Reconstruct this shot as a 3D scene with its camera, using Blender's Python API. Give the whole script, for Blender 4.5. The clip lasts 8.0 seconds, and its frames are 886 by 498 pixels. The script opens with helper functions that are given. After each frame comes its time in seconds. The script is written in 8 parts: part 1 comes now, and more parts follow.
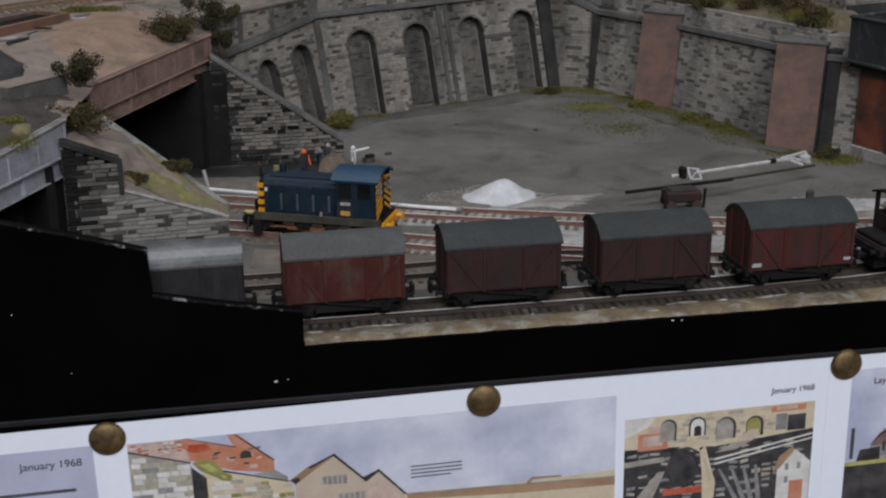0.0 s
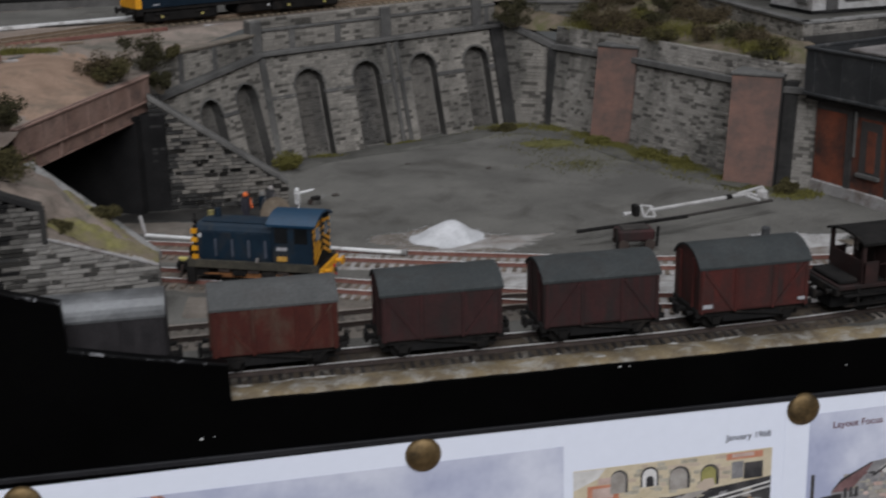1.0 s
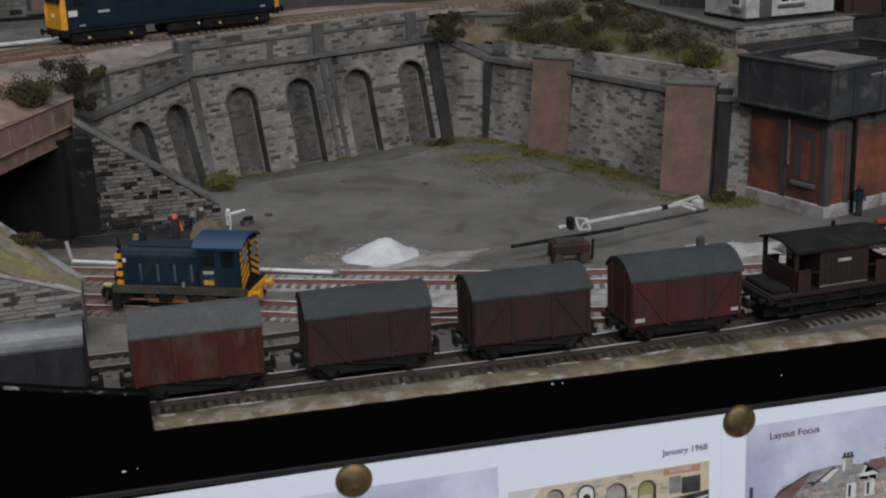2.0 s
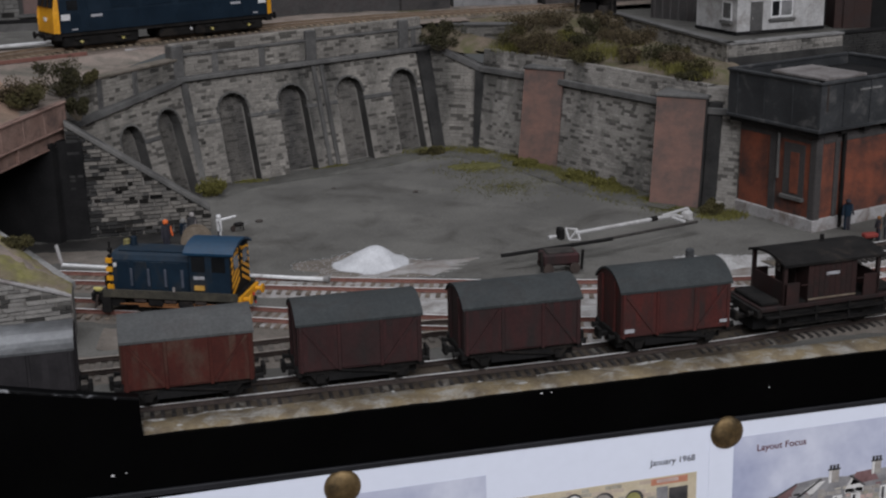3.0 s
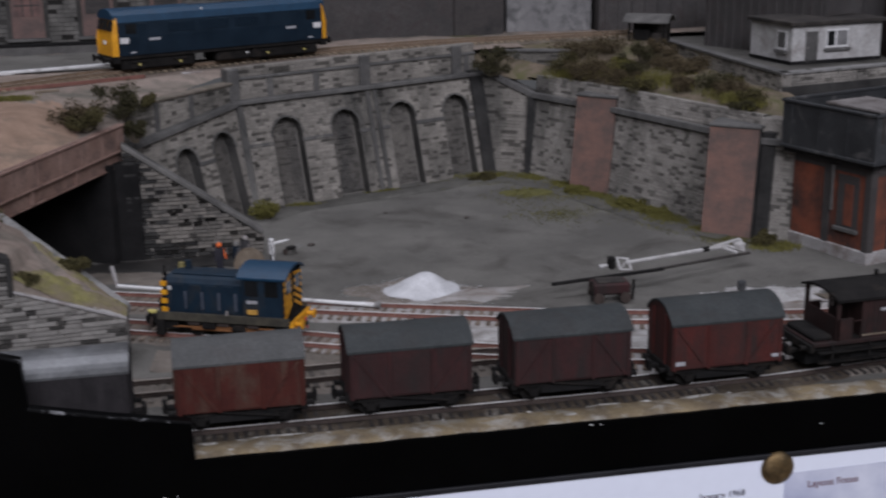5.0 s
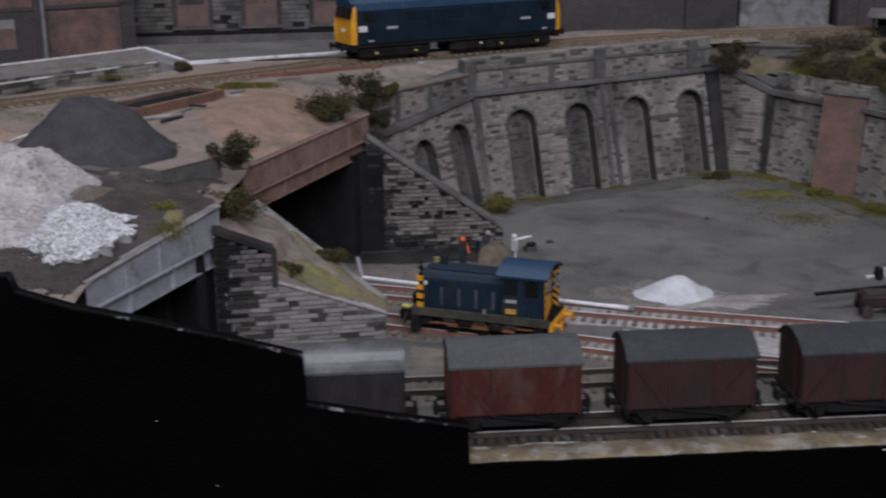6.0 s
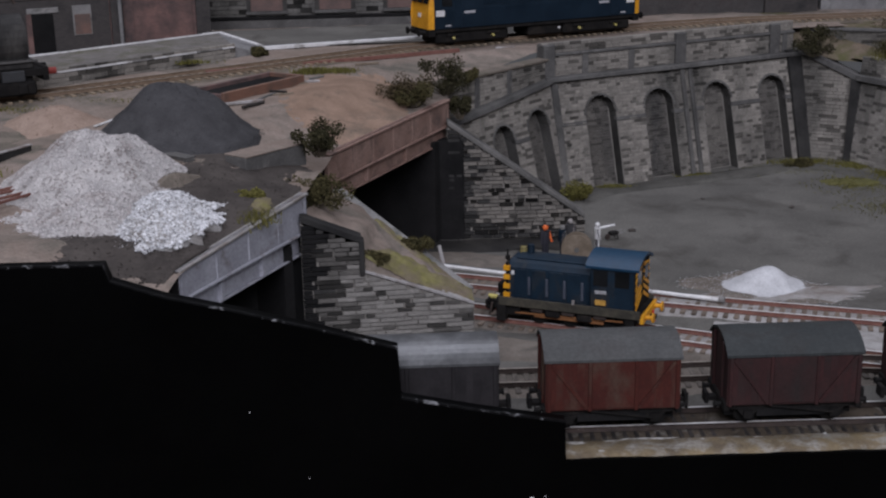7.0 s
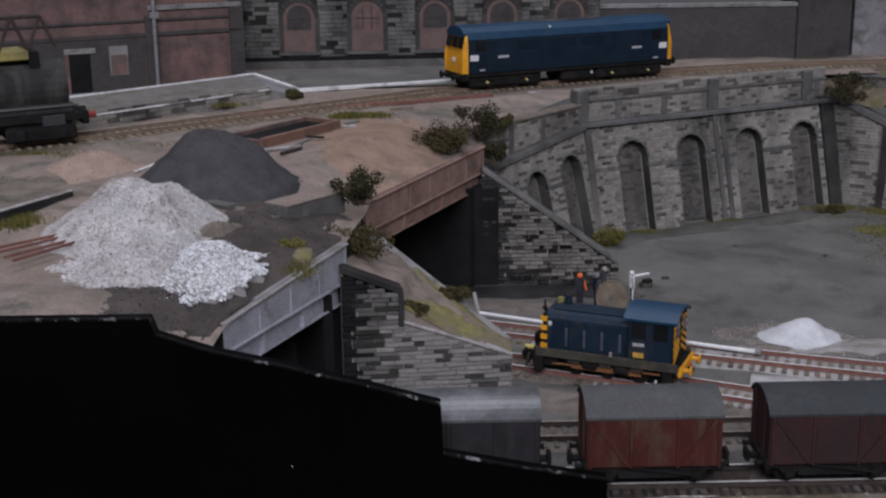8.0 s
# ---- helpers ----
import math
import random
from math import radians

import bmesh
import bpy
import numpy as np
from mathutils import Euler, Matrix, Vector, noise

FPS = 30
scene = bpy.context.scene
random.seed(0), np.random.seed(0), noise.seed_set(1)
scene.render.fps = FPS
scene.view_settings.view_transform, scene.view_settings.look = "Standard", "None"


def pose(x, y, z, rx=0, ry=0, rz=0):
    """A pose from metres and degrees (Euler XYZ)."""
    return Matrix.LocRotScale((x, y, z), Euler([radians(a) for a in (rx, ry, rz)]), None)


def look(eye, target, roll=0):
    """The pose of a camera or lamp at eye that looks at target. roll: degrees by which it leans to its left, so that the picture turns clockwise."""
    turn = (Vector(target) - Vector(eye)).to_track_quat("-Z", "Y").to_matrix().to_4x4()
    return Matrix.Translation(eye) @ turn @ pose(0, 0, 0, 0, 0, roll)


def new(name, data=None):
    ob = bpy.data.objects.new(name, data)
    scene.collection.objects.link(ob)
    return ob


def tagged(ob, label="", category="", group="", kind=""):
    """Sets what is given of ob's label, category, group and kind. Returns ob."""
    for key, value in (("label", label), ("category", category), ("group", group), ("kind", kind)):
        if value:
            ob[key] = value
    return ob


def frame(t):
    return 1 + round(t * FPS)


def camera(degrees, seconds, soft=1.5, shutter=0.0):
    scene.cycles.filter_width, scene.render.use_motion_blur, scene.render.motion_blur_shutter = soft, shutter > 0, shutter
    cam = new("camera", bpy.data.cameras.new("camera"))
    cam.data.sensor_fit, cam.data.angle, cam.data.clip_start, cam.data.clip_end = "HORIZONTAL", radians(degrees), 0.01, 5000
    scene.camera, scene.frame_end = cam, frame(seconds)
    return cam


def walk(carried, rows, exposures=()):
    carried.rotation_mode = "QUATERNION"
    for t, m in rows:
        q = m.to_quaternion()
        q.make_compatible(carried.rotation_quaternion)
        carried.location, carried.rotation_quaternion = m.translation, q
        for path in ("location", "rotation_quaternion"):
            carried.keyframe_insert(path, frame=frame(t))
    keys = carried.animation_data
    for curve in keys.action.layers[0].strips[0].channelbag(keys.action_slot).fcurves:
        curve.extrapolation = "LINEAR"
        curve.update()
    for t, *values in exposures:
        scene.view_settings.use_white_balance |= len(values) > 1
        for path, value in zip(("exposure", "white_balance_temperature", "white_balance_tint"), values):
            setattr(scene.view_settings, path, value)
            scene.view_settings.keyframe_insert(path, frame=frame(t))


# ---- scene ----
cam = camera(37.50, 8.0, soft=2.2, shutter=0.5)
PATH = [
    (0, (-0.01823, -0.29767, 0.12785), (0.03151, -0.01855, 0.02978), -0.50),
    (0.5, (-0.01092, -0.29245, 0.12545), (0.03874, -0.01210, 0.03092), -0.70),
    (1, (-0.00429, -0.28477, 0.12483), (0.05032, -0.00387, 0.03474), -1.18),
    (1.5, (0.00465, -0.28004, 0.12420), (0.06832, -0.00060, 0.03556), -2.20),
    (3, (0.00286, -0.28098, 0.12456), (0.07059, -0.00158, 0.03884), -1.14),
    (3.5, (0.00430, -0.28085, 0.12352), (0.07672, -0.00214, 0.03940), 0.37),
    (4, (0.00546, -0.28108, 0.12268), (0.07918, -0.00225, 0.04009), 0.95),
    (4.2, (0.00588, -0.28121, 0.12284), (0.07873, -0.00210, 0.04045), 0.76),
    (5.3, (-0.00510, -0.28143, 0.12830), (0.04231, 0.00344, 0.04705), -1.00),
    (5.5, (-0.01228, -0.27570, 0.12826), (0.02730, 0.00993, 0.04552), -0.86),
    (6, (-0.02462, -0.26529, 0.12739), (-0.00378, 0.02218, 0.04419), -0.74),
    (6.5, (-0.03056, -0.26098, 0.12812), (-0.01821, 0.02704, 0.04512), -0.84),
    (7, (-0.03384, -0.25849, 0.12720), (-0.02513, 0.02862, 0.04063), -1.10),
    (7.5, (-0.03650, -0.25810, 0.12994), (-0.02963, 0.02984, 0.04604), -0.94),
    (8, (-0.03962, -0.25759, 0.13338), (-0.03461, 0.03141, 0.05304), -0.65),
]
walk(cam, [(t, look(eye, target, roll)) for t, eye, target, roll in PATH],
     [(0.0, 0.0, 6680, 6), (1.7, 0.0, 6680, 6), (3.5, 0.0, 6550, 9), (5.5, 0.0, 6400, 13), (7.0, -0.06, 6370, 13), (8.0, 0.02, 6350, 13)])

# ---- light: an exhibition hall with wide lamps under its ceiling ----
world = bpy.data.worlds.new("hall_air")
scene.world = world
world.use_nodes = True
world.node_tree.nodes["Background"].inputs[0].default_value = (0.9, 0.93, 1.0, 1)
world.node_tree.nodes["Background"].inputs[1].default_value = 0.08
scene.view_settings.exposure = 0.0


def hall_lamp(x, y, z, tx, ty, tz, sx, sy, watts, colour):
    data = bpy.data.lights.new("hall_lamp", "AREA")
    data.shape, data.size, data.size_y, data.energy, data.color = "RECTANGLE", sx, sy, watts, colour
    ob = new("hall_lamp", data)
    ob.matrix_world = look((x, y, z), (tx, ty, tz))
    return ob


hall_lamp(0.1, -1.9, 1.45, 0.05, 0.15, 0.0, 2.2, 0.9, 52.5, (0.895, 0.908, 1.01))
hall_lamp(-0.2, 0.55, 1.9, 0.0, 0.15, 0.0, 1.6, 0.7, 19.4, (0.875, 0.898, 1.01))

# ---- materials ----
MATS = {}


def shader(name):
    m = bpy.data.materials.new(name)
    m.use_nodes = True
    nt = m.node_tree
    return m, nt, nt.nodes["Principled BSDF"]


def node(nt, kind, **sets):
    n = nt.nodes.new(kind)
    for key, value in sets.items():
        n.inputs[key.replace("_", " ")].default_value = value
    return n


def rgb(c):
    return (c[0], c[1], c[2], 1)


def surface(name, a, b, grain=900, blot=90, rough=0.8, bump=0.25, metal=0.0, dirt=None, dirt_amount=0.35,
            dirt_scale=140, per_piece=0.0, island=False, spec=0.3, depth=0.00015, grit=0.26, streak=1.0, tone=0.88):
    """A painted or earthy surface: two colours by blotches, fine grain, a third stain colour, a relief."""
    if name in MATS:
        return MATS[name]
    m, nt, bs = shader(name)
    L = nt.links.new
    co = node(nt, "ShaderNodeTexCoord")
    info = node(nt, "ShaderNodeObjectInfo")
    shift = nt.nodes.new("ShaderNodeVectorMath")
    shift.operation = "ADD"
    L(co.outputs["Object"], shift.inputs[0])
    L(info.outputs["Random"], shift.inputs[1])
    n1 = node(nt, "ShaderNodeTexNoise", Scale=blot, Detail=5.0, Roughness=0.6)
    n2 = node(nt, "ShaderNodeTexNoise", Scale=grain, Detail=4.0, Roughness=0.7)
    for n in (n1, n2):
        L(shift.outputs[0], n.inputs["Vector"])
    r1 = nt.nodes.new("ShaderNodeValToRGB")
    r1.color_ramp.elements[0].position, r1.color_ramp.elements[1].position = 0.36, 0.64
    L(n1.outputs["Fac"], r1.inputs["Fac"])
    mix = nt.nodes.new("ShaderNodeMix")
    mix.data_type = "RGBA"
    mix.inputs["A"].default_value, mix.inputs["B"].default_value = rgb([v * tone for v in a]), rgb([v * tone for v in b])
    L(r1.outputs["Color"], mix.inputs["Factor"])
    out = mix.outputs["Result"]
    if dirt:
        n3 = node(nt, "ShaderNodeTexNoise", Scale=dirt_scale, Detail=6.0, Roughness=0.65, Distortion=0.6)
        tall = nt.nodes.new("ShaderNodeVectorMath")
        tall.operation = "MULTIPLY"
        tall.inputs[1].default_value = (1.0, 1.0, streak)
        L(shift.outputs[0], tall.inputs[0])
        L(tall.outputs[0], n3.inputs["Vector"])
        r3 = nt.nodes.new("ShaderNodeValToRGB")
        r3.color_ramp.elements[0].position, r3.color_ramp.elements[1].position = 0.62 - dirt_amount * 0.5, 0.78 - dirt_amount * 0.3
        L(n3.outputs["Fac"], r3.inputs["Fac"])
        m3 = nt.nodes.new("ShaderNodeMix")
        m3.data_type = "RGBA"
        m3.inputs["B"].default_value = rgb([v * tone for v in dirt])
        L(out, m3.inputs["A"])
        L(r3.outputs["Color"], m3.inputs["Factor"])
        out = m3.outputs["Result"]
    gr = nt.nodes.new("ShaderNodeMapRange")
    gr.inputs["From Min"].default_value, gr.inputs["From Max"].default_value = 0.25, 0.75
    gr.inputs["To Min"].default_value, gr.inputs["To Max"].default_value = 1 - grit, 1 + grit * 0.95
    L(n2.outputs["Fac"], gr.inputs["Value"])
    hs = nt.nodes.new("ShaderNodeHueSaturation")
    L(out, hs.inputs["Color"])
    L(gr.outputs["Result"], hs.inputs["Value"])
    out = hs.outputs["Color"]
    if per_piece:
        src = info.outputs["Random"]
        if island:
            src = node(nt, "ShaderNodeNewGeometry").outputs["Random Per Island"]
        rp = nt.nodes.new("ShaderNodeValToRGB")
        rp.color_ramp.interpolation = "LINEAR"
        e = rp.color_ramp.elements
        e[0].position, e[0].color = 0.0, (1 - per_piece,) * 3 + (1,)
        e[1].position, e[1].color = 1.0, (1.15,) * 3 + (1,)
        k = rp.color_ramp.elements.new(0.16)
        k.color = (1 - per_piece * 0.85,) * 3 + (1,)
        k = rp.color_ramp.elements.new(0.26)
        k.color = (0.9, 0.9, 0.9, 1)
        L(src, rp.inputs["Fac"])
        mm = nt.nodes.new("ShaderNodeMix")
        mm.data_type, mm.blend_type = "RGBA", "MULTIPLY"
        mm.inputs["Factor"].default_value = 1.0
        L(out, mm.inputs["A"])
        L(rp.outputs["Color"], mm.inputs["B"])
        out = mm.outputs["Result"]
    L(out, bs.inputs["Base Color"])
    bs.inputs["Roughness"].default_value = rough
    bs.inputs["Metallic"].default_value = metal
    bs.inputs["Specular IOR Level"].default_value = spec
    rr = nt.nodes.new("ShaderNodeMapRange")
    rr.inputs["To Min"].default_value, rr.inputs["To Max"].default_value = max(0.02, rough - 0.12), min(1.0, rough + 0.12)
    L(n1.outputs["Fac"], rr.inputs["Value"])
    L(rr.outputs["Result"], bs.inputs["Roughness"])
    if bump:
        bp = nt.nodes.new("ShaderNodeBump")
        bp.inputs["Strength"].default_value, bp.inputs["Distance"].default_value = bump, depth
        L(n2.outputs["Fac"], bp.inputs["Height"])
        L(bp.outputs["Normal"], bs.inputs["Normal"])
    MATS[name] = m
    return m


def brickwork(name, brick, brick2, mortar, dirt, length=0.0015, height=0.0005, dirt_amount=0.35):
    """Fine moulded brickwork, too small to pick apart, on upright faces: runs along the object's x or y, up its z."""
    m, nt, bs = shader(name)
    L = nt.links.new
    co = node(nt, "ShaderNodeTexCoord")
    sp = nt.nodes.new("ShaderNodeSeparateXYZ")
    L(co.outputs["Object"], sp.inputs[0])
    ad = nt.nodes.new("ShaderNodeMath")
    L(sp.outputs["X"], ad.inputs[0])
    L(sp.outputs["Y"], ad.inputs[1])
    cb = nt.nodes.new("ShaderNodeCombineXYZ")
    L(ad.outputs[0], cb.inputs["X"])
    L(sp.outputs["Z"], cb.inputs["Y"])
    bt = nt.nodes.new("ShaderNodeTexBrick")
    bt.inputs["Color1"].default_value, bt.inputs["Color2"].default_value, bt.inputs["Mortar"].default_value = rgb(brick), rgb(brick2), rgb(mortar)
    bt.inputs["Scale"].default_value = 1.0
    bt.inputs["Mortar Size"].default_value = 0.00006
    bt.inputs["Brick Width"].default_value, bt.inputs["Row Height"].default_value = length, height
    L(cb.outputs[0], bt.inputs["Vector"])
    n = node(nt, "ShaderNodeTexNoise", Scale=95, Detail=6.0, Roughness=0.65)
    L(co.outputs["Object"], n.inputs["Vector"])
    r = nt.nodes.new("ShaderNodeValToRGB")
    r.color_ramp.elements[0].position, r.color_ramp.elements[1].position = 0.66 - dirt_amount * 0.5, 0.8 - dirt_amount * 0.2
    L(n.outputs["Fac"], r.inputs["Fac"])
    mx = nt.nodes.new("ShaderNodeMix")
    mx.data_type = "RGBA"
    mx.inputs["B"].default_value = rgb(dirt)
    L(bt.outputs["Color"], mx.inputs["A"])
    L(r.outputs["Color"], mx.inputs["Factor"])
    L(mx.outputs["Result"], bs.inputs["Base Color"])
    bs.inputs["Roughness"].default_value = 0.85
    bs.inputs["Specular IOR Level"].default_value = 0.2
    bp = nt.nodes.new("ShaderNodeBump")
    bp.inputs["Strength"].default_value, bp.inputs["Distance"].default_value = 0.4, 0.0001
    bp.invert = True
    L(bt.outputs["Fac"], bp.inputs["Height"])
    L(bp.outputs["Normal"], bs.inputs["Normal"])
    MATS[name] = m
    return m


GLOSS_BLACK = surface("black_gloss_paint", (0.0008, 0.0008, 0.0009), (0.0014, 0.0014, 0.0015), rough=0.4, bump=0.04, blot=30, spec=0.06)
RIM_BLACK = surface("worn_black_edge", (0.003, 0.003, 0.0032), (0.008, 0.008, 0.0085), rough=0.5, blot=300, dirt=(0.45, 0.45, 0.46), dirt_amount=0.1, dirt_scale=330, spec=0.1)
DARKSTRIP = surface("dark_grey_strip", (0.012, 0.012, 0.014), (0.022, 0.022, 0.025), rough=0.5, blot=60, bump=0.1)
YARD = surface("grey_ash_ground", (0.1135, 0.1085, 0.0985), (0.1625, 0.1548, 0.14), grain=1500, blot=32, rough=0.95, bump=0.5, dirt=(0.075, 0.07, 0.062), dirt_amount=0.19, dirt_scale=38, spec=0.1)
ASHDARK = surface("dark_ash_ground", (0.068, 0.065, 0.058), (0.11, 0.105, 0.094), grain=1500, blot=70, rough=0.95, bump=0.5, dirt=(0.125, 0.12, 0.107), dirt_amount=0.3, dirt_scale=80, spec=0.1)
BROWN = surface("brown_earth", (0.222, 0.176, 0.145), (0.303, 0.247, 0.21), grain=1300, blot=60, rough=0.95, bump=0.5, dirt=(0.13, 0.12, 0.1), dirt_amount=0.3, dirt_scale=60, spec=0.1)
DARKEARTH = surface("dark_cinders", (0.05625, 0.0488, 0.04431), (0.09567, 0.08307, 0.07417), grain=1500, blot=90, rough=0.95, bump=0.7, spec=0.1)
STRIP = surface("ochre_cess", (0.15, 0.12, 0.085), (0.27, 0.21, 0.125), grain=1500, blot=110, rough=0.95, bump=0.8, dirt=(0.36, 0.345, 0.31), dirt_amount=0.3, dirt_scale=200, spec=0.1, depth=0.0003)
SCUFF = surface("white_scuffed_plaster", (0.4, 0.39, 0.365), (0.55, 0.54, 0.51), grain=2400, blot=400, rough=0.95, bump=0.8, dirt=(0.2, 0.17, 0.13), dirt_amount=0.35, dirt_scale=300, spec=0.1)
BALLAST = surface("pale_ballast", (0.3, 0.285, 0.27), (0.42, 0.4, 0.385), grain=2600, blot=110, rough=0.95, bump=1.0, dirt=(0.2, 0.16, 0.13), dirt_amount=0.3, dirt_scale=120, spec=0.1, depth=0.0003)
BALLASTB = surface("brown_ballast", (0.13, 0.108, 0.085), (0.19, 0.16, 0.125), grain=2600, blot=110, rough=0.95, bump=1.0, dirt=(0.12, 0.1, 0.08), dirt_amount=0.3, dirt_scale=120, spec=0.1, depth=0.0003)
BALLASTW = surface("white_dusty_ballast", (0.36, 0.345, 0.33), (0.52, 0.505, 0.49), grain=2600, blot=120, rough=0.95, bump=1.0, dirt=(0.22, 0.2, 0.18), dirt_amount=0.3, dirt_scale=110, spec=0.1, depth=0.0003)
BALLASTM = surface("grey_brown_ballast", (0.164, 0.141, 0.1191), (0.2378, 0.2081, 0.1789), grain=2600, blot=110, rough=0.95, bump=1.0, dirt=(0.13, 0.115, 0.1), dirt_amount=0.3, dirt_scale=100, spec=0.1, depth=0.0003)
SLEEPERM = surface("dusty_sleeper", (0.1, 0.086, 0.074), (0.16, 0.14, 0.12), grain=1700, blot=500, rough=0.9, per_piece=0.4)
DRYGRASS = surface("yellow_green_turf", (0.17, 0.16, 0.062), (0.26, 0.235, 0.1), grain=2500, blot=400, rough=0.95, bump=0.9, dirt=(0.19, 0.155, 0.115), dirt_amount=0.5, dirt_scale=130, spec=0.05)
MORTAR = surface("sooty_mortar", (0.1872, 0.174, 0.1568), (0.2652, 0.246, 0.2208), grain=1200, blot=60, rough=0.95, spec=0.1)
STONE = surface("grey_stone", (0.225, 0.213, 0.196), (0.31, 0.294, 0.27), grain=1400, blot=70, rough=0.9, bump=0.6, per_piece=0.84, dirt=(0.16, 0.15, 0.138), dirt_amount=0.25, dirt_scale=70, spec=0.12)
STONEG = surface("darker_grey_stone", (0.115, 0.108, 0.099), (0.17, 0.16, 0.146), grain=1400, blot=70, rough=0.92, bump=0.6, per_piece=0.75, dirt=(0.06, 0.057, 0.053), dirt_amount=0.3, dirt_scale=60, spec=0.1)
STONEJ = surface("grey_walling", (0.225, 0.207, 0.184), (0.335, 0.309, 0.273), grain=1500, blot=42, rough=0.92, bump=0.6, per_piece=0.62, island=True, dirt=(0.085, 0.082, 0.075), dirt_amount=0.24, dirt_scale=34, spec=0.1, streak=0.4)
STONEA = surface("grey_walling_stone", (0.225, 0.207, 0.184), (0.335, 0.309, 0.273), grain=1500, blot=42, rough=0.92, bump=0.6, per_piece=0.62, dirt=(0.085, 0.082, 0.075), dirt_amount=0.24, dirt_scale=34, spec=0.1, streak=0.4)
STONEY = surface("pale_grey_walling", (0.25, 0.232, 0.208), (0.355, 0.33, 0.297), grain=1500, blot=42, rough=0.92, bump=0.6, per_piece=0.6, island=True, dirt=(0.11, 0.105, 0.096), dirt_amount=0.2, dirt_scale=42, spec=0.1, streak=0.4)
STONEYA = surface("pale_grey_walling_stone", (0.25, 0.232, 0.208), (0.355, 0.33, 0.297), grain=1500, blot=42, rough=0.92, bump=0.6, per_piece=0.6, dirt=(0.11, 0.105, 0.096), dirt_amount=0.2, dirt_scale=42, spec=0.1, streak=0.4)
STONEW = surface("dirty_rubble_stone", (0.175, 0.16, 0.14), (0.27, 0.247, 0.218), grain=1400, blot=70, rough=0.9, bump=0.6, per_piece=0.95, dirt=(0.07, 0.068, 0.066), dirt_amount=0.36, dirt_scale=55, spec=0.12)
STONED = surface("near_black_stone", (0.03, 0.029, 0.0285), (0.058, 0.056, 0.053), grain=1400, blot=70, rough=0.92, bump=0.6, per_piece=0.5, spec=0.1)
# Dark stone: sooty window surrounds, and arch reveals with their shade painted in.
REVEAL = surface("dark_reveal_stone", (0.05, 0.048, 0.045), (0.09, 0.086, 0.08), grain=1400, blot=70, rough=0.92, bump=0.6, spec=0.1)
STONEK = surface("blackened_warehouse_stone", (0.13, 0.124, 0.113), (0.28, 0.266, 0.244), grain=1400, blot=60, rough=0.92, bump=0.6, per_piece=0.85, island=True, dirt=(0.04, 0.039, 0.038), dirt_amount=0.52, dirt_scale=26, spec=0.1, streak=0.5)
BROWNIRON = surface("rusty_black_iron", (0.026, 0.023, 0.021), (0.05, 0.043, 0.038), grain=1400, blot=90, rough=0.75, dirt=(0.085, 0.075, 0.065), dirt_amount=0.2, dirt_scale=90, streak=0.4)
# Darker copy of the walling: soot plus the shade inside the niches.
STONEN = surface("niche_shade_walling", (0.115, 0.106, 0.095), (0.18, 0.166, 0.148), grain=1500, blot=42, rough=0.92, bump=0.6, per_piece=0.4, island=True, dirt=(0.06, 0.058, 0.056), dirt_amount=0.4, dirt_scale=60, spec=0.1, streak=0.35)
COPING = surface("dark_coping_stone", (0.088, 0.085, 0.082), (0.142, 0.137, 0.13), grain=1500, blot=80, rough=0.9, bump=0.5, dirt=(0.2, 0.19, 0.18), dirt_amount=0.12, spec=0.15)
COPINGM = surface("smoky_pilaster_stone", (0.12, 0.115, 0.108), (0.19, 0.182, 0.17), grain=1500, blot=70, rough=0.92, bump=0.5, dirt=(0.07, 0.068, 0.065), dirt_amount=0.32, dirt_scale=60, spec=0.12, streak=0.4)
COPINGL = surface("pale_coping_stone", (0.2, 0.195, 0.187), (0.29, 0.28, 0.27), grain=1500, blot=80, rough=0.9, bump=0.5, dirt=(0.1, 0.1, 0.09), dirt_amount=0.25, spec=0.15)
# Near-black: soot, coal, openings, and shade painted under bridges and wagons.
NEARBLACK = surface("near_black_matt", (0.012, 0.012, 0.012), (0.022, 0.021, 0.021), grain=1200, blot=60, rough=0.95, spec=0.08)
BRICKP = brickwork("brick_pilaster_face", (0.228, 0.127, 0.1), (0.2, 0.11, 0.087), (0.21, 0.134, 0.11), (0.095, 0.08, 0.073), dirt_amount=0.6)
BRICKT = brickwork("orange_brick", (0.25, 0.068, 0.036), (0.2, 0.055, 0.029), (0.25, 0.1, 0.065), (0.05, 0.033, 0.029), dirt_amount=0.62)
BRICKO = brickwork("rusty_orange_brick", (0.22, 0.108, 0.072), (0.19, 0.092, 0.062), (0.2, 0.125, 0.095), (0.11, 0.075, 0.06), dirt_amount=0.4)
BRICKG = brickwork("dull_window_brick", (0.18, 0.117, 0.1035), (0.153, 0.099, 0.0882), (0.16, 0.115, 0.1), (0.09, 0.075, 0.07), dirt_amount=0.4)
BRICKB = brickwork("old_red_brick", (0.2115, 0.1215, 0.1062), (0.1755, 0.1008, 0.0882), (0.18, 0.12, 0.105), (0.06, 0.05, 0.05), dirt_amount=0.56)
BRICKM = brickwork("maroon_sooty_brick", (0.02911, 0.01534, 0.01323), (0.02328, 0.01244, 0.01085), (0.085, 0.055, 0.048), (0.035, 0.03, 0.029), dirt_amount=0.42)
BRICKD = brickwork("soot_dark_brick", (0.0675, 0.0594, 0.0576), (0.0495, 0.045, 0.0441), (0.07, 0.065, 0.06), (0.03, 0.03, 0.03), dirt_amount=0.32)
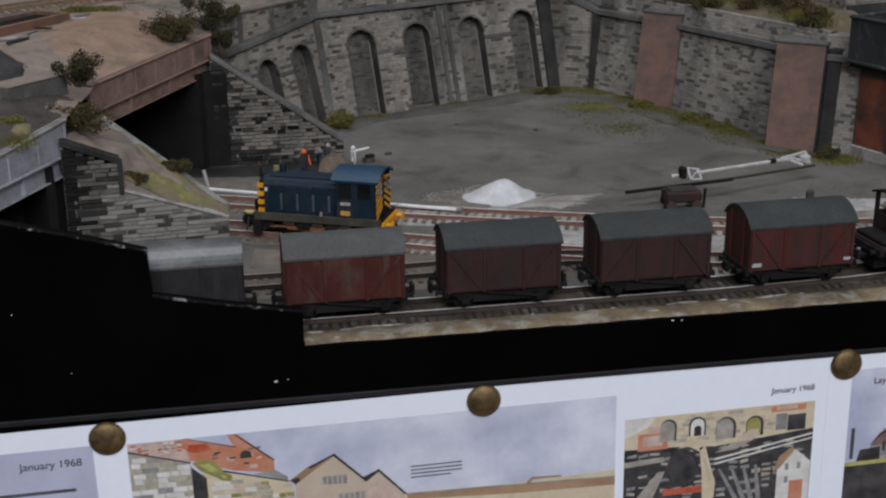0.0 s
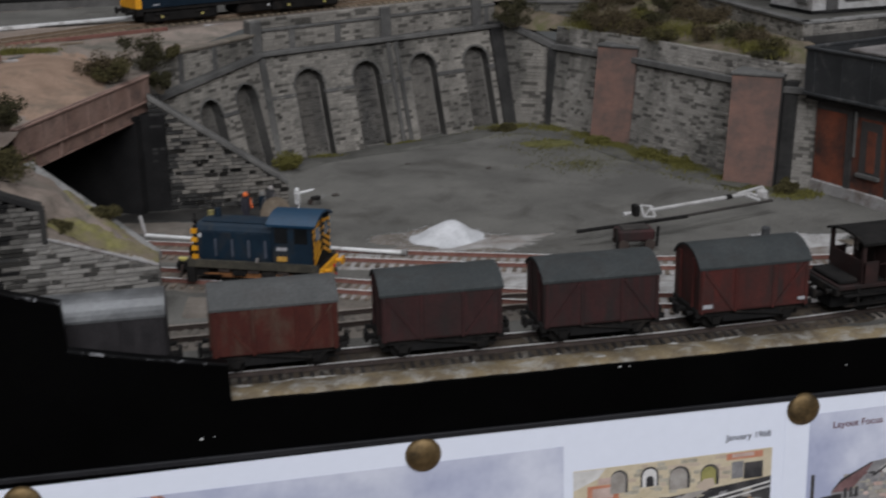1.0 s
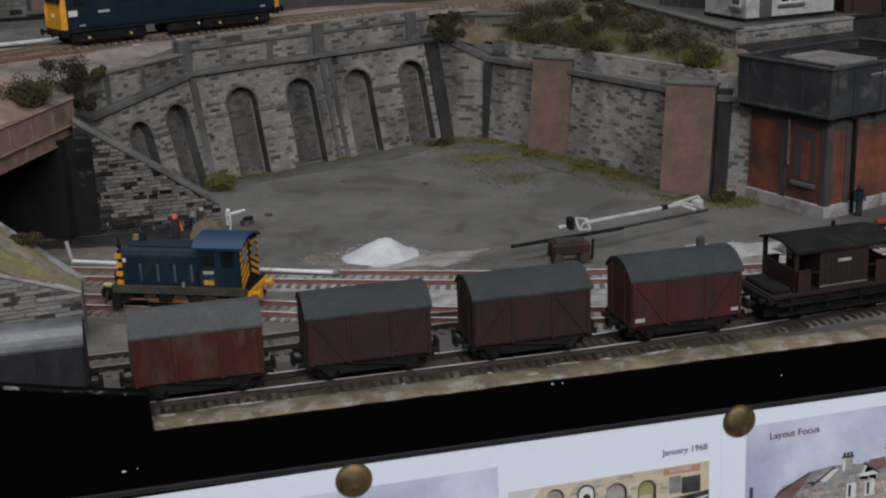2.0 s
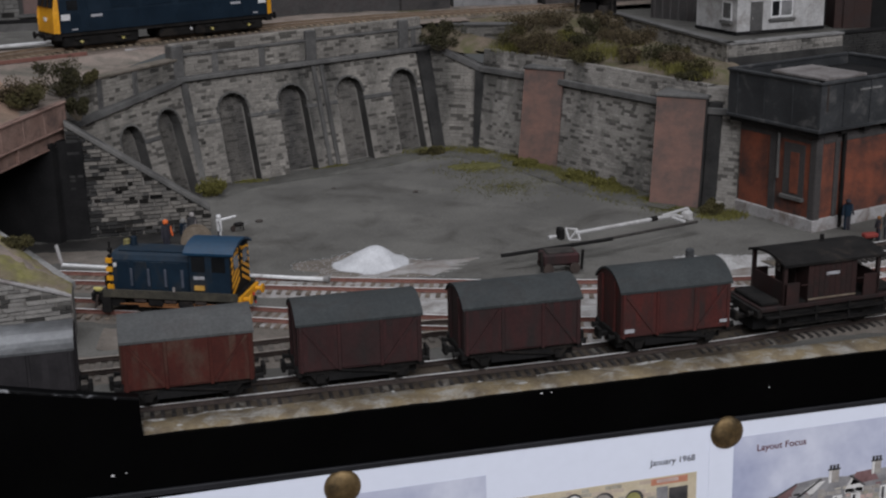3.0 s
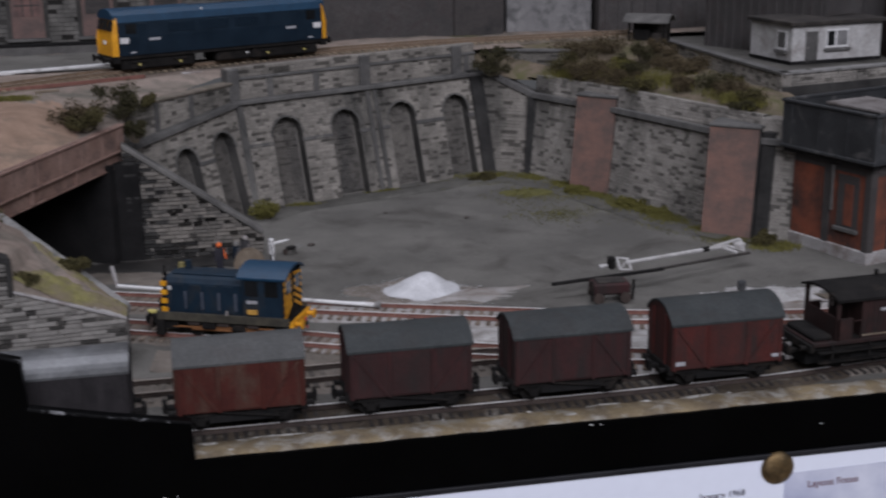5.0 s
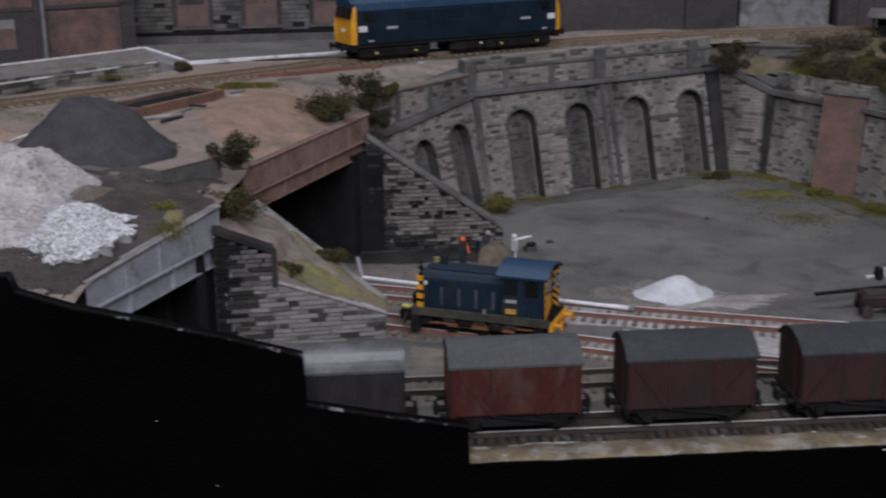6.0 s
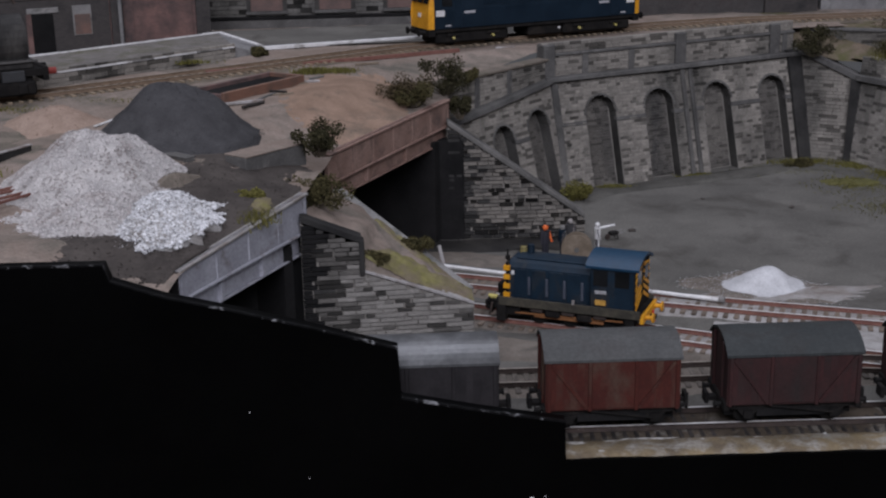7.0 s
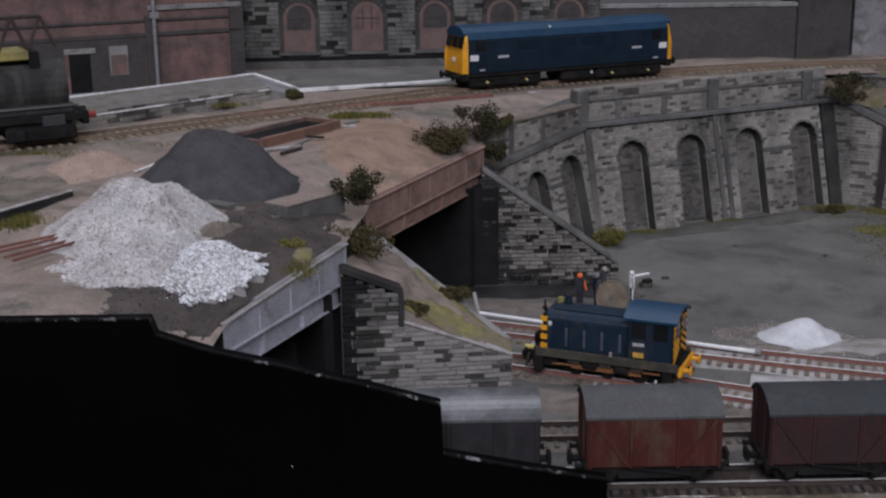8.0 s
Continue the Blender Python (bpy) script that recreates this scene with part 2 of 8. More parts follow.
PLATTOP = surface("mossy_platform_top", (0.145, 0.135, 0.125), (0.23, 0.215, 0.2), grain=1500, blot=70, rough=0.95, bump=0.5, dirt=(0.105, 0.1, 0.065), dirt_amount=0.3, dirt_scale=70, spec=0.1)
CEMENT = surface("grey_cement_render", (0.2, 0.195, 0.195), (0.28, 0.275, 0.27), grain=1500, blot=60, rough=0.9, dirt=(0.1, 0.1, 0.1), dirt_amount=0.3, spec=0.15)
PLINTH = surface("pale_plinth", (0.34, 0.325, 0.315), (0.45, 0.43, 0.42), grain=1500, blot=120, rough=0.9, dirt=(0.17, 0.13, 0.11), dirt_amount=0.3, spec=0.15)
TANKD = surface("grimy_black_tank", (0.014, 0.0135, 0.013), (0.03, 0.028, 0.026), grain=1400, blot=90, rough=0.7, dirt=(0.075, 0.07, 0.064), dirt_amount=0.22, dirt_scale=90, streak=0.4)
TANKM = surface("slate_grey_tank_iron", (0.02754, 0.02865, 0.03029), (0.04682, 0.04847, 0.05068), grain=1100, blot=70, rough=0.55, bump=0.3, dirt=(0.12, 0.115, 0.11), dirt_amount=0.15, spec=0.35)
WHITE = surface("white_paint", (0.7, 0.69, 0.68), (0.8, 0.79, 0.78), grain=1200, blot=150, rough=0.6, dirt=(0.4, 0.37, 0.35), dirt_amount=0.1)
EDGEW = surface("chipped_white_edge", (0.66, 0.65, 0.64), (0.8, 0.79, 0.78), grain=1600, blot=160, rough=0.8, dirt=(0.3, 0.28, 0.26), dirt_amount=0.2, dirt_scale=170)
EARTHCAP = surface("earth_strewn_coping", (0.15, 0.13, 0.11), (0.225, 0.19, 0.155), grain=1500, blot=90, rough=0.95, bump=0.6, dirt=(0.095, 0.09, 0.07), dirt_amount=0.3, dirt_scale=90, spec=0.1)
LIDG = surface("pinkish_grey_sheet", (0.17, 0.155, 0.148), (0.235, 0.215, 0.205), grain=1200, blot=120, rough=0.8, dirt=(0.1, 0.085, 0.078), dirt_amount=0.3, dirt_scale=110)
HUTW = surface("white_hut_wall", (0.4159, 0.4039, 0.3919), (0.5279, 0.5159, 0.5039), grain=1200, blot=90, rough=0.85, dirt=(0.3, 0.28, 0.26), dirt_amount=0.25)
GIRDERW = surface("weathered_white_girder", (0.36, 0.36, 0.4), (0.47, 0.47, 0.515), grain=1200, blot=120, rough=0.7, dirt=(0.2, 0.17, 0.16), dirt_amount=0.15)
GIRDERR = surface("faded_red_oxide_girder", (0.242, 0.15, 0.12), (0.315, 0.208, 0.17), grain=1200, blot=120, rough=0.75, dirt=(0.12, 0.085, 0.075), dirt_amount=0.22)
RUST = surface("rusty_steel", (0.04, 0.03, 0.026), (0.068, 0.05, 0.042), grain=1500, blot=300, rough=0.85)
REDRAIL = surface("red_brown_rail_side", (0.17, 0.075, 0.06), (0.23, 0.11, 0.085), grain=1500, blot=300, rough=0.75)
BALLASTF = surface("dark_front_ballast", (0.05786, 0.04639, 0.0355), (0.1033, 0.0823, 0.0623), grain=2600, blot=130, rough=0.95, bump=1.0, dirt=(0.24, 0.225, 0.2), dirt_amount=0.16, dirt_scale=150, spec=0.1, depth=0.0003)
YRAIL = surface("yellow_brown_rail_side", (0.165, 0.116, 0.08), (0.22, 0.157, 0.108), grain=1500, blot=300, rough=0.8)
YSLEEP = surface("buff_sleeper", (0.21, 0.163, 0.113), (0.29, 0.225, 0.158), grain=1700, blot=500, rough=0.9, per_piece=0.3)
DULLROD = surface("rusty_brown_rod", (0.2, 0.085, 0.032), (0.26, 0.115, 0.045), rough=0.7)
DULLRED = surface("dull_red_paint", (0.2, 0.03, 0.025), (0.26, 0.045, 0.035), rough=0.6)
STEM = surface("brown_stem", (0.06, 0.048, 0.035), (0.09, 0.072, 0.052), rough=0.9)
BANKM = surface("scrubby_earth", (0.12, 0.102, 0.06975), (0.2, 0.1575, 0.1209), grain=2400, blot=130, rough=0.95, bump=0.9, dirt=(0.1, 0.1, 0.045), dirt_amount=0.35, dirt_scale=120, spec=0.05)
MOSS = surface("olive_moss", (0.1, 0.096, 0.04), (0.155, 0.145, 0.06), grain=2600, blot=300, rough=0.95, bump=0.8, spec=0.05)
# Near-white, barely metallic: the reflection on the rails is put into the colour.
SHINE = surface("rail_gleam_paint", (0.84, 0.82, 0.8), (0.92, 0.9, 0.88), rough=0.35, metal=0.15, blot=400, bump=0.05)
DULLHEAD = surface("dull_rail_top", (0.3, 0.26, 0.22), (0.4, 0.35, 0.3), rough=0.5, blot=400, bump=0.05)
SLEEPER = surface("weathered_sleeper", (0.14, 0.11, 0.085), (0.21, 0.168, 0.135), grain=1700, blot=500, rough=0.9, per_piece=0.4)
SLEEPERD = surface("dark_sleeper", (0.026, 0.023, 0.021), (0.05, 0.043, 0.038), grain=1700, blot=500, rough=0.9, per_piece=0.4)
BLACK = surface("weathered_black_frame", (0.008, 0.0075, 0.0072), (0.017, 0.0155, 0.0145), grain=1500, blot=200, rough=0.8, dirt=(0.04, 0.032, 0.026), dirt_amount=0.12, spec=0.15)
ROOFG = surface("dark_grey_van_roof", (0.0315, 0.036, 0.03675), (0.0465, 0.051, 0.051), grain=1200, blot=130, rough=0.75, dirt=(0.035, 0.035, 0.034), dirt_amount=0.25)
ROOFM = surface("mid_grey_van_roof", (0.068, 0.0695, 0.068), (0.09, 0.0915, 0.089), grain=1200, blot=130, rough=0.75, dirt=(0.07, 0.068, 0.066), dirt_amount=0.25)
# Pale streaks put the lamp's reflection into the roof colour.
ROOFS = surface("sheen_streaked_roof", (0.066, 0.0685, 0.071), (0.145, 0.1475, 0.15), grain=900, blot=110, rough=0.36, dirt=(0.06, 0.06, 0.06), dirt_amount=0.35, dirt_scale=90, spec=0.6)
VANRED = surface("bauxite_red_planks", (0.0625, 0.01346, 0.011), (0.09191, 0.02075, 0.01678), grain=1300, blot=130, rough=0.75, dirt=(0.035, 0.02, 0.018), dirt_amount=0.36, dirt_scale=110, streak=0.45)
VANDARK = surface("dark_brown_planks", (0.03348, 0.01237, 0.0124), (0.05059, 0.01767, 0.01736), grain=1300, blot=130, rough=0.75, dirt=(0.026, 0.018, 0.017), dirt_amount=0.34, dirt_scale=110, streak=0.45)
VANORANGE = surface("faded_orange_red_planks", (0.054, 0.0108, 0.0074), (0.075, 0.0165, 0.0108), grain=1300, blot=130, rough=0.78, dirt=(0.085, 0.053, 0.037), dirt_amount=0.3, dirt_scale=110, streak=0.45)
VANMAROON = surface("sooty_maroon_planks", (0.024, 0.0108, 0.0098), (0.037, 0.016, 0.0142), grain=1300, blot=130, rough=0.75, dirt=(0.016, 0.012, 0.011), dirt_amount=0.34)
VANBLACK = surface("charcoal_planks", (0.018, 0.0158, 0.017), (0.029, 0.0255, 0.027), grain=1300, blot=130, rough=0.7)
VANGREY = surface("pale_grey_van_side", (0.38, 0.38, 0.4), (0.46, 0.46, 0.48), grain=1300, blot=130, rough=0.7, dirt=(0.24, 0.22, 0.21), dirt_amount=0.2)
BLUE = surface("rail_blue_paint", (0.0029, 0.0117, 0.0229), (0.0043, 0.0162, 0.031), grain=900, blot=120, rough=0.42, bump=0.08, spec=0.4)
# Lit copy of the blue: roof highlights are painted into it.
BLUETOP = surface("rail_blue_lit_roof", (0.0042, 0.034, 0.075), (0.0065, 0.045, 0.094), grain=900, blot=120, rough=0.52, bump=0.08, spec=0.4)
BLUEW = surface("weathered_blue_paint", (0.0038, 0.0146, 0.0285), (0.0064, 0.0215, 0.0395), grain=1200, blot=200, rough=0.6, dirt=(0.034, 0.033, 0.031), dirt_amount=0.2, dirt_scale=140, streak=0.5)
STRAPB = surface("greyed_blue_strap", (0.055, 0.065, 0.088), (0.085, 0.095, 0.122), grain=1200, blot=200, rough=0.7)
ASHBLACK = surface("blackish_ash", (0.024, 0.023, 0.022), (0.05, 0.047, 0.043), grain=1500, blot=60, rough=0.95, bump=0.5, dirt=(0.09, 0.083, 0.075), dirt_amount=0.2, dirt_scale=60, spec=0.1)
VALANCE = surface("dirt_caked_side_sheet", (0.042, 0.039, 0.031), (0.08, 0.071, 0.052), grain=1500, blot=300, rough=0.9, dirt=(0.1, 0.085, 0.062), dirt_amount=0.2, dirt_scale=220)
YELLOW = surface("warning_yellow", (0.714, 0.3128, 0.012), (0.819, 0.3864, 0.024), grain=1200, blot=200, rough=0.5, bump=0.1)
PALEYELLOW = surface("chalky_yellow", (0.5, 0.43, 0.13), (0.58, 0.5, 0.19), grain=1200, blot=200, rough=0.7)
DULLYELLOW = surface("dirty_ochre_paint", (0.26, 0.22, 0.07), (0.34, 0.29, 0.1), grain=1200, blot=200, rough=0.8, dirt=(0.12, 0.1, 0.06), dirt_amount=0.3)
OCHREP = surface("orange_ochre_plate", (0.5, 0.27, 0.05), (0.58, 0.33, 0.08), rough=0.6)
RED = surface("signal_red", (0.5, 0.035, 0.025), (0.6, 0.06, 0.04), rough=0.5)
ORANGE = surface("bright_orange", (0.8, 0.14, 0.03), (0.85, 0.2, 0.05), rough=0.6)
WINDOW = surface("dark_glazing", (0.008, 0.009, 0.01), (0.014, 0.015, 0.017), rough=0.12, bump=0.0, spec=0.5)
SAND = surface("pinkish_sand", (0.2795, 0.2043, 0.1607), (0.3655, 0.2742, 0.2195), grain=2200, blot=150, rough=0.95, bump=0.8, spec=0.05)
TAN = surface("tan_trodden_sand", (0.244, 0.168, 0.1232), (0.3294, 0.2296, 0.1705), grain=1800, blot=90, rough=0.95, bump=0.6, dirt=(0.13, 0.11, 0.088), dirt_amount=0.2, dirt_scale=60, spec=0.05)
COAL = surface("blue_grey_stone_dust", (0.0552, 0.0541, 0.05594), (0.0782, 0.07664, 0.07866), grain=2200, blot=160, rough=0.95, bump=0.8, spec=0.05)
CHIPS = surface("limestone_chippings", (0.53, 0.5, 0.49), (0.72, 0.685, 0.67), grain=3000, blot=300, rough=0.9, bump=1.0, per_piece=0.26, island=True, dirt=(0.36, 0.31, 0.285), dirt_amount=0.3, dirt_scale=70, spec=0.1, depth=0.0003)
CHIPB = surface("limestone_dust", (0.42, 0.4, 0.388), (0.66, 0.63, 0.605), grain=2600, blot=160, rough=0.95, bump=1.0, spec=0.1, depth=0.0004)
CHIPW = surface("white_chippings", (0.6696, 0.6696, 0.6804), (0.7992, 0.7992, 0.81), grain=3000, blot=300, rough=0.8, bump=0.6, per_piece=0.6, island=True, spec=0.2)
SALT = surface("white_powder", (0.53, 0.53, 0.54), (0.68, 0.68, 0.69), grain=2200, blot=200, rough=0.95, bump=1.0, spec=0.05, depth=0.0003)
LEAF = surface("olive_foliage", (0.06, 0.0545, 0.027), (0.115, 0.099, 0.046), grain=2500, blot=500, rough=0.95, per_piece=0.6, island=True, spec=0.05)
LEAFK = surface("dark_sooty_foliage", (0.04, 0.038, 0.022), (0.075, 0.068, 0.036), grain=2500, blot=500, rough=0.95, per_piece=0.6, island=True, spec=0.05)
LEAFY = surface("yellow_green_foliage", (0.125, 0.116, 0.036), (0.195, 0.178, 0.058), grain=2500, blot=500, rough=0.95, per_piece=0.5, island=True, spec=0.05)
LEAFD = surface("dull_brown_scrub", (0.07225, 0.05695, 0.034), (0.1232, 0.0952, 0.0578), grain=2500, blot=500, rough=0.95, per_piece=0.6, island=True, spec=0.05)
WOOD = surface("grey_brown_timber", (0.16, 0.125, 0.09), (0.23, 0.185, 0.14), grain=1400, blot=300, rough=0.85)
PAPER = surface("coated_paper", (0.84, 0.875, 0.985), (0.855, 0.89, 0.99), grain=300, blot=15, rough=0.38, bump=0.02, spec=0.35, grit=0.02, tone=1.0)
INK = surface("grey_ink", (0.06, 0.06, 0.08), (0.09, 0.09, 0.11), rough=0.5, bump=0, tone=1.0)
INKRED = surface("dark_red_ink", (0.1, 0.012, 0.02), (0.13, 0.018, 0.028), rough=0.5, bump=0, tone=1.0)
BRASS = surface("tarnished_brass", (0.2, 0.135, 0.065), (0.29, 0.2, 0.1), grain=700, blot=250, rough=0.58, metal=0.85, bump=0.12, dirt=(0.1, 0.075, 0.045), dirt_amount=0.3, dirt_scale=180)
HALLF = surface("hall_floor_boards", (0.12, 0.09, 0.065), (0.16, 0.12, 0.09), grain=8, blot=1.2, rough=0.6, bump=0)
CORRU = surface("grey_brown_sheeting", (0.05355, 0.04972, 0.0482), (0.08415, 0.07803, 0.07497), grain=1200, blot=70, rough=0.8, dirt=(0.06, 0.05, 0.048), dirt_amount=0.3)
FLESHLESS = surface("drab_overall_paint", (0.025, 0.025, 0.035), (0.05, 0.045, 0.05), rough=0.7)

C = 0.01  # all lengths below are in centimetres


# ---- mesh helpers ----
def done(name, bm, mat, smooth=False):
    bmesh.ops.scale(bm, vec=(C, C, C), verts=bm.verts)
    me = bpy.data.meshes.new(name)
    bm.to_mesh(me)
    bm.free()
    me.materials.append(mat)
    if smooth:
        me.polygons.foreach_set("use_smooth", [True] * len(me.polygons))
    return me


def part(name, bm, mat, parent=None, label="", smooth=False, m=None):
    ob = new(name, done(name, bm, mat, smooth))
    if parent:
        ob.parent = parent
    if m is not None:
        ob.matrix_basis = m
    return tagged(ob, label)


def at(x, y, z, rz=0.0, rx=0.0, ry=0.0):
    return pose(x * C, y * C, z * C, rx, ry, rz)


def thing(name, x, y, z, rz, label, category, group="", kind=""):
    ob = new(name)
    ob.empty_display_size = 0.005
    ob.matrix_basis = at(x, y, z, rz)
    return tagged(ob, label, category, group, kind)


def box(bm, x0, x1, y0, y1, z0, z1, bevel=0.0):
    r = bmesh.ops.create_cube(bm, size=1.0, matrix=Matrix.Translation(((x0 + x1) / 2, (y0 + y1) / 2, (z0 + z1) / 2)) @ Matrix.Diagonal((x1 - x0, y1 - y0, z1 - z0, 1)))
    if bevel:
        edges = list({e for v in r["verts"] for e in v.link_edges})
        bmesh.ops.bevel(bm, geom=edges, offset=bevel, segments=1, affect="EDGES")
    return bm


def abox(x0, x1, y0, y1, z0, z1, bevel=0.0):
    return box(bmesh.new(), x0, x1, y0, y1, z0, z1, bevel)


def rod(bm, p, q, r, r2=None, seg=10):
    p, q = Vector(p), Vector(q)
    d = q - p
    m = Matrix.Translation((p + q) / 2) @ d.to_track_quat("Z", "Y").to_matrix().to_4x4()
    bmesh.ops.create_cone(bm, cap_ends=True, segments=seg, radius1=r, radius2=r if r2 is None else r2, depth=d.length, matrix=m)
    return bm


def arod(p, q, r, r2=None, seg=10):
    return rod(bmesh.new(), p, q, r, r2, seg)


def prism(bm, outline, lift):
    """A closed outline of 3D points pushed along the vector lift."""
    a = [bm.verts.new(p) for p in outline]
    b = [bm.verts.new(Vector(p) + Vector(lift)) for p in outline]
    bm.faces.new(a)
    bm.faces.new(b[::-1])
    n = len(a)
    for i in range(n):
        bm.faces.new((a[i], b[i], b[(i + 1) % n], a[(i + 1) % n]))
    bmesh.ops.recalc_face_normals(bm, faces=bm.faces[:])
    return bm


def beam(bm, p, q, z0, z1, w, out=0.0, zq=None, bevel=0.0):
    """An upright bar of width w over the plan line p to q, from z0 to z1 (zq: (z0, z1) at q), standing out by out to its right."""
    p, q = Vector((*p, 0)), Vector((*q, 0))
    d = (q - p).normalized()
    n = Vector((d.y, -d.x, 0))
    za, zb = zq or (z0, z1)
    vs = []
    for base, lo, hi in ((p, z0, z1), (q, za, zb)):
        for o in (out, out - w):
            for z in (lo, hi):
                vs.append(bm.verts.new(base + n * o + Vector((0, 0, z))))
    for f in ((0, 1, 3, 2), (4, 6, 7, 5), (0, 4, 5, 1), (2, 3, 7, 6), (1, 5, 7, 3), (0, 2, 6, 4)):
        bm.faces.new([vs[i] for i in f])
    bmesh.ops.recalc_face_normals(bm, faces=bm.faces[:])
    if bevel:
        bmesh.ops.bevel(bm, geom=list({e for v in vs for e in v.link_edges}), offset=bevel, segments=1, affect="EDGES")
    return bm


def sheet(name, rows, mat, smooth=True):
    """A grid of points, row by row, as one mesh."""
    ny, nx = len(rows), len(rows[0])
    verts = [(p[0] * C, p[1] * C, p[2] * C) for r in rows for p in r]
    faces = [(j * nx + i, j * nx + i + 1, (j + 1) * nx + i + 1, (j + 1) * nx + i) for j in range(ny - 1) for i in range(nx - 1)]
    me = bpy.data.meshes.new(name)
    me.from_pydata(verts, [], faces)
    me.materials.append(mat)
    if smooth:
        me.polygons.foreach_set("use_smooth", [True] * len(me.polygons))
    return new(name, me)


def smooth_step(a, b, x):
    k = min(1.0, max(0.0, (x - a) / (b - a)))
    return k * k * (3 - 2 * k)


def rough(x, y, s=1.0):
    return noise.fractal((x * s, y * s, 0.7), 0.9, 2.1, 4)


def along(table, v):
    return float(np.interp(v, [a for a, _ in table], [b for _, b in table]))


# ---- stonework ----
def courses(length, z0, z1, inside, course, lens, rng):
    """Stones of a wall face as (u0, u1, za, zb), laid only where inside(u, z) holds."""
    found, z, us = [], z0, np.arange(0, length + 1e-6, 0.05)
    while z < z1:
        h = course * rng.uniform(0.88, 1.12)
        ok, run = [inside(u, z + h / 2) for u in us], None
        for i, u in enumerate(list(us) + [None]):
            good = i < len(us) and ok[i]
            if good and run is None:
                run = u
            if not good and run is not None:
                a, end = run, us[i - 1]
                run = None
                while end - a > 0.06:
                    w = min(rng.choice(lens) * rng.uniform(0.85, 1.15), end - a)
                    if end - a - w < 0.1:
                        w = end - a
                    found.append((a, a + w, z, z + h))
                    a += w
        z += h
    return found


def stone_block(u0, u1, za, zb, out, rng, gap=0.014, edge=0.018):
    g, c = gap / 2, edge
    d = out * rng.uniform(0.5, 1.3)
    a = [(u0 + g, 0, za + g), (u1 - g, 0, za + g), (u1 - g, 0, zb - g), (u0 + g, 0, zb - g)]
    j = lambda: rng.uniform(-0.008, 0.008)
    b = [(u0 + g + c + j(), -d, za + g + c + j()), (u1 - g - c + j(), -d, za + g + c + j()), (u1 - g - c + j(), -d, zb - g - c + j()), (u0 + g + c + j(), -d, zb - g - c + j())]
    return a + b, [(4, 5, 6, 7), (0, 1, 5, 4), (1, 2, 6, 5), (2, 3, 7, 6), (3, 0, 4, 7)]


def walling(name, stones, p, q, mat, parent, out=0.05, seed=1, back=0.0, batter=0.0, gap=0.007, edge=0.01):
    """The stones of one face, joined: too small and too many to count."""
    rng = random.Random(seed)
    verts, faces = [], []
    for s in stones:
        v, f = stone_block(*s, out, rng, gap, edge)
        faces += [tuple(len(verts) + i for i in g) for g in f]
        verts += [(x * C, (y + back + batter * z) * C, z * C) for x, y, z in v]
    me = bpy.data.meshes.new(name)
    me.from_pydata(verts, [], faces)
    me.materials.append(mat)
    ob = new(name, me)
    ob.parent = parent
    ob.matrix_basis = at(p[0], p[1], 0, math.degrees(math.atan2(q[1] - p[1], q[0] - p[0])))
    return tagged(ob, kind="stuff")


APART = []  # faces whose stones are laid one by one at the end


def nearest(stones, count):
    """Split a face in two along its length: the stones of its first stretch, and the rest."""
    ranked = sorted(stones, key=lambda s: s[0])
    return ranked[:count], ranked[count:]


def stones_apart(name, stones, p, q, mat, parent, out=0.07, seed=1, batter=0.0, gap=0.014, edge=0.018):
    """The stones of one face, each an object; those alike in size share a mesh."""
    rng, shared = random.Random(seed), {}
    base = at(p[0], p[1], 0, math.degrees(math.atan2(q[1] - p[1], q[0] - p[0])))
    for u0, u1, za, zb in stones:
        key = (round((u1 - u0) * 12), round((zb - za) * 40))
        if key not in shared:
            v, f = stone_block(0, u1 - u0, 0, zb - za, out, rng, gap, edge)
            me = bpy.data.meshes.new(name)
            me.from_pydata([(x * C, y * C, z * C) for x, y, z in v], [], f)
            me.materials.append(mat)
            shared[key] = me
        ob = new(name, shared[key])
        ob.parent = parent
        ob.matrix_basis = base @ at(u0, batter * za, za)


def direction(p, q):
    d = Vector((q[0] - p[0], q[1] - p[1]))
    return d.length, d.normalized()


def on(p, q, u, out=0.0):
    n, d = direction(p, q)
    return (p[0] + d.x * u + d.y * out, p[1] + d.y * u - d.x * out)


def footed(ob, p, q, k, top):
    """Splays the foot of a wall part that stands over the plan line p to q: k out for each unit below top."""
    _, d = direction(p, q)
    for v in ob.data.vertices:
        lift = k * (top * C - v.co.z)
        v.co.x += d.y * lift
        v.co.y -= d.x * lift
    return ob


def leaned(ob, k):
    """Leans a wall part back by k for each unit of height."""
    for v in ob.data.vertices:
        v.co.y += k * v.co.z
    return ob


# ---- the hall and the baseboard ----
FLOOR_Z = -33.0
tagged(part("floor", abox(-90, 105, -75, 110, FLOOR_Z - 2, FLOOR_Z), HALLF), "brown boarded platform under the layout", "floor", kind="structure")

baseboard = thing("baseboard", 0, 0, 0, 0, "black-painted baseboard carrying the model railway", "baseboard", kind="structure")
part("carcass", abox(-30, 46, 0.35, 46, FLOOR_Z, -0.35), GLOSS_BLACK, baseboard)
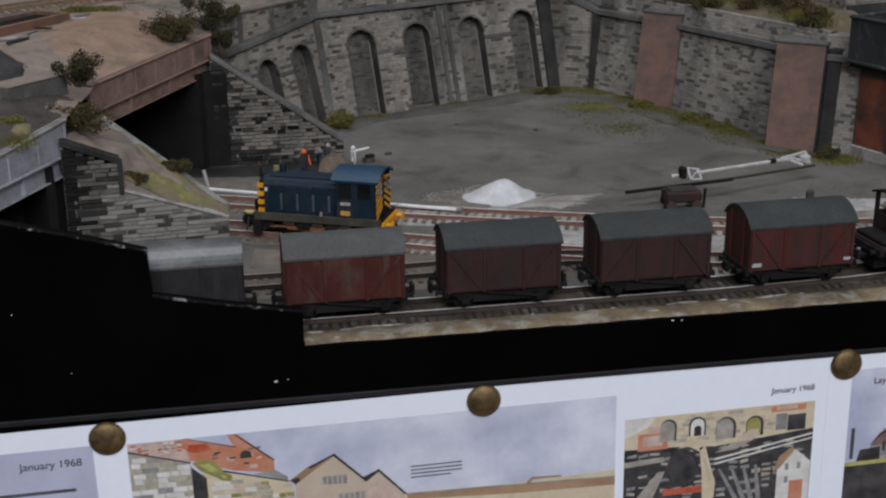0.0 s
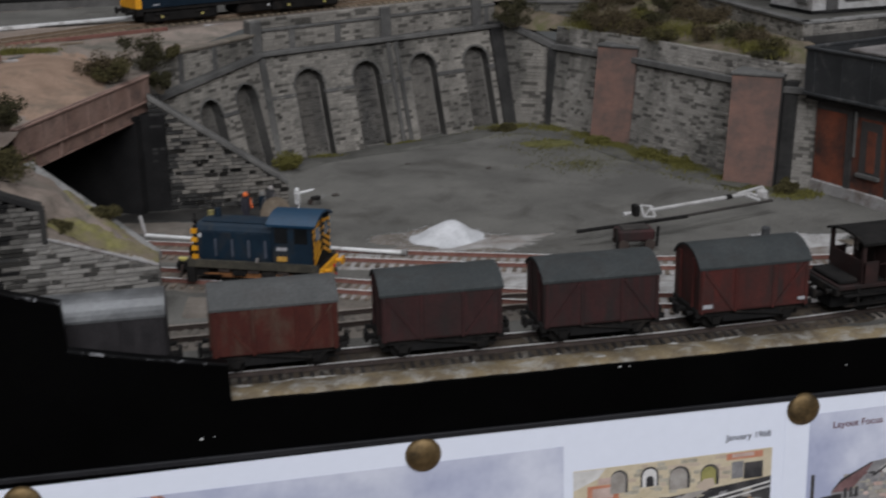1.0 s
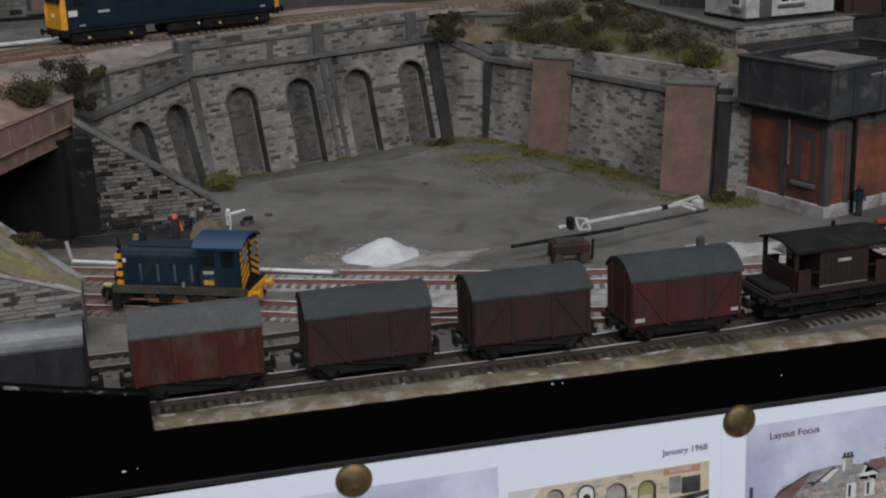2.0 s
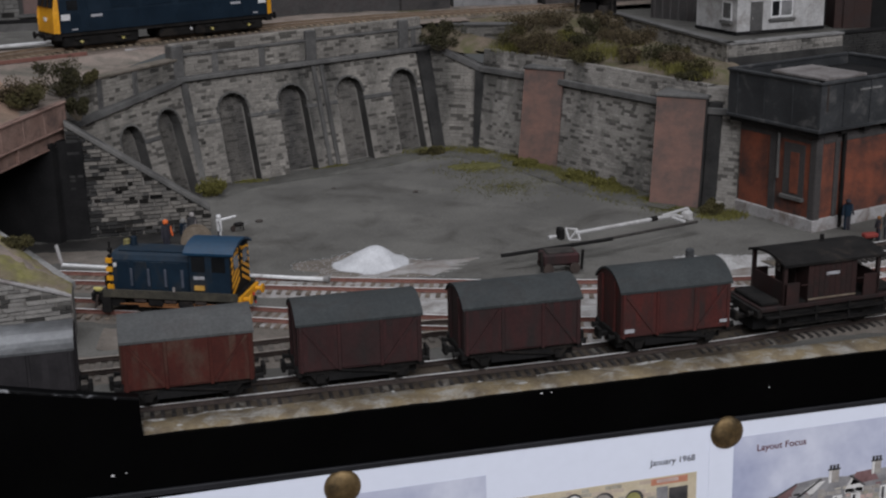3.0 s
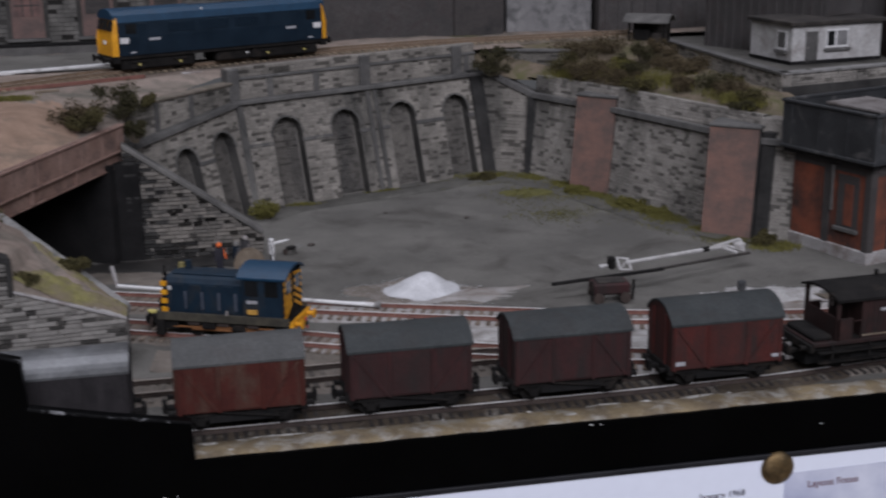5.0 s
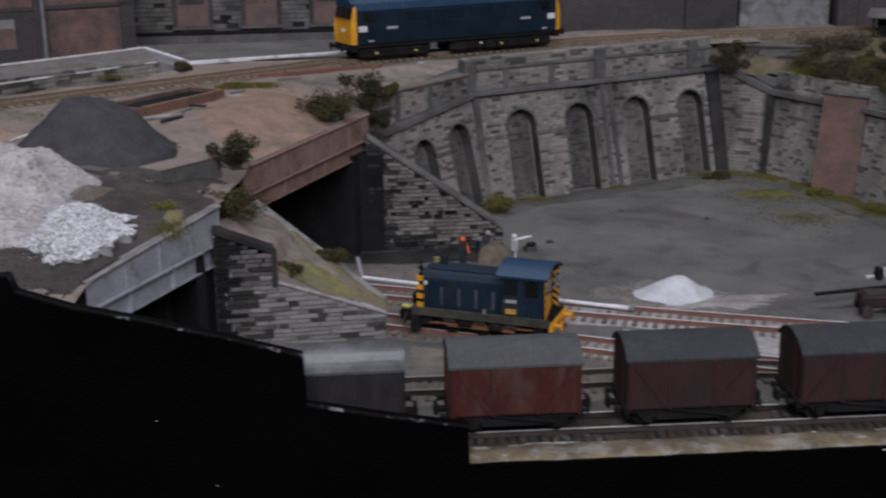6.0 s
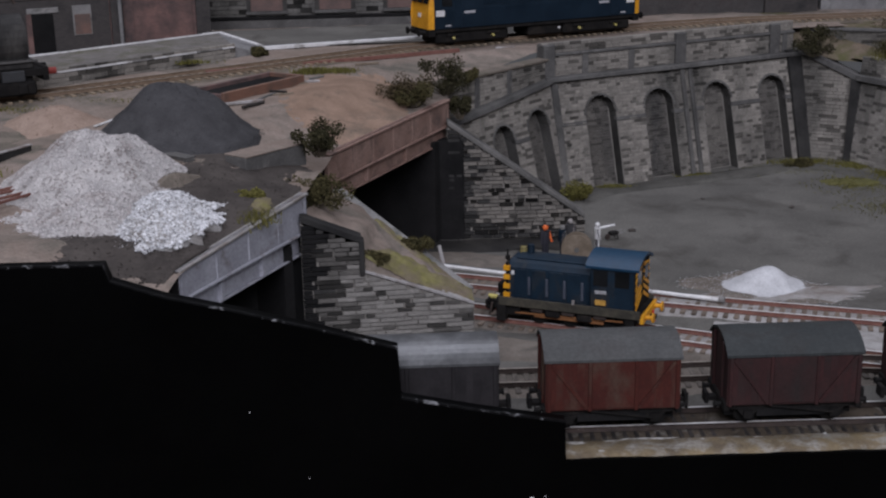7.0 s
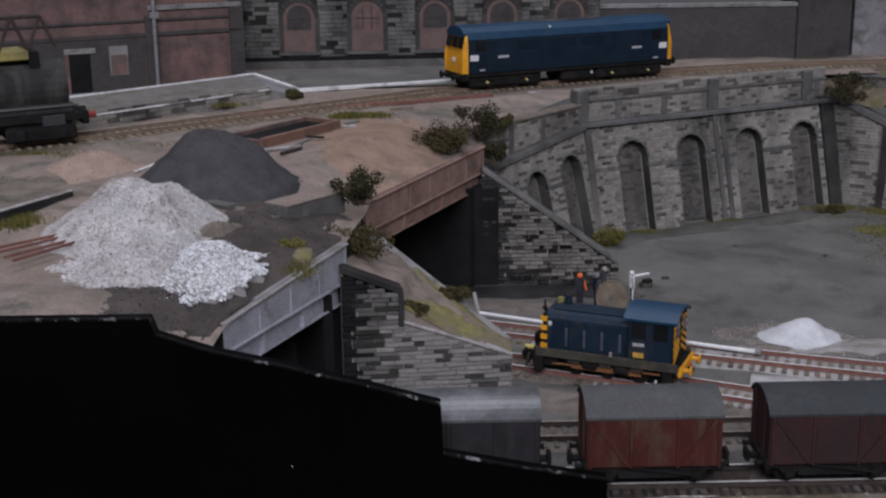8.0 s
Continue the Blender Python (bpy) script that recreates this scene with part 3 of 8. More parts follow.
# the black front board, cut to follow the ground: its top edge is a profile in x and z
PROFILE = [(-30, 4.86), (-9.62, 4.78), (-9.5, 4.42), (-8.4, 4.04), (-6.9, 3.68), (-5.2, 3.22), (-3.6, 2.76), (-3.55, 1.62), (-1.8, 1.26), (-0.02, 0.95), (0.0, 0.0), (46, 0.0)]
bm = bmesh.new()
prism(bm, [(x, 0.0, z) for x, z in PROFILE] + [(46, 0.0, FLOOR_Z), (-30, 0.0, FLOOR_Z)], (0, 0.34, 0))
part("front_board", bm, GLOSS_BLACK, baseboard, "glossy black front board stepped along its top edge")
bm = bmesh.new()
for (x0, z0), (x1, z1) in zip(PROFILE[:-2], PROFILE[1:-1]):
    if abs(x1 - x0) > 0.1:
        prism(bm, [(x0, -0.012, z0 - 0.03), (x1, -0.012, z1 - 0.03), (x1, -0.012, z1 + 0.012), (x0, -0.012, z0 + 0.012)], (0, 0.1, 0))
part("worn_edge", bm, RIM_BLACK, baseboard, "scuffed top edge with the paint worn through")
part("display_rail", abox(-30, 46, -0.1, -0.005, -1.44, -1.3, 0.02), DARKSTRIP, baseboard, "dark grey strip above the pages")
rng = random.Random(5)
bm = bmesh.new()
for x, z, s in ((-0.75, -0.85, 0.085), (-0.45, -0.82, 0.035), (15.6, -0.62, 0.045), (-5.6, -0.2, 0.03), (9.5, -0.05, 0.06), (9.75, -0.06, 0.04), (-6.8, 1.4, 0.035)):
    bmesh.ops.create_icosphere(bm, subdivisions=1, radius=s * 0.5, matrix=Matrix.Translation((x, -0.008, z)) @ Matrix.Diagonal((1.3, 0.4, 0.7, 1)))
tagged(part("dust_specks", bm, WHITE), "white specks of dust on the black board", "dust", kind="stuff")

# ---- ground ----
# level yard; a slight unevenness
ROWS = []
for j in range(121):
    y = 0.02 + j * 0.28
    ROWS.append([(-22 + i * 0.45, y, -0.03 + 0.06 * rough(-22 + i * 0.45, y, 0.35) * smooth_step(0.0, 1.0, y)) for i in range(130)])
tagged(sheet("ground", ROWS, YARD), "grey ash yard ground with darker worn patches", "ground", kind="structure")


def track_line(table, x0, x1, step=0.5):
    return [(x, along(table, x)) for x in np.arange(x0, x1 + 1e-6, step)]


def ribbon(name, line, half, z, mat, label, jag=0.25, seed=0, fall=3):
    """A strip of ballast or cess laid along a line, ragged at its edges and a little domed."""
    rows = []
    pts = []
    for i in range(len(line)):
        p, q = Vector(line[max(0, i - 1)]), Vector(line[min(len(line) - 1, i + 1)])
        d = (q - p).normalized()
        pts.append((Vector(line[i]), Vector((-d.y, d.x))))
    for k in range(9):
        f = -1 + k / 4
        row = []
        for p, n in pts:
            r = rough(p.x + seed, p.y + k * 0.4, 1.3)
            w = half * f + (jag * r if abs(f) > 0.8 else 0)
            zz = z * (1 - abs(f) ** fall) - 0.05 * (abs(f) ** 6) + 0.03 * rough(p.x * 2 + seed, w * 2, 1.7)
            row.append((p.x + n.x * w, p.y + n.y * w, zz))
        rows.append(row)
    return tagged(sheet(name, rows, mat), label, "ballast", kind="structure")


FRONT = [(-16, 1.8), (11, 1.8), (15, 1.95), (20, 2.45), (27, 2.5)]
SHUNT = [(-12, 14.2), (-4, 10.75), (1.7, 8.15), (6.13, 5.97), (10, 4.35), (14, 3.2), (19, 2.9)]
MID = [(-16, 4.75), (-4, 4.5), (2, 4.5), (5, 4.6), (8, 4.75), (10, 4.4)]
LOOP = [(-14, 17.0), (-4, 13.4), (0, 11.75), (6.6, 9.15), (11, 7.55), (16, 6.1), (20.5, 5.4), (27, 5.35)]
SIDING = [(19.6, 7.3), (21.3, 7.53), (25, 7.92), (27, 8.1)]
BACKT = [(-24, 12.2), (-14.7, 17.4), (-2.9, 26.3), (1.8, 28.55), (8, 31.3), (12, 32.4), (18, 33.0), (24, 33.5)]

ribbon("ballast_bed_front", track_line(FRONT, -16, 17), 1.0, 0.052, BALLASTF, "brown ballast under the front track", seed=1, fall=6)
ribbon("ballast_bed_fore", track_line(FRONT, 17, 27), 1.0, 0.052, BALLASTM, "grey-brown ballast under the front track", seed=1, fall=6)
ribbon("ballast_bed_left", track_line(SHUNT, -12, 1.0), 0.95, 0.08, BALLASTM, "grey-brown ballast under the shunter", seed=12)
ribbon("ballast_bed_behind", track_line(LOOP, -14, -0.5), 1.0, 0.08, BALLASTM, "grey-brown ballast under the far bridge", seed=13)
ribbon("ballast_bed_middle", track_line(SHUNT, 1.0, 19), 0.95, 0.085, BALLAST, "pale dusty ballast under the shunting track", seed=2)
ribbon("ballast_bed_inner", track_line(MID, -16, 9.5), 1.15, 0.07, BALLASTM, "grey-brown ballast under the inner track", 0.35, seed=8)
ribbon("cinder_path", [(x, 6.75 - 0.12 * x) for x in np.arange(-1.0, 7.0, 0.4)], 0.9, 0.03, BALLASTM, "trodden cinders between the tracks", 0.5, 9)
ribbon("ballast_bed_loop", track_line(LOOP, -0.5, 18.5), 1.0, 0.085, BALLAST, "pale dusty ballast under the loop track", seed=3)
ribbon("ballast_bed_end", track_line(LOOP, 18.5, 27), 1.05, 0.09, BALLASTW, "white dusty ballast under the loop track", seed=23)
ribbon("sooty_ground", [(x, 16.75 + 0.04 * x) for x in np.arange(-5.0, 2.9, 0.4)], 0.85, 0.03, ASHBLACK, "blackish ground at the foot of the wing wall", 0.4, 31)
ribbon("cinder_verge", [(3.2, 22.6), (4.6, 23.5), (6.0, 24.2), (8.6, 25.2), (11.0, 26.2), (12.6, 26.8), (14.4, 26.7)], 0.75, 0.03, ASHDARK, "darker ash strip along the foot of the arches", 0.55, 34)
ribbon("cinder_verge", [(14.4, 26.8), (15.4, 25.0), (16.2, 22.8), (17.0, 20.4), (17.8, 18.4), (18.8, 16.4), (19.6, 15.2)], 0.65, 0.03, ASHDARK, "darker ash strip along the foot of the yard wall", 0.55, 35)
ribbon("brown_ground", [(x, 14.75 - 0.3 * x) for x in np.arange(-5.0, 1.4, 0.4)], 0.75, 0.02, BALLASTM, "brown trodden ground beside the white pipe", 0.5, 32)
ribbon("ballast_bed_siding", track_line(SIDING, 19.6, 27), 0.9, 0.05, BALLASTB, "brown ballast under the siding", seed=4)
ribbon("ballast_spill", [(5, 7.6), (8, 6.7), (12, 5.5), (16, 4.6), (20, 4.15), (26, 4.15)], 1.15, 0.06, BALLASTW, "spilt white ballast between the tracks", 0.6, 5)
ribbon("ballast_verge", [(x, 7.0 - 0.02 * (x - 18)) for x in np.arange(14.0, 27.0, 0.5)], 0.7, 0.05, BALLAST, "dusty pale ground beside the loop track", 0.4, 14)
ribbon("cess", [(x, 0.56) for x in np.arange(0.02, 30, 0.4)], 0.52, 0.055, STRIP, "ochre earth strip along the front edge with white scuffs", 0.05, 6)

RAIL = [(-0.045, 0.0), (0.045, 0.0), (0.045, 0.025), (0.018, 0.045), (0.018, 0.09), (0.03, 0.1), (0.03, 0.125), (-0.03, 0.125), (-0.03, 0.1), (-0.018, 0.09), (-0.018, 0.045), (-0.045, 0.025)]


def track(name, table, x0, x1, z, sleeper_mat, side_mat, label, spacing=0.42, sink=0.0, wide=0.085, head=None):
    """Two rails on separate sleepers; SHINE heads have their gleam painted in."""
    tr = thing(name, 0, 0, z, 0, label, "railway track")
    line = track_line(table, x0, x1, 0.4)
    for side in (-0.45, 0.45):
        rows, tops = [], []
        for i in range(len(line)):
            p, q = Vector(line[max(0, i - 1)]), Vector(line[min(len(line) - 1, i + 1)])
            d = (q - p).normalized()
            n = Vector((-d.y, d.x))
            c = Vector(line[i])
            rows.append([(c.x + n.x * (side + a), c.y + n.y * (side + a), b + 0.07) for a, b in RAIL])
            tops.append([(c.x + n.x * (side + a), c.y + n.y * (side + a), 0.197) for a in (-0.029, 0.029)])
        rows = [r + r[:1] for r in rows]
        ob = sheet("rail", rows, side_mat, smooth=False)
        ob.parent = tr
        ob = sheet("rail_head", tops, head or SHINE, smooth=False)
        ob.parent = tr
        tagged(ob, "worn steel running surface")
    me = done("sleeper", abox(-wide, wide, -0.8, 0.8, 0.0, 0.075, 0.012), sleeper_mat)
    s, rng, last = 0.0, random.Random(name), None
    for (xa, ya), (xb, yb) in zip(line[:-1], line[1:]):
        seg = math.hypot(xb - xa, yb - ya)
        while s < seg:
            k = s / seg
            ob = new("sleeper", me)
            ob.parent = tr
            ob.matrix_basis = at(xa + (xb - xa) * k, ya + (yb - ya) * k, rng.uniform(-0.006, 0.0) - sink * max(0.0, rough(xa, 3.0, 0.5)), math.degrees(math.atan2(yb - ya, xb - xa)) + rng.uniform(-1.5, 1.5))
            s += spacing
        s -= seg
    return tr


track("front_track", FRONT, -16, 27, 0.0, SLEEPERD, RUST, "brown weathered track along the front of the layout", spacing=0.25, sink=0.06, wide=0.05)
track("shunting_track", SHUNT, -12, 14.2, 0.02, SLEEPER, REDRAIL, "red-sided rails on dusty sleepers under the shunter", spacing=0.3, wide=0.07)
track("inner_track", MID, -16, 9.2, 0.02, SLEEPERM, RUST, "dusty track between the goods line and the pier", spacing=0.3, wide=0.07, head=DULLHEAD)
track("loop_track", LOOP, -14, 27, 0.02, SLEEPER, REDRAIL, "red-sided rails on dusty sleepers beside the yard", spacing=0.3, wide=0.07)
track("siding_track", SIDING, 20.1, 27, 0.03, SLEEPERD, RUST, "dark sleepered siding beside the water tower", spacing=0.21, wide=0.055)

# ---- the upper level ----
EDGE = [(0.36, -8.42), (1.2, -8.22), (7.0, -5.95), (11.4, -5.4), (18.2, -1.75), (20.0, -1.75), (24.9, 1.75), (29.9, 13.2), (30.0, 16.0), (33.9, 16.2), (34.0, 31.0), (44, 31.0)]


def upper(x, y):
    z = 4.62 + 0.72 * smooth_step(1.5, 17.0, y)
    low = along([(0, 4.2), (7, 4.4), (11.4, 4.42), (18.1, 4.7), (21, 4.95), (25, 5.25)], y)
    if y < 25:
        z = low + (z - low) * smooth_step(0.2, 3.6, along(EDGE, y) - x)
    if y < 3:  # the ground comes down to the top of the front board
        z = min(z, along(PROFILE[:7], x) - 0.03 + 0.4 * max(0.0, y - 0.36))
    return z + 0.08 * rough(x, y, 0.55)


ROWS = []
for j in range(131):
    y = 0.36 + j * (43.6 / 130)
    xr = along(EDGE, y)
    ROWS.append([(x, y, upper(x, y)) for x in np.linspace(-26, xr, 110)])
tagged(sheet("ground_upper", ROWS, BROWN), "brown earth yard on the upper level", "ground", kind="structure")
# Added walls; the shadow under the bridges is put into their colour.
tagged(part("wall_under_bridges", abox(-26, -25.5, 0.4, 40, -0.3, 4.5), NEARBLACK), "added wall closing the space below the bridges, near-black for its shadow", "wall", kind="structure")
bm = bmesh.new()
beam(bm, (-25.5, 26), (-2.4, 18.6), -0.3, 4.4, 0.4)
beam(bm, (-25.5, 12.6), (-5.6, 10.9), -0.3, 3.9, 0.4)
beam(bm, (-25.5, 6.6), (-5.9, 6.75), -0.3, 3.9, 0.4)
tagged(part("wall_tunnel_sides", bm, NEARBLACK), "side walls under the bridges, near-black in place of shadow", "wall", kind="structure")
ribbon_back = ribbon("ballast_bed_back", track_line(BACKT, -24, 23), 1.1, 0.06, BALLASTB, "brown ballast under the upper track", seed=8)
ribbon_back.location.z = 5.34 * C
track("upper_track", BACKT, -24, 22.5, 5.36, YSLEEP, YRAIL, "pale brown track on the upper level", spacing=0.33, wide=0.07, head=DULLHEAD)

# ---- arched retaining wall ----
LA, LB, MB = (-1.55, 18.0), (3.0, 23.35), (14.15, 28.65)
LC = (3.45, 23.88)  # the side wall runs on a little behind the corner
RISE, BATTER = 4.25, 0.25


def arch_top(u, holes):
    for c, w, top in holes:
        if abs(u - c) < w:
            return top - w + math.sqrt(max(0.0, w * w - (u - c) ** 2))
    return 0.0


def arcade(name, p, q, holes, niche, label, seed, tall=RISE, rise=0.0):
    """A wall face with blind arches: a front skin pierced by the arches, a back skin behind, stones on both."""
    length, d = direction(p, q)
    w = thing(name, 0, 0, 0, 0, label, "retaining wall", kind="structure")
    bm = bmesh.new()
    us = sorted(set([0.0, length] + [round(u, 4) for u in np.arange(0, length, 0.25)] + [min(length, max(0, c + k * h / 8 * 0.9999)) for c, h, _ in holes for k in range(-8, 9)]))
    P = lambda u, dep, z: bm.verts.new((u, dep, z))
    soffit = []
    for a, b in zip(us[:-1], us[1:]):
        mid = arch_top((a + b) / 2, holes)
        ha, hb = (arch_top(a, holes), arch_top(b, holes)) if mid else (0, 0)
        if mid:
            ha, hb = max(ha, min(t - h for c, h, t in holes if abs((a + b) / 2 - c) < h)), max(hb, min(t - h for c, h, t in holes if abs((a + b) / 2 - c) < h))
        bm.faces.new((P(a, 0, ha - (0 if mid else 0.3)), P(b, 0, hb - (0 if mid else 0.3)), P(b, 0, tall), P(a, 0, tall)))
        if mid:
            soffit.append(((a, 0, ha), (a, niche, ha), (b, niche, hb), (b, 0, hb)))
    for c, h, t in holes:
        for s in (-1, 1):
            soffit.append(((c + s * h, 0, -0.3), (c + s * h, niche, -0.3), (c + s * h, niche, t - h), (c + s * h, 0, t - h)))
    box(bm, 0, length, niche, niche + 0.6, -0.3, tall)
    rot = math.degrees(math.atan2(d.y, d.x))
    leaned(part("wall_body", bm, MORTAR, w, m=at(p[0], p[1], 0, rot)), BATTER)
    # Reveals carry the shade of the recess in their colour.
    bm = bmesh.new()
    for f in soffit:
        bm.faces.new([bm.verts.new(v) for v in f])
    leaned(part("arch_reveal", bm, REVEAL, w, "arch reveals darkened for soot and recess shade", m=at(p[0], p[1], 0, rot)), BATTER)
    rng = random.Random(seed)
    front = courses(length, 0.0, tall + rise - 0.05, lambda u, z: z < tall + rise * u / length and z > arch_top(u, holes) or z < tall + rise * u / length and all(abs(u - c) > h for c, h, t in holes), 0.125, (0.19, 0.3, 0.44), rng)
    if name == "wall_arcade":
        near, front = nearest(front, 290)
        APART.append((near, p, q, w, 0.025, seed + 5, BATTER))
    walling("walling", front, p, q, STONEJ, w, 0.025, seed, 0.0, BATTER)
    # Niche stones are coloured darker for the shadow inside the arches.
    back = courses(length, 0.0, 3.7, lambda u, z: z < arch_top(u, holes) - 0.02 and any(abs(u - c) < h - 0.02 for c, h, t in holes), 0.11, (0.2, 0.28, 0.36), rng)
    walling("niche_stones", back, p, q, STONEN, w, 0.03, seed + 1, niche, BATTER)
    # arch rings
    for c, h, t in holes:
        bm = bmesh.new()
        n = 18
        for i in range(n):
            a0, a1 = math.pi * i / n + 0.012, math.pi * (i + 1) / n - 0.012
            ring = [(c - math.cos(a) * r, -0.05, t - h + math.sin(a) * r) for a, r in ((a0, h), (a0, h + 0.08), (a1, h + 0.08), (a1, h))]
            prism(bm, ring, (0, 0.12, 0))
        leaned(part("arch_ring", bm, COPINGM, w, m=at(p[0], p[1], 0, rot)), BATTER)
    return w, length, rot


HOLES_M = [(c, 0.71, 3.56) for c in (2.0, 4.82, 7.76, 10.7)]
HOLES_L = [(3.75, 0.65, 3.16), (6.05, 0.7, 3.38)]
wall_m, LEN_M, ROT_M = arcade("wall_arcade", LB, MB, HOLES_M, 0.48, "soot-stained grey stone retaining wall with four blind arches", 11)
wall_l, LEN_L, ROT_L = arcade("wall_arcade_side", LA, LC, HOLES_L, 0.48, "grey stone retaining wall with two blind arches behind the wing wall", 21, 3.55, 0.72)


def trims(w, p, q, length, bars, strings, mat=COPING):
    rot = math.degrees(math.atan2(q[1] - p[1], q[0] - p[0]))
    m = at(p[0], p[1], 0, rot)
    for u0, u1, out, z0, z1 in bars:
        leaned(part("pilaster", abox(u0, u1, -out, 0.2, z0, z1, 0.03), COPINGM if u1 < 8 else STONED, w, m=m), BATTER)
    for u0, u1, out, z0, z1 in strings:
        leaned(part("string_course", abox(u0, u1, -out, 0.2, z0, z1, 0.025), mat, w, m=m), BATTER)


trims(wall_m, LB, MB, LEN_M, [(-0.16, 0.16, 0.08, -0.2, 4.25), (6.02, 6.22, 0.12, -0.2, 4.25), (6.42, 6.62, 0.12, -0.2, 4.25), (11.68, 12.4, 0.2, -0.2, 4.5)],
      [(0.16, 1.3, 0.05, 2.5, 2.66), (2.7, 4.12, 0.05, 2.5, 2.66), (5.52, 6.02, 0.05, 2.5, 2.66), (6.62, 7.06, 0.05, 2.5, 2.66), (8.46, 10.0, 0.05, 2.5, 2.68), (11.4, 11.8, 0.05, 2.5, 2.68),
       (-0.35, LEN_M, 0.24, 4.25, 4.42)])
trims(wall_l, LA, LC, LEN_L, [], [(4.4, 5.35, 0.05, 2.35, 2.52)])
bm = prism(bmesh.new(), [(0, -0.22, 3.52), (LEN_L, -0.22, 4.25), (LEN_L, -0.22, 4.42), (0, -0.22, 3.69)], (0, 0.7, 0))
leaned(part("coping", bm, COPING, wall_l, m=at(LA[0], LA[1], 0, ROT_L)), BATTER)

# parapet over the arches: panelled stone between posts under a dark rail
def parapet(p, q, u0, u1, z0, z1, posts, small, label, seed, back=0.45, crest=0.0, cap=COPING):
    w = thing("wall_parapet", 0, 0, 0, 0, label, "parapet wall", kind="structure")
    rot = math.degrees(math.atan2(q[1] - p[1], q[0] - p[0]))
    m = at(p[0], p[1], 0, rot)
    part("wall_body", abox(u0, u1, back, back + 0.35, z0, z1 - 0.1), MORTAR, w, m=m)
    rng = random.Random(seed)
    stones = [(a + u0, b + u0, c, d) for a, b, c, d in courses(u1 - u0, z0, z1 - 0.12, lambda u, z: True, 0.13, (0.25, 0.35, 0.5), rng)]
    walling("walling", stones, p, q, STONEJ, w, 0.03, seed, back)
    part("rail", abox(u0, u1, back - 0.1, back + 0.45, z1 - 0.12, z1, 0.03), cap, w, m=m)
    if crest:
        part("crest_body", abox(u0, u1, back + 0.06, back + 0.35, z1, z1 + crest - 0.03), MORTAR, w, m=m)
        stones = [(a + u0, b + u0, c, d) for a, b, c, d in courses(u1 - u0, z1, z1 + crest - 0.1, lambda u, z: True, 0.13, (0.25, 0.35, 0.5), rng)]
        walling("crest_stones", stones, p, q, STONEJ, w, 0.03, seed + 50, back + 0.06)
    for k, u in enumerate(posts):
        part("post", abox(u - 0.26, u + 0.26, back - 0.16, back + 0.45, z0, z1 + (0.36 if k or not crest else crest - 0.06), 0.04), COPING, w, m=m)
    for u in small:
        part("post", abox(u - 0.14, u + 0.14, back - 0.08, back + 0.4, z0, z1 - 0.1, 0.03), COPING, w, m=m)
    return w


parapet(LB, MB, -0.35, LEN_M - 0.1, 4.35, 5.3, (-0.1, 6.2, 11.15), (1.6, 3.8, 11.75), "grey stone parapet with dark posts and rail over the arches", 31, back=1.3, crest=0.42)
parapet(LA, LC, 0.6, LEN_L - 0.2, 3.5, 5.15, (), (2.8, 4.8), "low grey stone parapet beside the bridge, its top buried in earth", 33, back=1.2, cap=EARTHCAP)

parapet((13.5, 30.75), (17.9, 29.0), 0.0, 4.6, 3.9, 5.3, (), (2.2,), "low grey stone parapet dropping behind the scrub", 35, back=0.0)

# stepped end of the wall, with a coping that slopes down
SB, SA = (15.95, 28.1), (13.45, 29.55)
w = thing("wall_shoulder", 0, 0, 0, 0, "short grey stone wall with a sloping coping", "retaining wall", kind="structure")
bm = beam(bmesh.new(), SA, SB, -0.3, 4.55, 0.6, zq=(-0.3, 3.35))
SPLAY = 0.16
footed(part("wall_body", bm, MORTAR, w), SA, SB, SPLAY, 3.5)
n, _ = direction(SA, SB)
walling("walling", courses(n, 0, 4.5, lambda u, z: z < 4.45 - 1.15 * u / n, 0.14, (0.3, 0.45, 0.55), random.Random(3)), SA, SB, STONEJ, w, 0.035, 3, -SPLAY * 3.5, SPLAY)
footed(part("coping", beam(bmesh.new(), SA, SB, 4.5, 4.72, 0.75, 0.15, zq=(3.3, 3.52)), COPING, w), SA, SB, SPLAY, 3.5)
footed(part("pilaster", beam(bmesh.new(), on(SA, SB, n - 0.35, 0.0), on(SA, SB, n + 0.1, 0.0), -0.2, 3.4, 0.7, 0.18), STONED, w), SA, SB, SPLAY, 3.5)

# ---- wall on the far side of the yard, with brick pilasters ----
RW = [SB, (18.15, 23.3), (20.95, 15.7), (22.0, 14.6)]
w = thing("wall_yard", 0, 0, 0, 0, "grey stone yard wall with a dark coping band and stone parapet", "retaining wall", kind="structure")
for i, (p, q) in enumerate(zip(RW[:-1], RW[1:])):
    n, _ = direction(p, q)
    footed(part("wall_body", beam(bmesh.new(), p, q, -0.3, 4.3, 0.6), MORTAR, w), p, q, SPLAY, 3.9)
    face = courses(n, 0, 4.3, lambda u, z: True, 0.125, (0.22, 0.32, 0.44), random.Random(40 + i))
    if i == 1:
        far, near = nearest(face, max(0, len(face) - 290))
        APART.append((near, on(p, q, 0, SPLAY * 3.9), on(p, q, n, SPLAY * 3.9), w, 0.03, 45, SPLAY))
        face = far
    walling("walling", face, p, q, STONEY, w, 0.03, 40 + i, -SPLAY * 3.9, SPLAY)
    footed(part("coping", beam(bmesh.new(), p, q, 3.35, 3.6, 0.4, 0.2, bevel=0.03), COPING, w), p, q, SPLAY, 3.9)


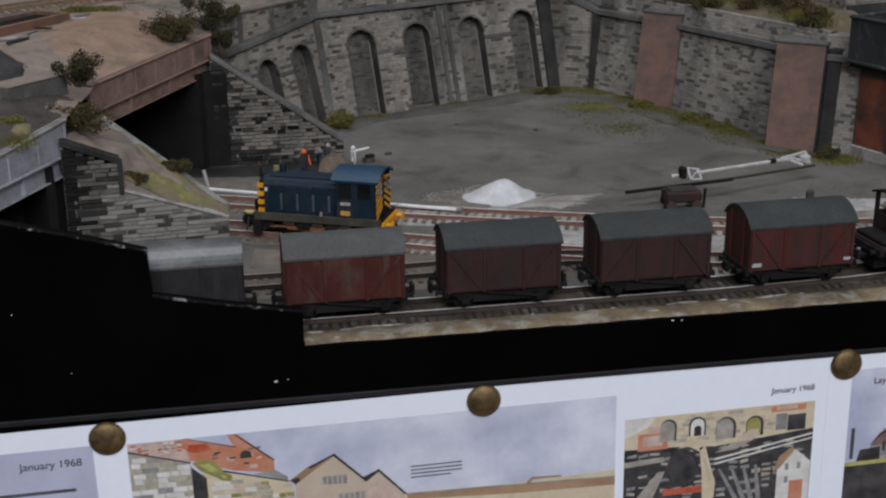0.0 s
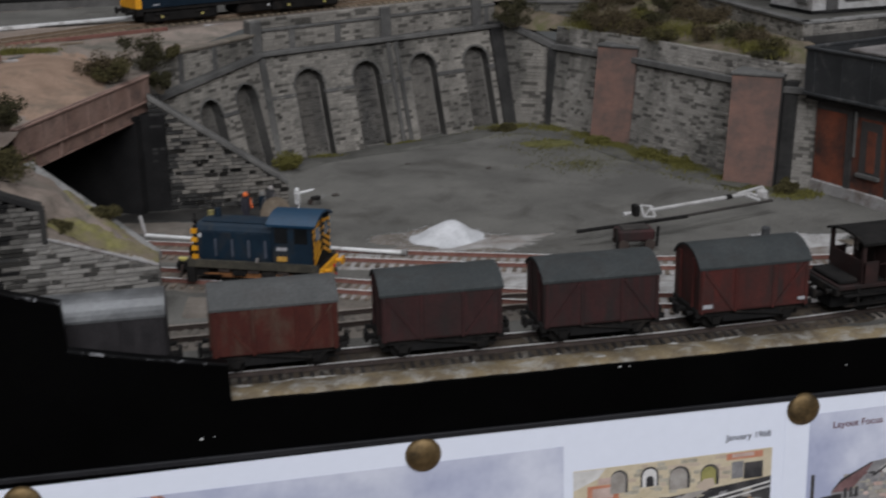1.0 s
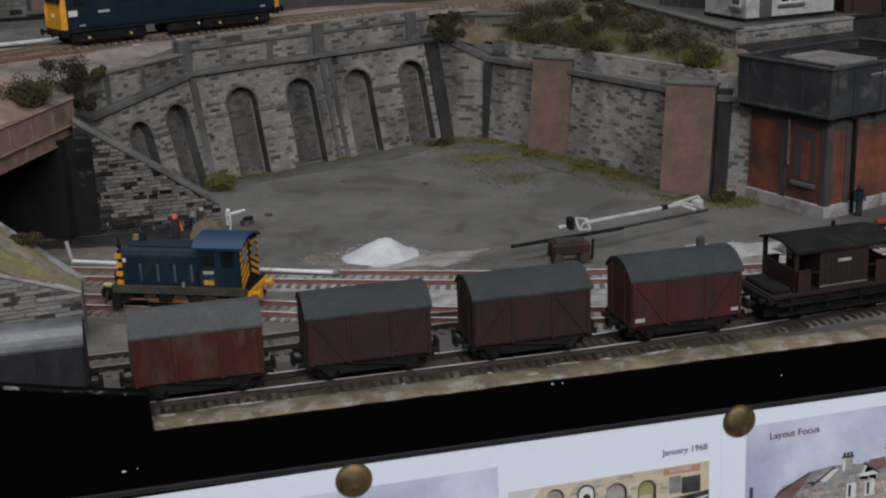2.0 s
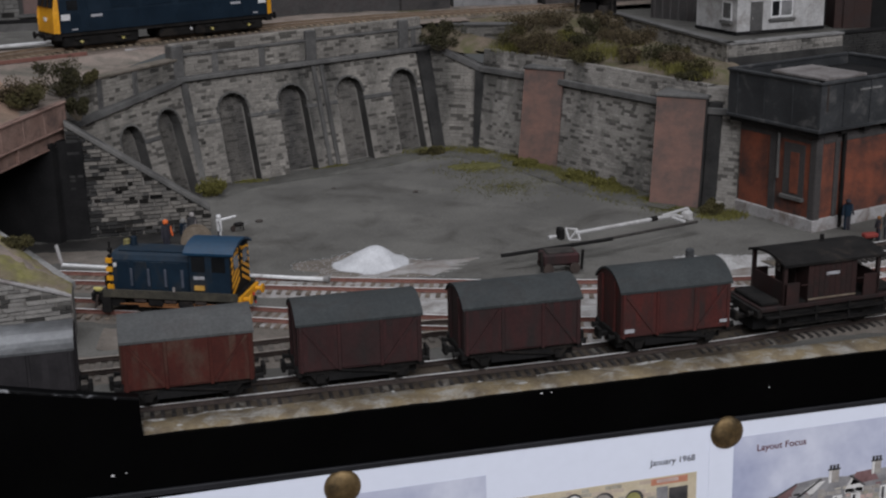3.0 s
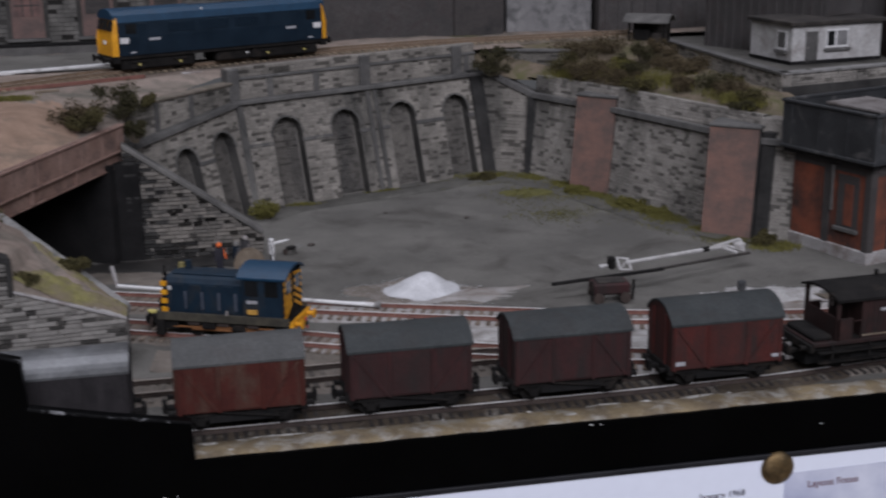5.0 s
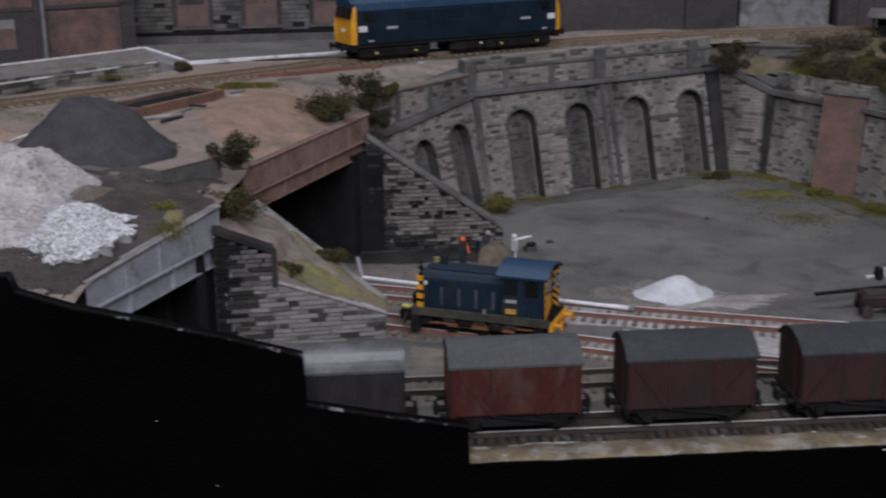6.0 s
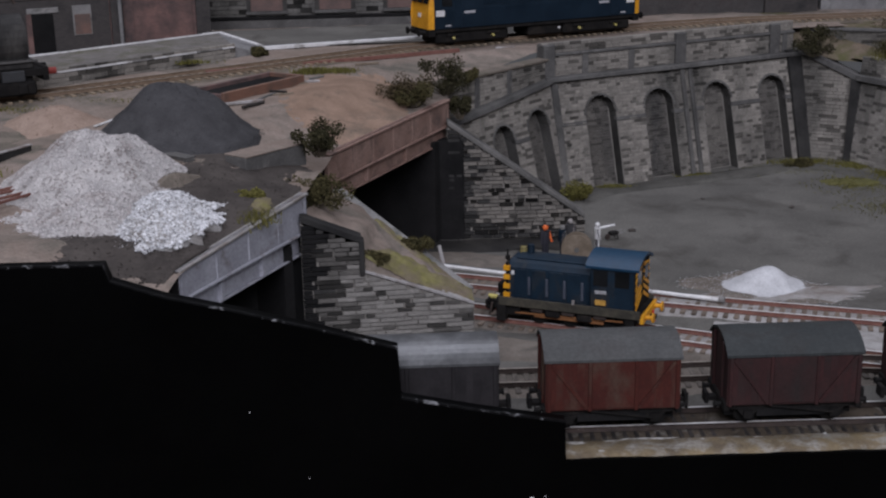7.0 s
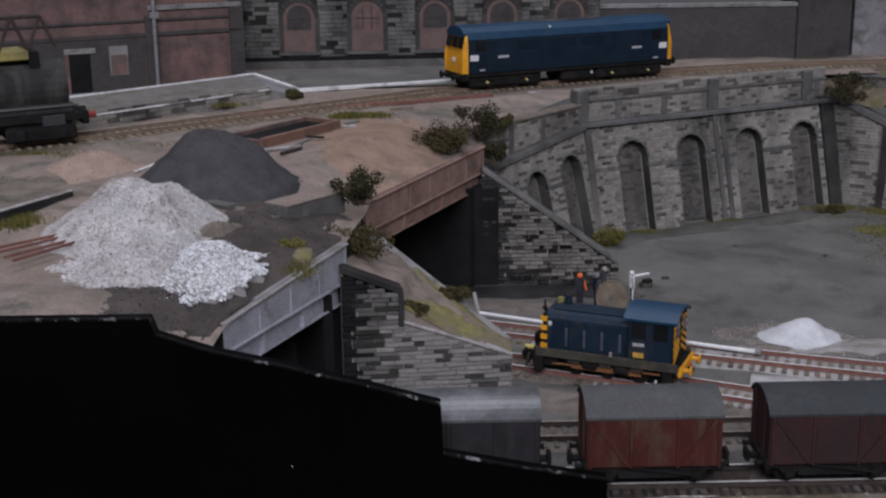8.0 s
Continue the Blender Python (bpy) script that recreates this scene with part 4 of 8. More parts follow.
def brick_pilaster(x, y, rz, label):
    t = thing("brick_pilaster", x, y, 0, rz, label, "pilaster", "brick pilasters on the yard wall")
    for nm, bm, mat, lab in (("brick_face", abox(-0.92, 0.92, -0.06, 0.0, -0.2, 3.92), BRICKP, "faded pink-red brick face"), ("core", abox(-0.88, 0.96, 0.0, 1.7, -0.2, 3.9, 0.04), STONED, "near-black stone side"), ("buttress", abox(0.97, 1.5, 0.2, 1.7, -0.2, 3.8, 0.04), STONED, "near-black buttress beside the brick")):
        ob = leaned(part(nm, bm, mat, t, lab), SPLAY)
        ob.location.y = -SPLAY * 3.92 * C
    part("cap", abox(-0.98, 1.0, -0.12, 1.7, 3.92, 4.04, 0.03), COPING, t)
    return t


brick_pilaster(17.45, 23.95, -46, "tall brick-faced pilaster with dark sides")
brick_pilaster(20.1, 15.95, -40, "tall brick-faced pilaster beside the water tower")

# ---- wing wall of the far bridge ----
WA, WB = (-1.85, 17.55), (2.85, 17.55)
w_wing = thing("wall_wing", 0, 0, 0, 0, "rough grey stone wing wall with a long sloping coping", "wing wall", kind="structure")
slope = lambda u: 4.05 - 3.35 * u / 4.7
bm = bmesh.new()
prism(bm, [(WA[0], WA[1], -0.3), (WB[0], WB[1], -0.3), (WB[0], WB[1], 0.55), (WA[0], WA[1], 3.95)], (0, 0.5, 0))
part("wall_body", bm, MORTAR, w_wing)
part("coping", beam(bmesh.new(), WA, WB, 4.0, 4.2, 0.6, 0.12, zq=(0.62, 0.82), bevel=0.03), COPINGM, w_wing)
part("quoin", abox(-0.35, 0.55, -0.1, 0.4, -0.3, 3.5, 0.03), NEARBLACK, w_wing, "near-black end of the wing wall", m=at(WA[0], WA[1], 0))
part("abutment", beam(bmesh.new(), (-2.0, 17.55), (-8.0, 21.2), -0.3, 3.5, 0.3, -0.3), NEARBLACK, w_wing)
STONES_WING = courses(4.7, 0.0, 4.0, lambda u, z: z + 0.05 < slope(u), 0.14, (0.24, 0.34, 0.5), random.Random(61))

# ---- pier between the tracks: a wedge of embankment with stone sides ----
FA, FB, BA, BB = (-6.05, 6.35), (-1.6, 6.75), (-5.25, 11.2), (-1.6, 8.1)
w_pier = thing("wall_pier", 0, 0, 0, 0, "stone-faced wedge of embankment between the two tracks", "wing wall", kind="structure")
PF = lambda u: 3.85 - 0.4 * u if u < 1.55 else 2.42 - 1.06 * (u - 1.55) / 2.92
nf, _ = direction(FA, FB)
bm = bmesh.new()
for u0, u1 in [(0, 1.55), (1.5501, 3.1), (3.1, nf)]:
    beam(bm, on(FA, FB, u0), on(FA, FB, u1), -0.3, PF(u0) - 0.04, 0.4, zq=(-0.3, PF(u1) - 0.04))
part("wall_body", bm, MORTAR, w_pier)
part("abutment", beam(bmesh.new(), (FA[0], FA[1]), (FA[0] - 1.6, FA[1] + 1.6), -0.3, 3.3, 0.3, -0.3), NEARBLACK, w_pier, "near-black abutment under the bridge")
part("quoin", beam(bmesh.new(), on(FA, FB, 1.48), on(FA, FB, 1.62), 2.3, 3.28, 0.4, 0.09, bevel=0.02), STONED, w_pier, "dark end stones of the raised wall")
part("back_wall", beam(bmesh.new(), BB, BA, -0.3, 1.2, 0.3, zq=(-0.3, 3.35)), COPING, w_pier)
part("end_wall", beam(bmesh.new(), FB, BB, -0.3, 1.34, 0.3, zq=(-0.3, 1.2)), COPINGL, w_pier)
part("coping", beam(bmesh.new(), on(FA, FB, 1.56), on(FA, FB, nf), PF(1.56), PF(1.56) + 0.06, 0.3, 0.06, zq=(PF(nf), PF(nf) + 0.06)), PLINTH, w_pier, "pale coping edge")
part("coping", beam(bmesh.new(), FA, on(FA, FB, 1.56), 3.85, 4.0, 0.5, 0.08, zq=(3.2, 3.35)), STONED, w_pier)
part("coping", beam(bmesh.new(), BB, BA, 1.15, 1.35, 0.4, 0.1, zq=(3.3, 3.5)), COPINGL, w_pier)
ROWS = []
for j in range(25):
    v = j / 24
    row = []
    for i in range(41):
        u = i / 40
        fx, fy = on(FA, FB, nf * u)
        bx, by = BA[0] + (BB[0] - BA[0]) * u, BA[1] + (BB[1] - BA[1]) * u
        zf, zb = max(PF(nf * u), 3.95 - 2.85 * u ** 0.8) if v > 0.03 else PF(nf * u), 3.45 - 2.2 * u
        row.append((fx + (bx - fx) * v, fy + (by - fy) * v, zf + (zb - zf) * v + 0.1 * math.sin(math.pi * v) + 0.07 * rough(fx * 2, v * 6, 1.1)))
    ROWS.append(row)
tagged(sheet("embankment_slope", ROWS, BROWN), "worn earth slope on the pier, grassed at its edges", "embankment", kind="structure")


def slope_at(u, v):
    fx, fy = on(FA, FB, nf * u)
    bx, by = BA[0] + (BB[0] - BA[0]) * u, BA[1] + (BB[1] - BA[1]) * u
    zf, zb = max(PF(nf * u), 3.95 - 2.85 * u ** 0.8), 3.45 - 2.2 * u
    return fx + (bx - fx) * v, fy + (by - fy) * v, zf + (zb - zf) * v + 0.1 * math.sin(math.pi * v) + 0.07 * rough(fx * 2, v * 6, 1.1)


def turf(u0, u1, va, vb, label):
    rows = []
    for j in range(9):
        row = []
        for i in range(60):
            u = u0 + (u1 - u0) * i / 59
            reach = (0.1 + 0.75 * u + 0.3 * rough(u * 9, va * 9, 1.0)) * min(1.0, 6 * i / 59)
            v = va + (vb - va) * j / 8 * max(0.05, min(1.25, reach + 0.35))
            x, y, z = slope_at(u, v)
            row.append((x, y, z + (0.04 if j < 8 else -0.03) + 0.02 * rough(x * 9, y * 9, 1.0)))
        rows.append(row)
    return tagged(sheet("turf", rows, DRYGRASS), label, "turf", kind="structure")


turf(0.36, 1.0, 0.03, 0.66, "yellow-green turf along the front edge of the pier")
turf(0.3, 0.97, 0.98, 0.7, "yellow-green turf along the back edge of the pier")
STONES_PIER = courses(nf, 0.0, 3.9, lambda u, z: z + 0.06 < PF(u), 0.125, (0.26, 0.4, 0.55, 0.75), random.Random(71))


# ---- girder bridges ----
def girder(p, q, top, mid, low, mat, label, ribs, up, down=None, ledge=None, end=False):
    """A plate girder over the plan line p to q; its top rises by up and its underside by down towards q."""
    n, d = direction(p, q)
    g = thing("plate_girder", p[0], p[1], 0, math.degrees(math.atan2(d.y, d.x)), label, "bridge girder", "bridge girders")
    down = up if down is None else down

    def bar(y0, y1, za, zb, da, db):
        bm = bmesh.new()
        prism(bm, [(0, y0, za), (n, y0, za + da), (n, y0, zb + db), (0, y0, zb)], (0, y1 - y0, 0))
        bmesh.ops.bevel(bm, geom=bm.edges[:], offset=0.015, segments=1, affect="EDGES")
        return bm

    part("web", bar(0.0, 0.14, mid, top, down, up), mat, g)
    part("top_flange", bar(-0.06, 0.2, top - 0.07, top, up, up), ledge or mat, g, "dusty top ledge" if ledge else "")
    part("lower_beam", bar(0.14, 0.42, low, mid + 0.02, down, down), mat, g)
    part("bottom_flange", bar(0.06, 0.46, low - 0.05, low, down, down), mat, g)
    part("middle_flange", bar(-0.05, 0.2, mid - 0.03, mid + 0.04, down, down), mat, g)
    for k in range(ribs):
        x = 0.12 + (n - 0.24) * k / (ribs - 1)
        part("stiffener", abox(x - 0.03, x + 0.03, -0.02, 0.02, mid + down * x / n + 0.03, top + up * x / n - 0.06, 0.012), mat, g)
    for k in (0.3, 0.62):
        x = n * k
        part("bracket", abox(x - 0.07, x + 0.07, 0.03, 0.15, low + down * k, mid + down * k, 0.01), mat, g)
    if end:
        part("end_plate", abox(-0.05, -0.005, 0.0, 0.45, low, top - 0.03), NEARBLACK, g, "blackened end plate")
    part("deck", bar(0.46, 3.2, mid + 0.05, mid + 0.25, down, down), NEARBLACK, g, "dark timber deck")
    return g


girder((-8.3, 1.2), (-5.9, 6.95), 4.24, 3.53, 2.98, GIRDERW, "dirty white plate girder bridge side with stiffening ribs", 5, 0.22, -0.1, BALLAST, True)
girder((-5.55, 11.2), (-1.75, 18.05), 4.5, 3.6, 3.08, GIRDERR, "faded red-brown plate girder bridge side", 7, 0.3)


# ---- rolling stock ----
def wheel_mesh(r):
    bm = bmesh.new()
    rod(bm, (0, -0.03, 0), (0, 0.03, 0), r, seg=20)
    rod(bm, (0, 0.03, 0), (0, 0.05, 0), r + 0.035, seg=20)
    rod(bm, (0, -0.05, 0), (0, -0.03, 0), r * 0.3, seg=10)
    return done("wheel", bm, BLACK)


WHEEL = wheel_mesh(0.29)


def running_gear(v, half, base, solebar=0.62):
    """Solebars, wheels, axle guards, buffers and couplings of a four-wheeled wagon."""
    for y in (-0.62, 0.62):
        part("solebar", abox(-half, half, y - 0.06, y + 0.06, solebar - 0.02, solebar + 0.17, 0.02), BLACK, v)
        for x in (-base, base):
            bm = bmesh.new()
            s = 1 if y > 0 else -1
            prism(bm, [(x - 0.26, y, solebar), (x + 0.26, y, solebar), (x + 0.1, y, 0.22), (x - 0.1, y, 0.22)], (0, 0.05 * s, 0))
            box(bm, x - 0.1, x + 0.1, y - 0.02, y + 0.11 * s, 0.2, 0.38)
            box(bm, x - 0.34, x + 0.34, y, y + 0.08 * s, 0.42, 0.5)
            part("axle_guard", bm, BLACK, v)
    # Added near-black block and side sheets stand in for shade under the wagon.
    part("centre_sill", abox(-half + 0.05, half - 0.05, -0.38, 0.38, 0.14, solebar + 0.1), NEARBLACK, v)
    for y in (-0.66, 0.66):
        part("brake_gear", abox(-base + 0.2, base - 0.2, y - 0.02, y + 0.02, 0.22, solebar, 0.01), NEARBLACK, v)
    part("brake_lever", rod(bmesh.new(), (-0.5, -0.74, 0.5), (0.95, -0.74, 0.3), 0.03, seg=6), BLACK, v)
    for x in (-base, base):
        for y, s in ((-0.45, 0), (0.45, 180)):
            ob = new("wheel", WHEEL)
            ob.parent = v
            ob.matrix_basis = at(x, y, 0.29, s)
    for s in (-1, 1):
        part("headstock", abox(s * half - 0.07, s * half + 0.07, -0.78, 0.78, solebar - 0.02, solebar + 0.2, 0.02), BLACK, v)
        for y in (-0.55, 0.55):
            bm = arod((s * half, y, solebar + 0.08), (s * (half + 0.2), y, solebar + 0.08), 0.06)
            rod(bm, (s * (half + 0.2), y, solebar + 0.08), (s * (half + 0.24), y, solebar + 0.08), 0.085)
            part("buffer", bm, BLACK, v)
        bm = abox(s * half - 0.02 if s > 0 else s * half - 0.36, s * half + 0.36 if s > 0 else s * half + 0.02, -0.1, 0.1, 0.38, 0.5, 0.02)
        box(bm, s * (half + 0.3) - 0.05, s * (half + 0.3) + 0.05, -0.16, 0.16, 0.34, 0.62, 0.02)
        part("coupling", bm, BLACK, v)


def arc_roof(half, width, eave, rise, thick=0.06, over=0.05, seg=14):
    bm = bmesh.new()
    w = width / 2 + over
    R = (w * w + rise * rise) / (2 * rise)
    a0 = math.asin(w / R)
    outer = [(0, R * math.sin(a), eave + rise - R + R * math.cos(a)) for a in np.linspace(-a0, a0, seg + 1)]
    inner = [(0, y, z - thick) for _, y, z in outer[::-1]]
    prism(bm, [(-half - over, y, z) for _, y, z in outer + inner], (2 * (half + over), 0, 0))
    return bm


def van(x, y, rz, side, roof, label, braces="down", marks=(), rise=0.36, eave=1.78, rail=0.2):
    v = thing("goods_van", x, y, rail, rz, label, "goods van", "wagons of the goods train")
    half, width = 1.5, 1.62
    running_gear(v, half, 0.98, 0.42)
    # body: four planked sides under a curved end profile
    ends = [(0, w * width / 2, z) for w, z in ((-1, 0.56), (1, 0.56), (1, eave), (0.72, eave + rise * 0.5), (0.38, eave + rise * 0.86), (0, eave + rise * 0.97), (-0.38, eave + rise * 0.86), (-0.72, eave + rise * 0.5), (-1, eave))]
    for s in (-1, 1):
        bm = bmesh.new()
        prism(bm, [(s * (half - 0.04), b, c) for a, b, c in ends], (s * 0.05, 0, 0))
        part("end_panel", bm, side, v)
        for yy in (-0.4, 0.4):
            part("end_post", abox(min(s * half, s * (half + 0.06)), max(s * half, s * (half + 0.06)), yy - 0.05, yy + 0.05, 0.54, eave + 0.15), side, v)
    for s in (-1, 1):
        y0 = s * width / 2
        part("side_panel", abox(-half + 0.03, half - 0.03, min(y0, y0 - s * 0.05), max(y0, y0 - s * 0.05), 0.56, eave), side, v)
        plank = done("plank", abox(-0.086, 0.086, -0.016, 0.016, 0.58, eave - 0.03, 0.008), side)
        for k in range(18):
            ob = new("plank", plank)
            ob.parent = v
            ob.matrix_basis = at(-half + 0.14 + k * (2 * half - 0.28) / 17, y0, 0)
        part("door", abox(-0.48, 0.48, y0 - 0.035, y0 + 0.035, 0.6, eave - 0.04, 0.012), side, v)
        for xx in (-0.52, 0.52, -half + 0.06, half - 0.06):
            part("upright", abox(xx - 0.04, xx + 0.04, y0 - 0.045, y0 + 0.045, 0.54, eave, 0.01), side, v)
        if braces:
            for sg in (-1, 1):
                a, b = (sg * 0.58, 0.6), (sg * (half - 0.12), eave - 0.1)
                if braces == "up":
                    a, b = (sg * 0.58, eave - 0.1), (sg * (half - 0.12), 0.6)
                bm = bmesh.new()
                dx, dz = b[0] - a[0], b[1] - a[1]
                ln = math.hypot(dx, dz)
                nx, nz = -dz / ln * 0.035, dx / ln * 0.035
                prism(bm, [(a[0] + nx, y0 - 0.05, a[1] + nz), (b[0] + nx, y0 - 0.05, b[1] + nz), (b[0] - nx, y0 - 0.05, b[1] - nz), (a[0] - nx, y0 - 0.05, a[1] - nz)], (0, 0.1, 0))
                part("brace", bm, side, v)
    part("floor_plank", abox(-half + 0.03, half - 0.03, -0.76, 0.76, 0.52, 0.58), BLACK, v)
    part("roof", arc_roof(half, width, eave, rise), roof, v, smooth=False)
    for kind, mx, mz, w, h, mat in marks:
        part(kind, abox(mx - w / 2, mx + w / 2, -width / 2 - 0.062, -width / 2 - 0.04, mz - h / 2, mz + h / 2), mat, v)
    return v


TRAIN = -0.63  # near end of the orange van, along the front
PITCH = 4.08
LAB = [("number_panel", -1.3, 0.74, 0.26, 0.1, VANGREY), ("number_panel", 1.3, 0.74, 0.2, 0.08, VANGREY)]
van(TRAIN + 1.8 - 3 * PITCH, 1.8, 0, VANGREY, ROOFM, "pale grey van with yellow and blue side panels", "down",
    [("panel", 0.1, 1.5, 0.9, 0.34, PALEYELLOW), ("panel", 0.1, 1.5, 0.74, 0.2, WOOD), ("panel", 0.95, 1.5, 0.42, 0.36, BLUE), ("panel", 0.95, 1.5, 0.2, 0.2, PALEYELLOW), ("panel", -1.3, 0.9, 0.26, 0.2, PALEYELLOW)])
van(TRAIN + 1.8 - 2 * PITCH, 1.8, 0, VANRED, ROOFG, "red-brown planked van with a dark grey roof", "down", LAB)
van(TRAIN + 1.8 - PITCH, 1.8, 0, VANBLACK, ROOFS, "charcoal van with a pale sheen painted into its shiny roof", "", LAB[:1])
van(TRAIN + 1.8, 1.8, 0, VANORANGE, ROOFM, "faded orange-red planked van with a grey roof", "down", [])
van(TRAIN + 1.8 + PITCH, 1.8, 0, VANDARK, ROOFG, "dark brown planked van with a dark grey roof", "down", [])
van(TRAIN + 1.8 + 2 * PITCH, 1.8, 0.4, VANDARK, ROOFG, "dark brown planked van coupled behind another brown van", "up", [])
van(TRAIN + 1.8 + 3 * PITCH, 1.83, 1.5, VANRED, ROOFG, "red-brown planked van coupled to the brake van", "down", LAB, rise=0.42)


def brake_van(x, y, rz, rail=0.2):
    v = thing("brake_van", x, y, rail, rz, "dark maroon brake van with open verandas at both ends", "brake van", "wagons of the goods train")
    half = 2.12
    running_gear(v, half, 1.15, 0.6)
    part("floor_plank", abox(-half, half, -0.82, 0.82, 0.74, 0.86, 0.02), VANMAROON, v)
    for y0 in (-0.9, 0.9):
        part("footboard", abox(-half + 0.1, half - 0.1, y0 - 0.08, y0 + 0.08, 0.34, 0.38), BLACK, v)
        part("footboard", abox(-half + 0.1, half - 0.1, y0 - 0.08, y0 + 0.08, 0.6, 0.64), BLACK, v)
        for xx in (-1.6, -0.5, 0.5, 1.6):
            part("step_hanger", abox(xx - 0.03, xx + 0.03, y0 - 0.02, y0 + 0.02, 0.34, 0.8), BLACK, v)
    part("cabin", abox(-0.74, 0.74, -0.8, 0.8, 0.86, 2.0), VANMAROON, v)
    part("cabin_floor", abox(-1.4, 1.4, -0.74, 0.74, 0.86, 0.92), BLACK, v)
    for s in (-1, 1):
        plank = done("plank", abox(-0.076, 0.076, -0.012, 0.012, 0.9, 1.92, 0.006), VANMAROON)
        for k in range(9):
            ob = new("plank", plank)
            ob.parent = v
            ob.matrix_basis = at(-0.66 + k * 0.165, s * 0.8, 0)
        part("cabin_door", abox(min(s * 0.74, s * 0.77), max(s * 0.74, s * 0.77), -0.25, 0.25, 0.88, 1.75), VANMAROON, v)
        part("end_window", abox(min(s * 0.76, s * 0.775), max(s * 0.76, s * 0.775), 0.35, 0.65, 1.35, 1.7), WINDOW, v)
        for yy in (-1, 1):
            part("veranda_post", abox(s * 1.42 - 0.05, s * 1.42 + 0.05, yy * 0.76 - 0.05, yy * 0.76 + 0.05, 0.86, 1.98), VANMAROON, v)
            part("side_sheet", abox(min(s * 0.98, s * 1.46), max(s * 0.98, s * 1.46), yy * 0.78 - 0.03, yy * 0.78 + 0.03, 0.86, 1.46, 0.01), VANMAROON, v)
            part("handrail", arod((s * 0.75, yy * 0.83, 1.38), (s * 0.97, yy * 0.83, 1.38), 0.016, seg=6), VANMAROON, v)
        part("end_sheet", abox(s * 1.42 - 0.03, s * 1.42 + 0.03, -0.76, 0.76, 0.86, 1.46, 0.01), VANMAROON, v)
        part("ballast_weight", abox(min(s * 1.5, s * 2.06), max(s * 1.5, s * 2.06), -0.7, 0.7, 0.86, 1.0, 0.04), BLACK, v)
    part("roof", arc_roof(1.46, 1.66, 2.0, 0.17, 0.07, 0.08), BLACK, v)
    part("chimney", arod((0.35, 0.3, 2.2), (0.35, 0.3, 2.34), 0.06), BLACK, v)
    part("number_panel", abox(-0.2, 0.2, -0.83, -0.812, 1.58, 1.66), VANGREY, v)
    part("waist_strip", abox(-0.72, 0.72, -0.835, -0.8, 0.94, 0.98), WOOD, v)
    return v


brake_van(17.95, 2.15, 4.0)


def shunter(x, y, z, rz):
    v = thing("diesel_shunter", x, y, z, rz, "weathered blue diesel shunter with yellow and black striped ends", "locomotive")
    half = 2.3
    part("footplate", abox(-half, half, -0.84, 0.84, 0.62, 0.72, 0.02), BLACK, v)
    for y0 in (-0.84, 0.84):
        part("valance", abox(-half + 0.1, half - 0.05, y0 - 0.03, y0 + 0.03, 0.58, 0.84, 0.01), VALANCE, v, "side sheet caked in brown dirt")
        for x0 in (-1.0, 0.0, 1.0):
            w = done("wheel", rod(arod((0, -0.06, 0), (0, 0.06, 0), 0.36, seg=24), (0, -0.09, 0), (0, 0.09, 0), 0.1), BLACK)
            ob = new("wheel", w)
            ob.parent = v
            ob.matrix_basis = at(x0, y0 * 0.54, 0.36)
        part("coupling_rod", abox(-1.1, 1.1, y0 * 0.8 - 0.03, y0 * 0.8 + 0.03, 0.26, 0.34), DULLROD, v, "dull orange-brown coupling rod")
        part("brake_rod", arod((-1.7, y0 * 0.85, 0.34), (1.7, y0 * 0.85, 0.42), 0.03, seg=6), DULLROD, v)
        part("sand_box", abox(-2.0, -1.55, y0 * 0.75 - 0.1, y0 * 0.75 + 0.1, 0.25, 0.62, 0.02), BLACK, v)
        part("step", abox(1.75, 2.1, y0 * 0.9 - 0.08, y0 * 0.9 + 0.08, 0.2, 0.26), BLACK, v)
        part("step_plate", abox(1.78, 2.07, y0 * 0.95 - 0.02, y0 * 0.95 + 0.02, 0.2, 0.62), BLACK, v)
    # bonnet with rounded top edges
    bm = bmesh.new()
    prism(bm, [(-1.95, b, c) for b, c in ((-0.62, 0.72), (0.62, 0.72), (0.62, 1.72), (0.52, 1.86), (0.3, 1.93), (-0.3, 1.93), (-0.52, 1.86), (-0.62, 1.72))], (2.65, 0, 0))
    part("bonnet", bm, BLUEW, v)
    part("bonnet_lid", abox(-1.8, 0.55, -0.36, 0.36, 1.92, 1.97, 0.02), BLUEW, v)
    for k, xx in enumerate((-1.55, -0.98, -0.42, 0.14)):
        for yy in (-1, 1):
            part("bonnet_door", abox(xx - 0.22, xx + 0.22, yy * 0.62 - 0.02, yy * 0.62 + 0.02, 0.8, 1.68, 0.01), BLUEW, v)
            part("door_strap", abox(xx + 0.22, xx + 0.3, yy * 0.63 - 0.03, yy * 0.63 + 0.03, 0.9, 1.46, 0.015), STRAPB, v, "greyed upright strap")
    part("radiator", abox(-2.06, -1.94, -0.62, 0.62, 0.72, 1.86, 0.02), BLACK, v)
    for k in range(4):
        for yy in (-1, 1):
            part("warning_stripe", abox(-2.1, -1.9, yy * 0.6 - 0.09, yy * 0.6 + 0.09, 0.78 + k * 0.28, 0.92 + k * 0.28), YELLOW, v, "yellow warning stripe")
    part("exhaust", arod((-1.5, 0.2, 1.9), (-1.5, 0.2, 2.22), 0.12, 0.1), BLUEW, v)
    part("lamp", arod((-2.12, -0.4, 1.95), (-2.0, -0.4, 1.95), 0.07), BLACK, v)
    part("lamp_iron", arod((-2.06, -0.4, 1.86), (-2.06, -0.4, 2.2), 0.03, seg=6), BLACK, v)
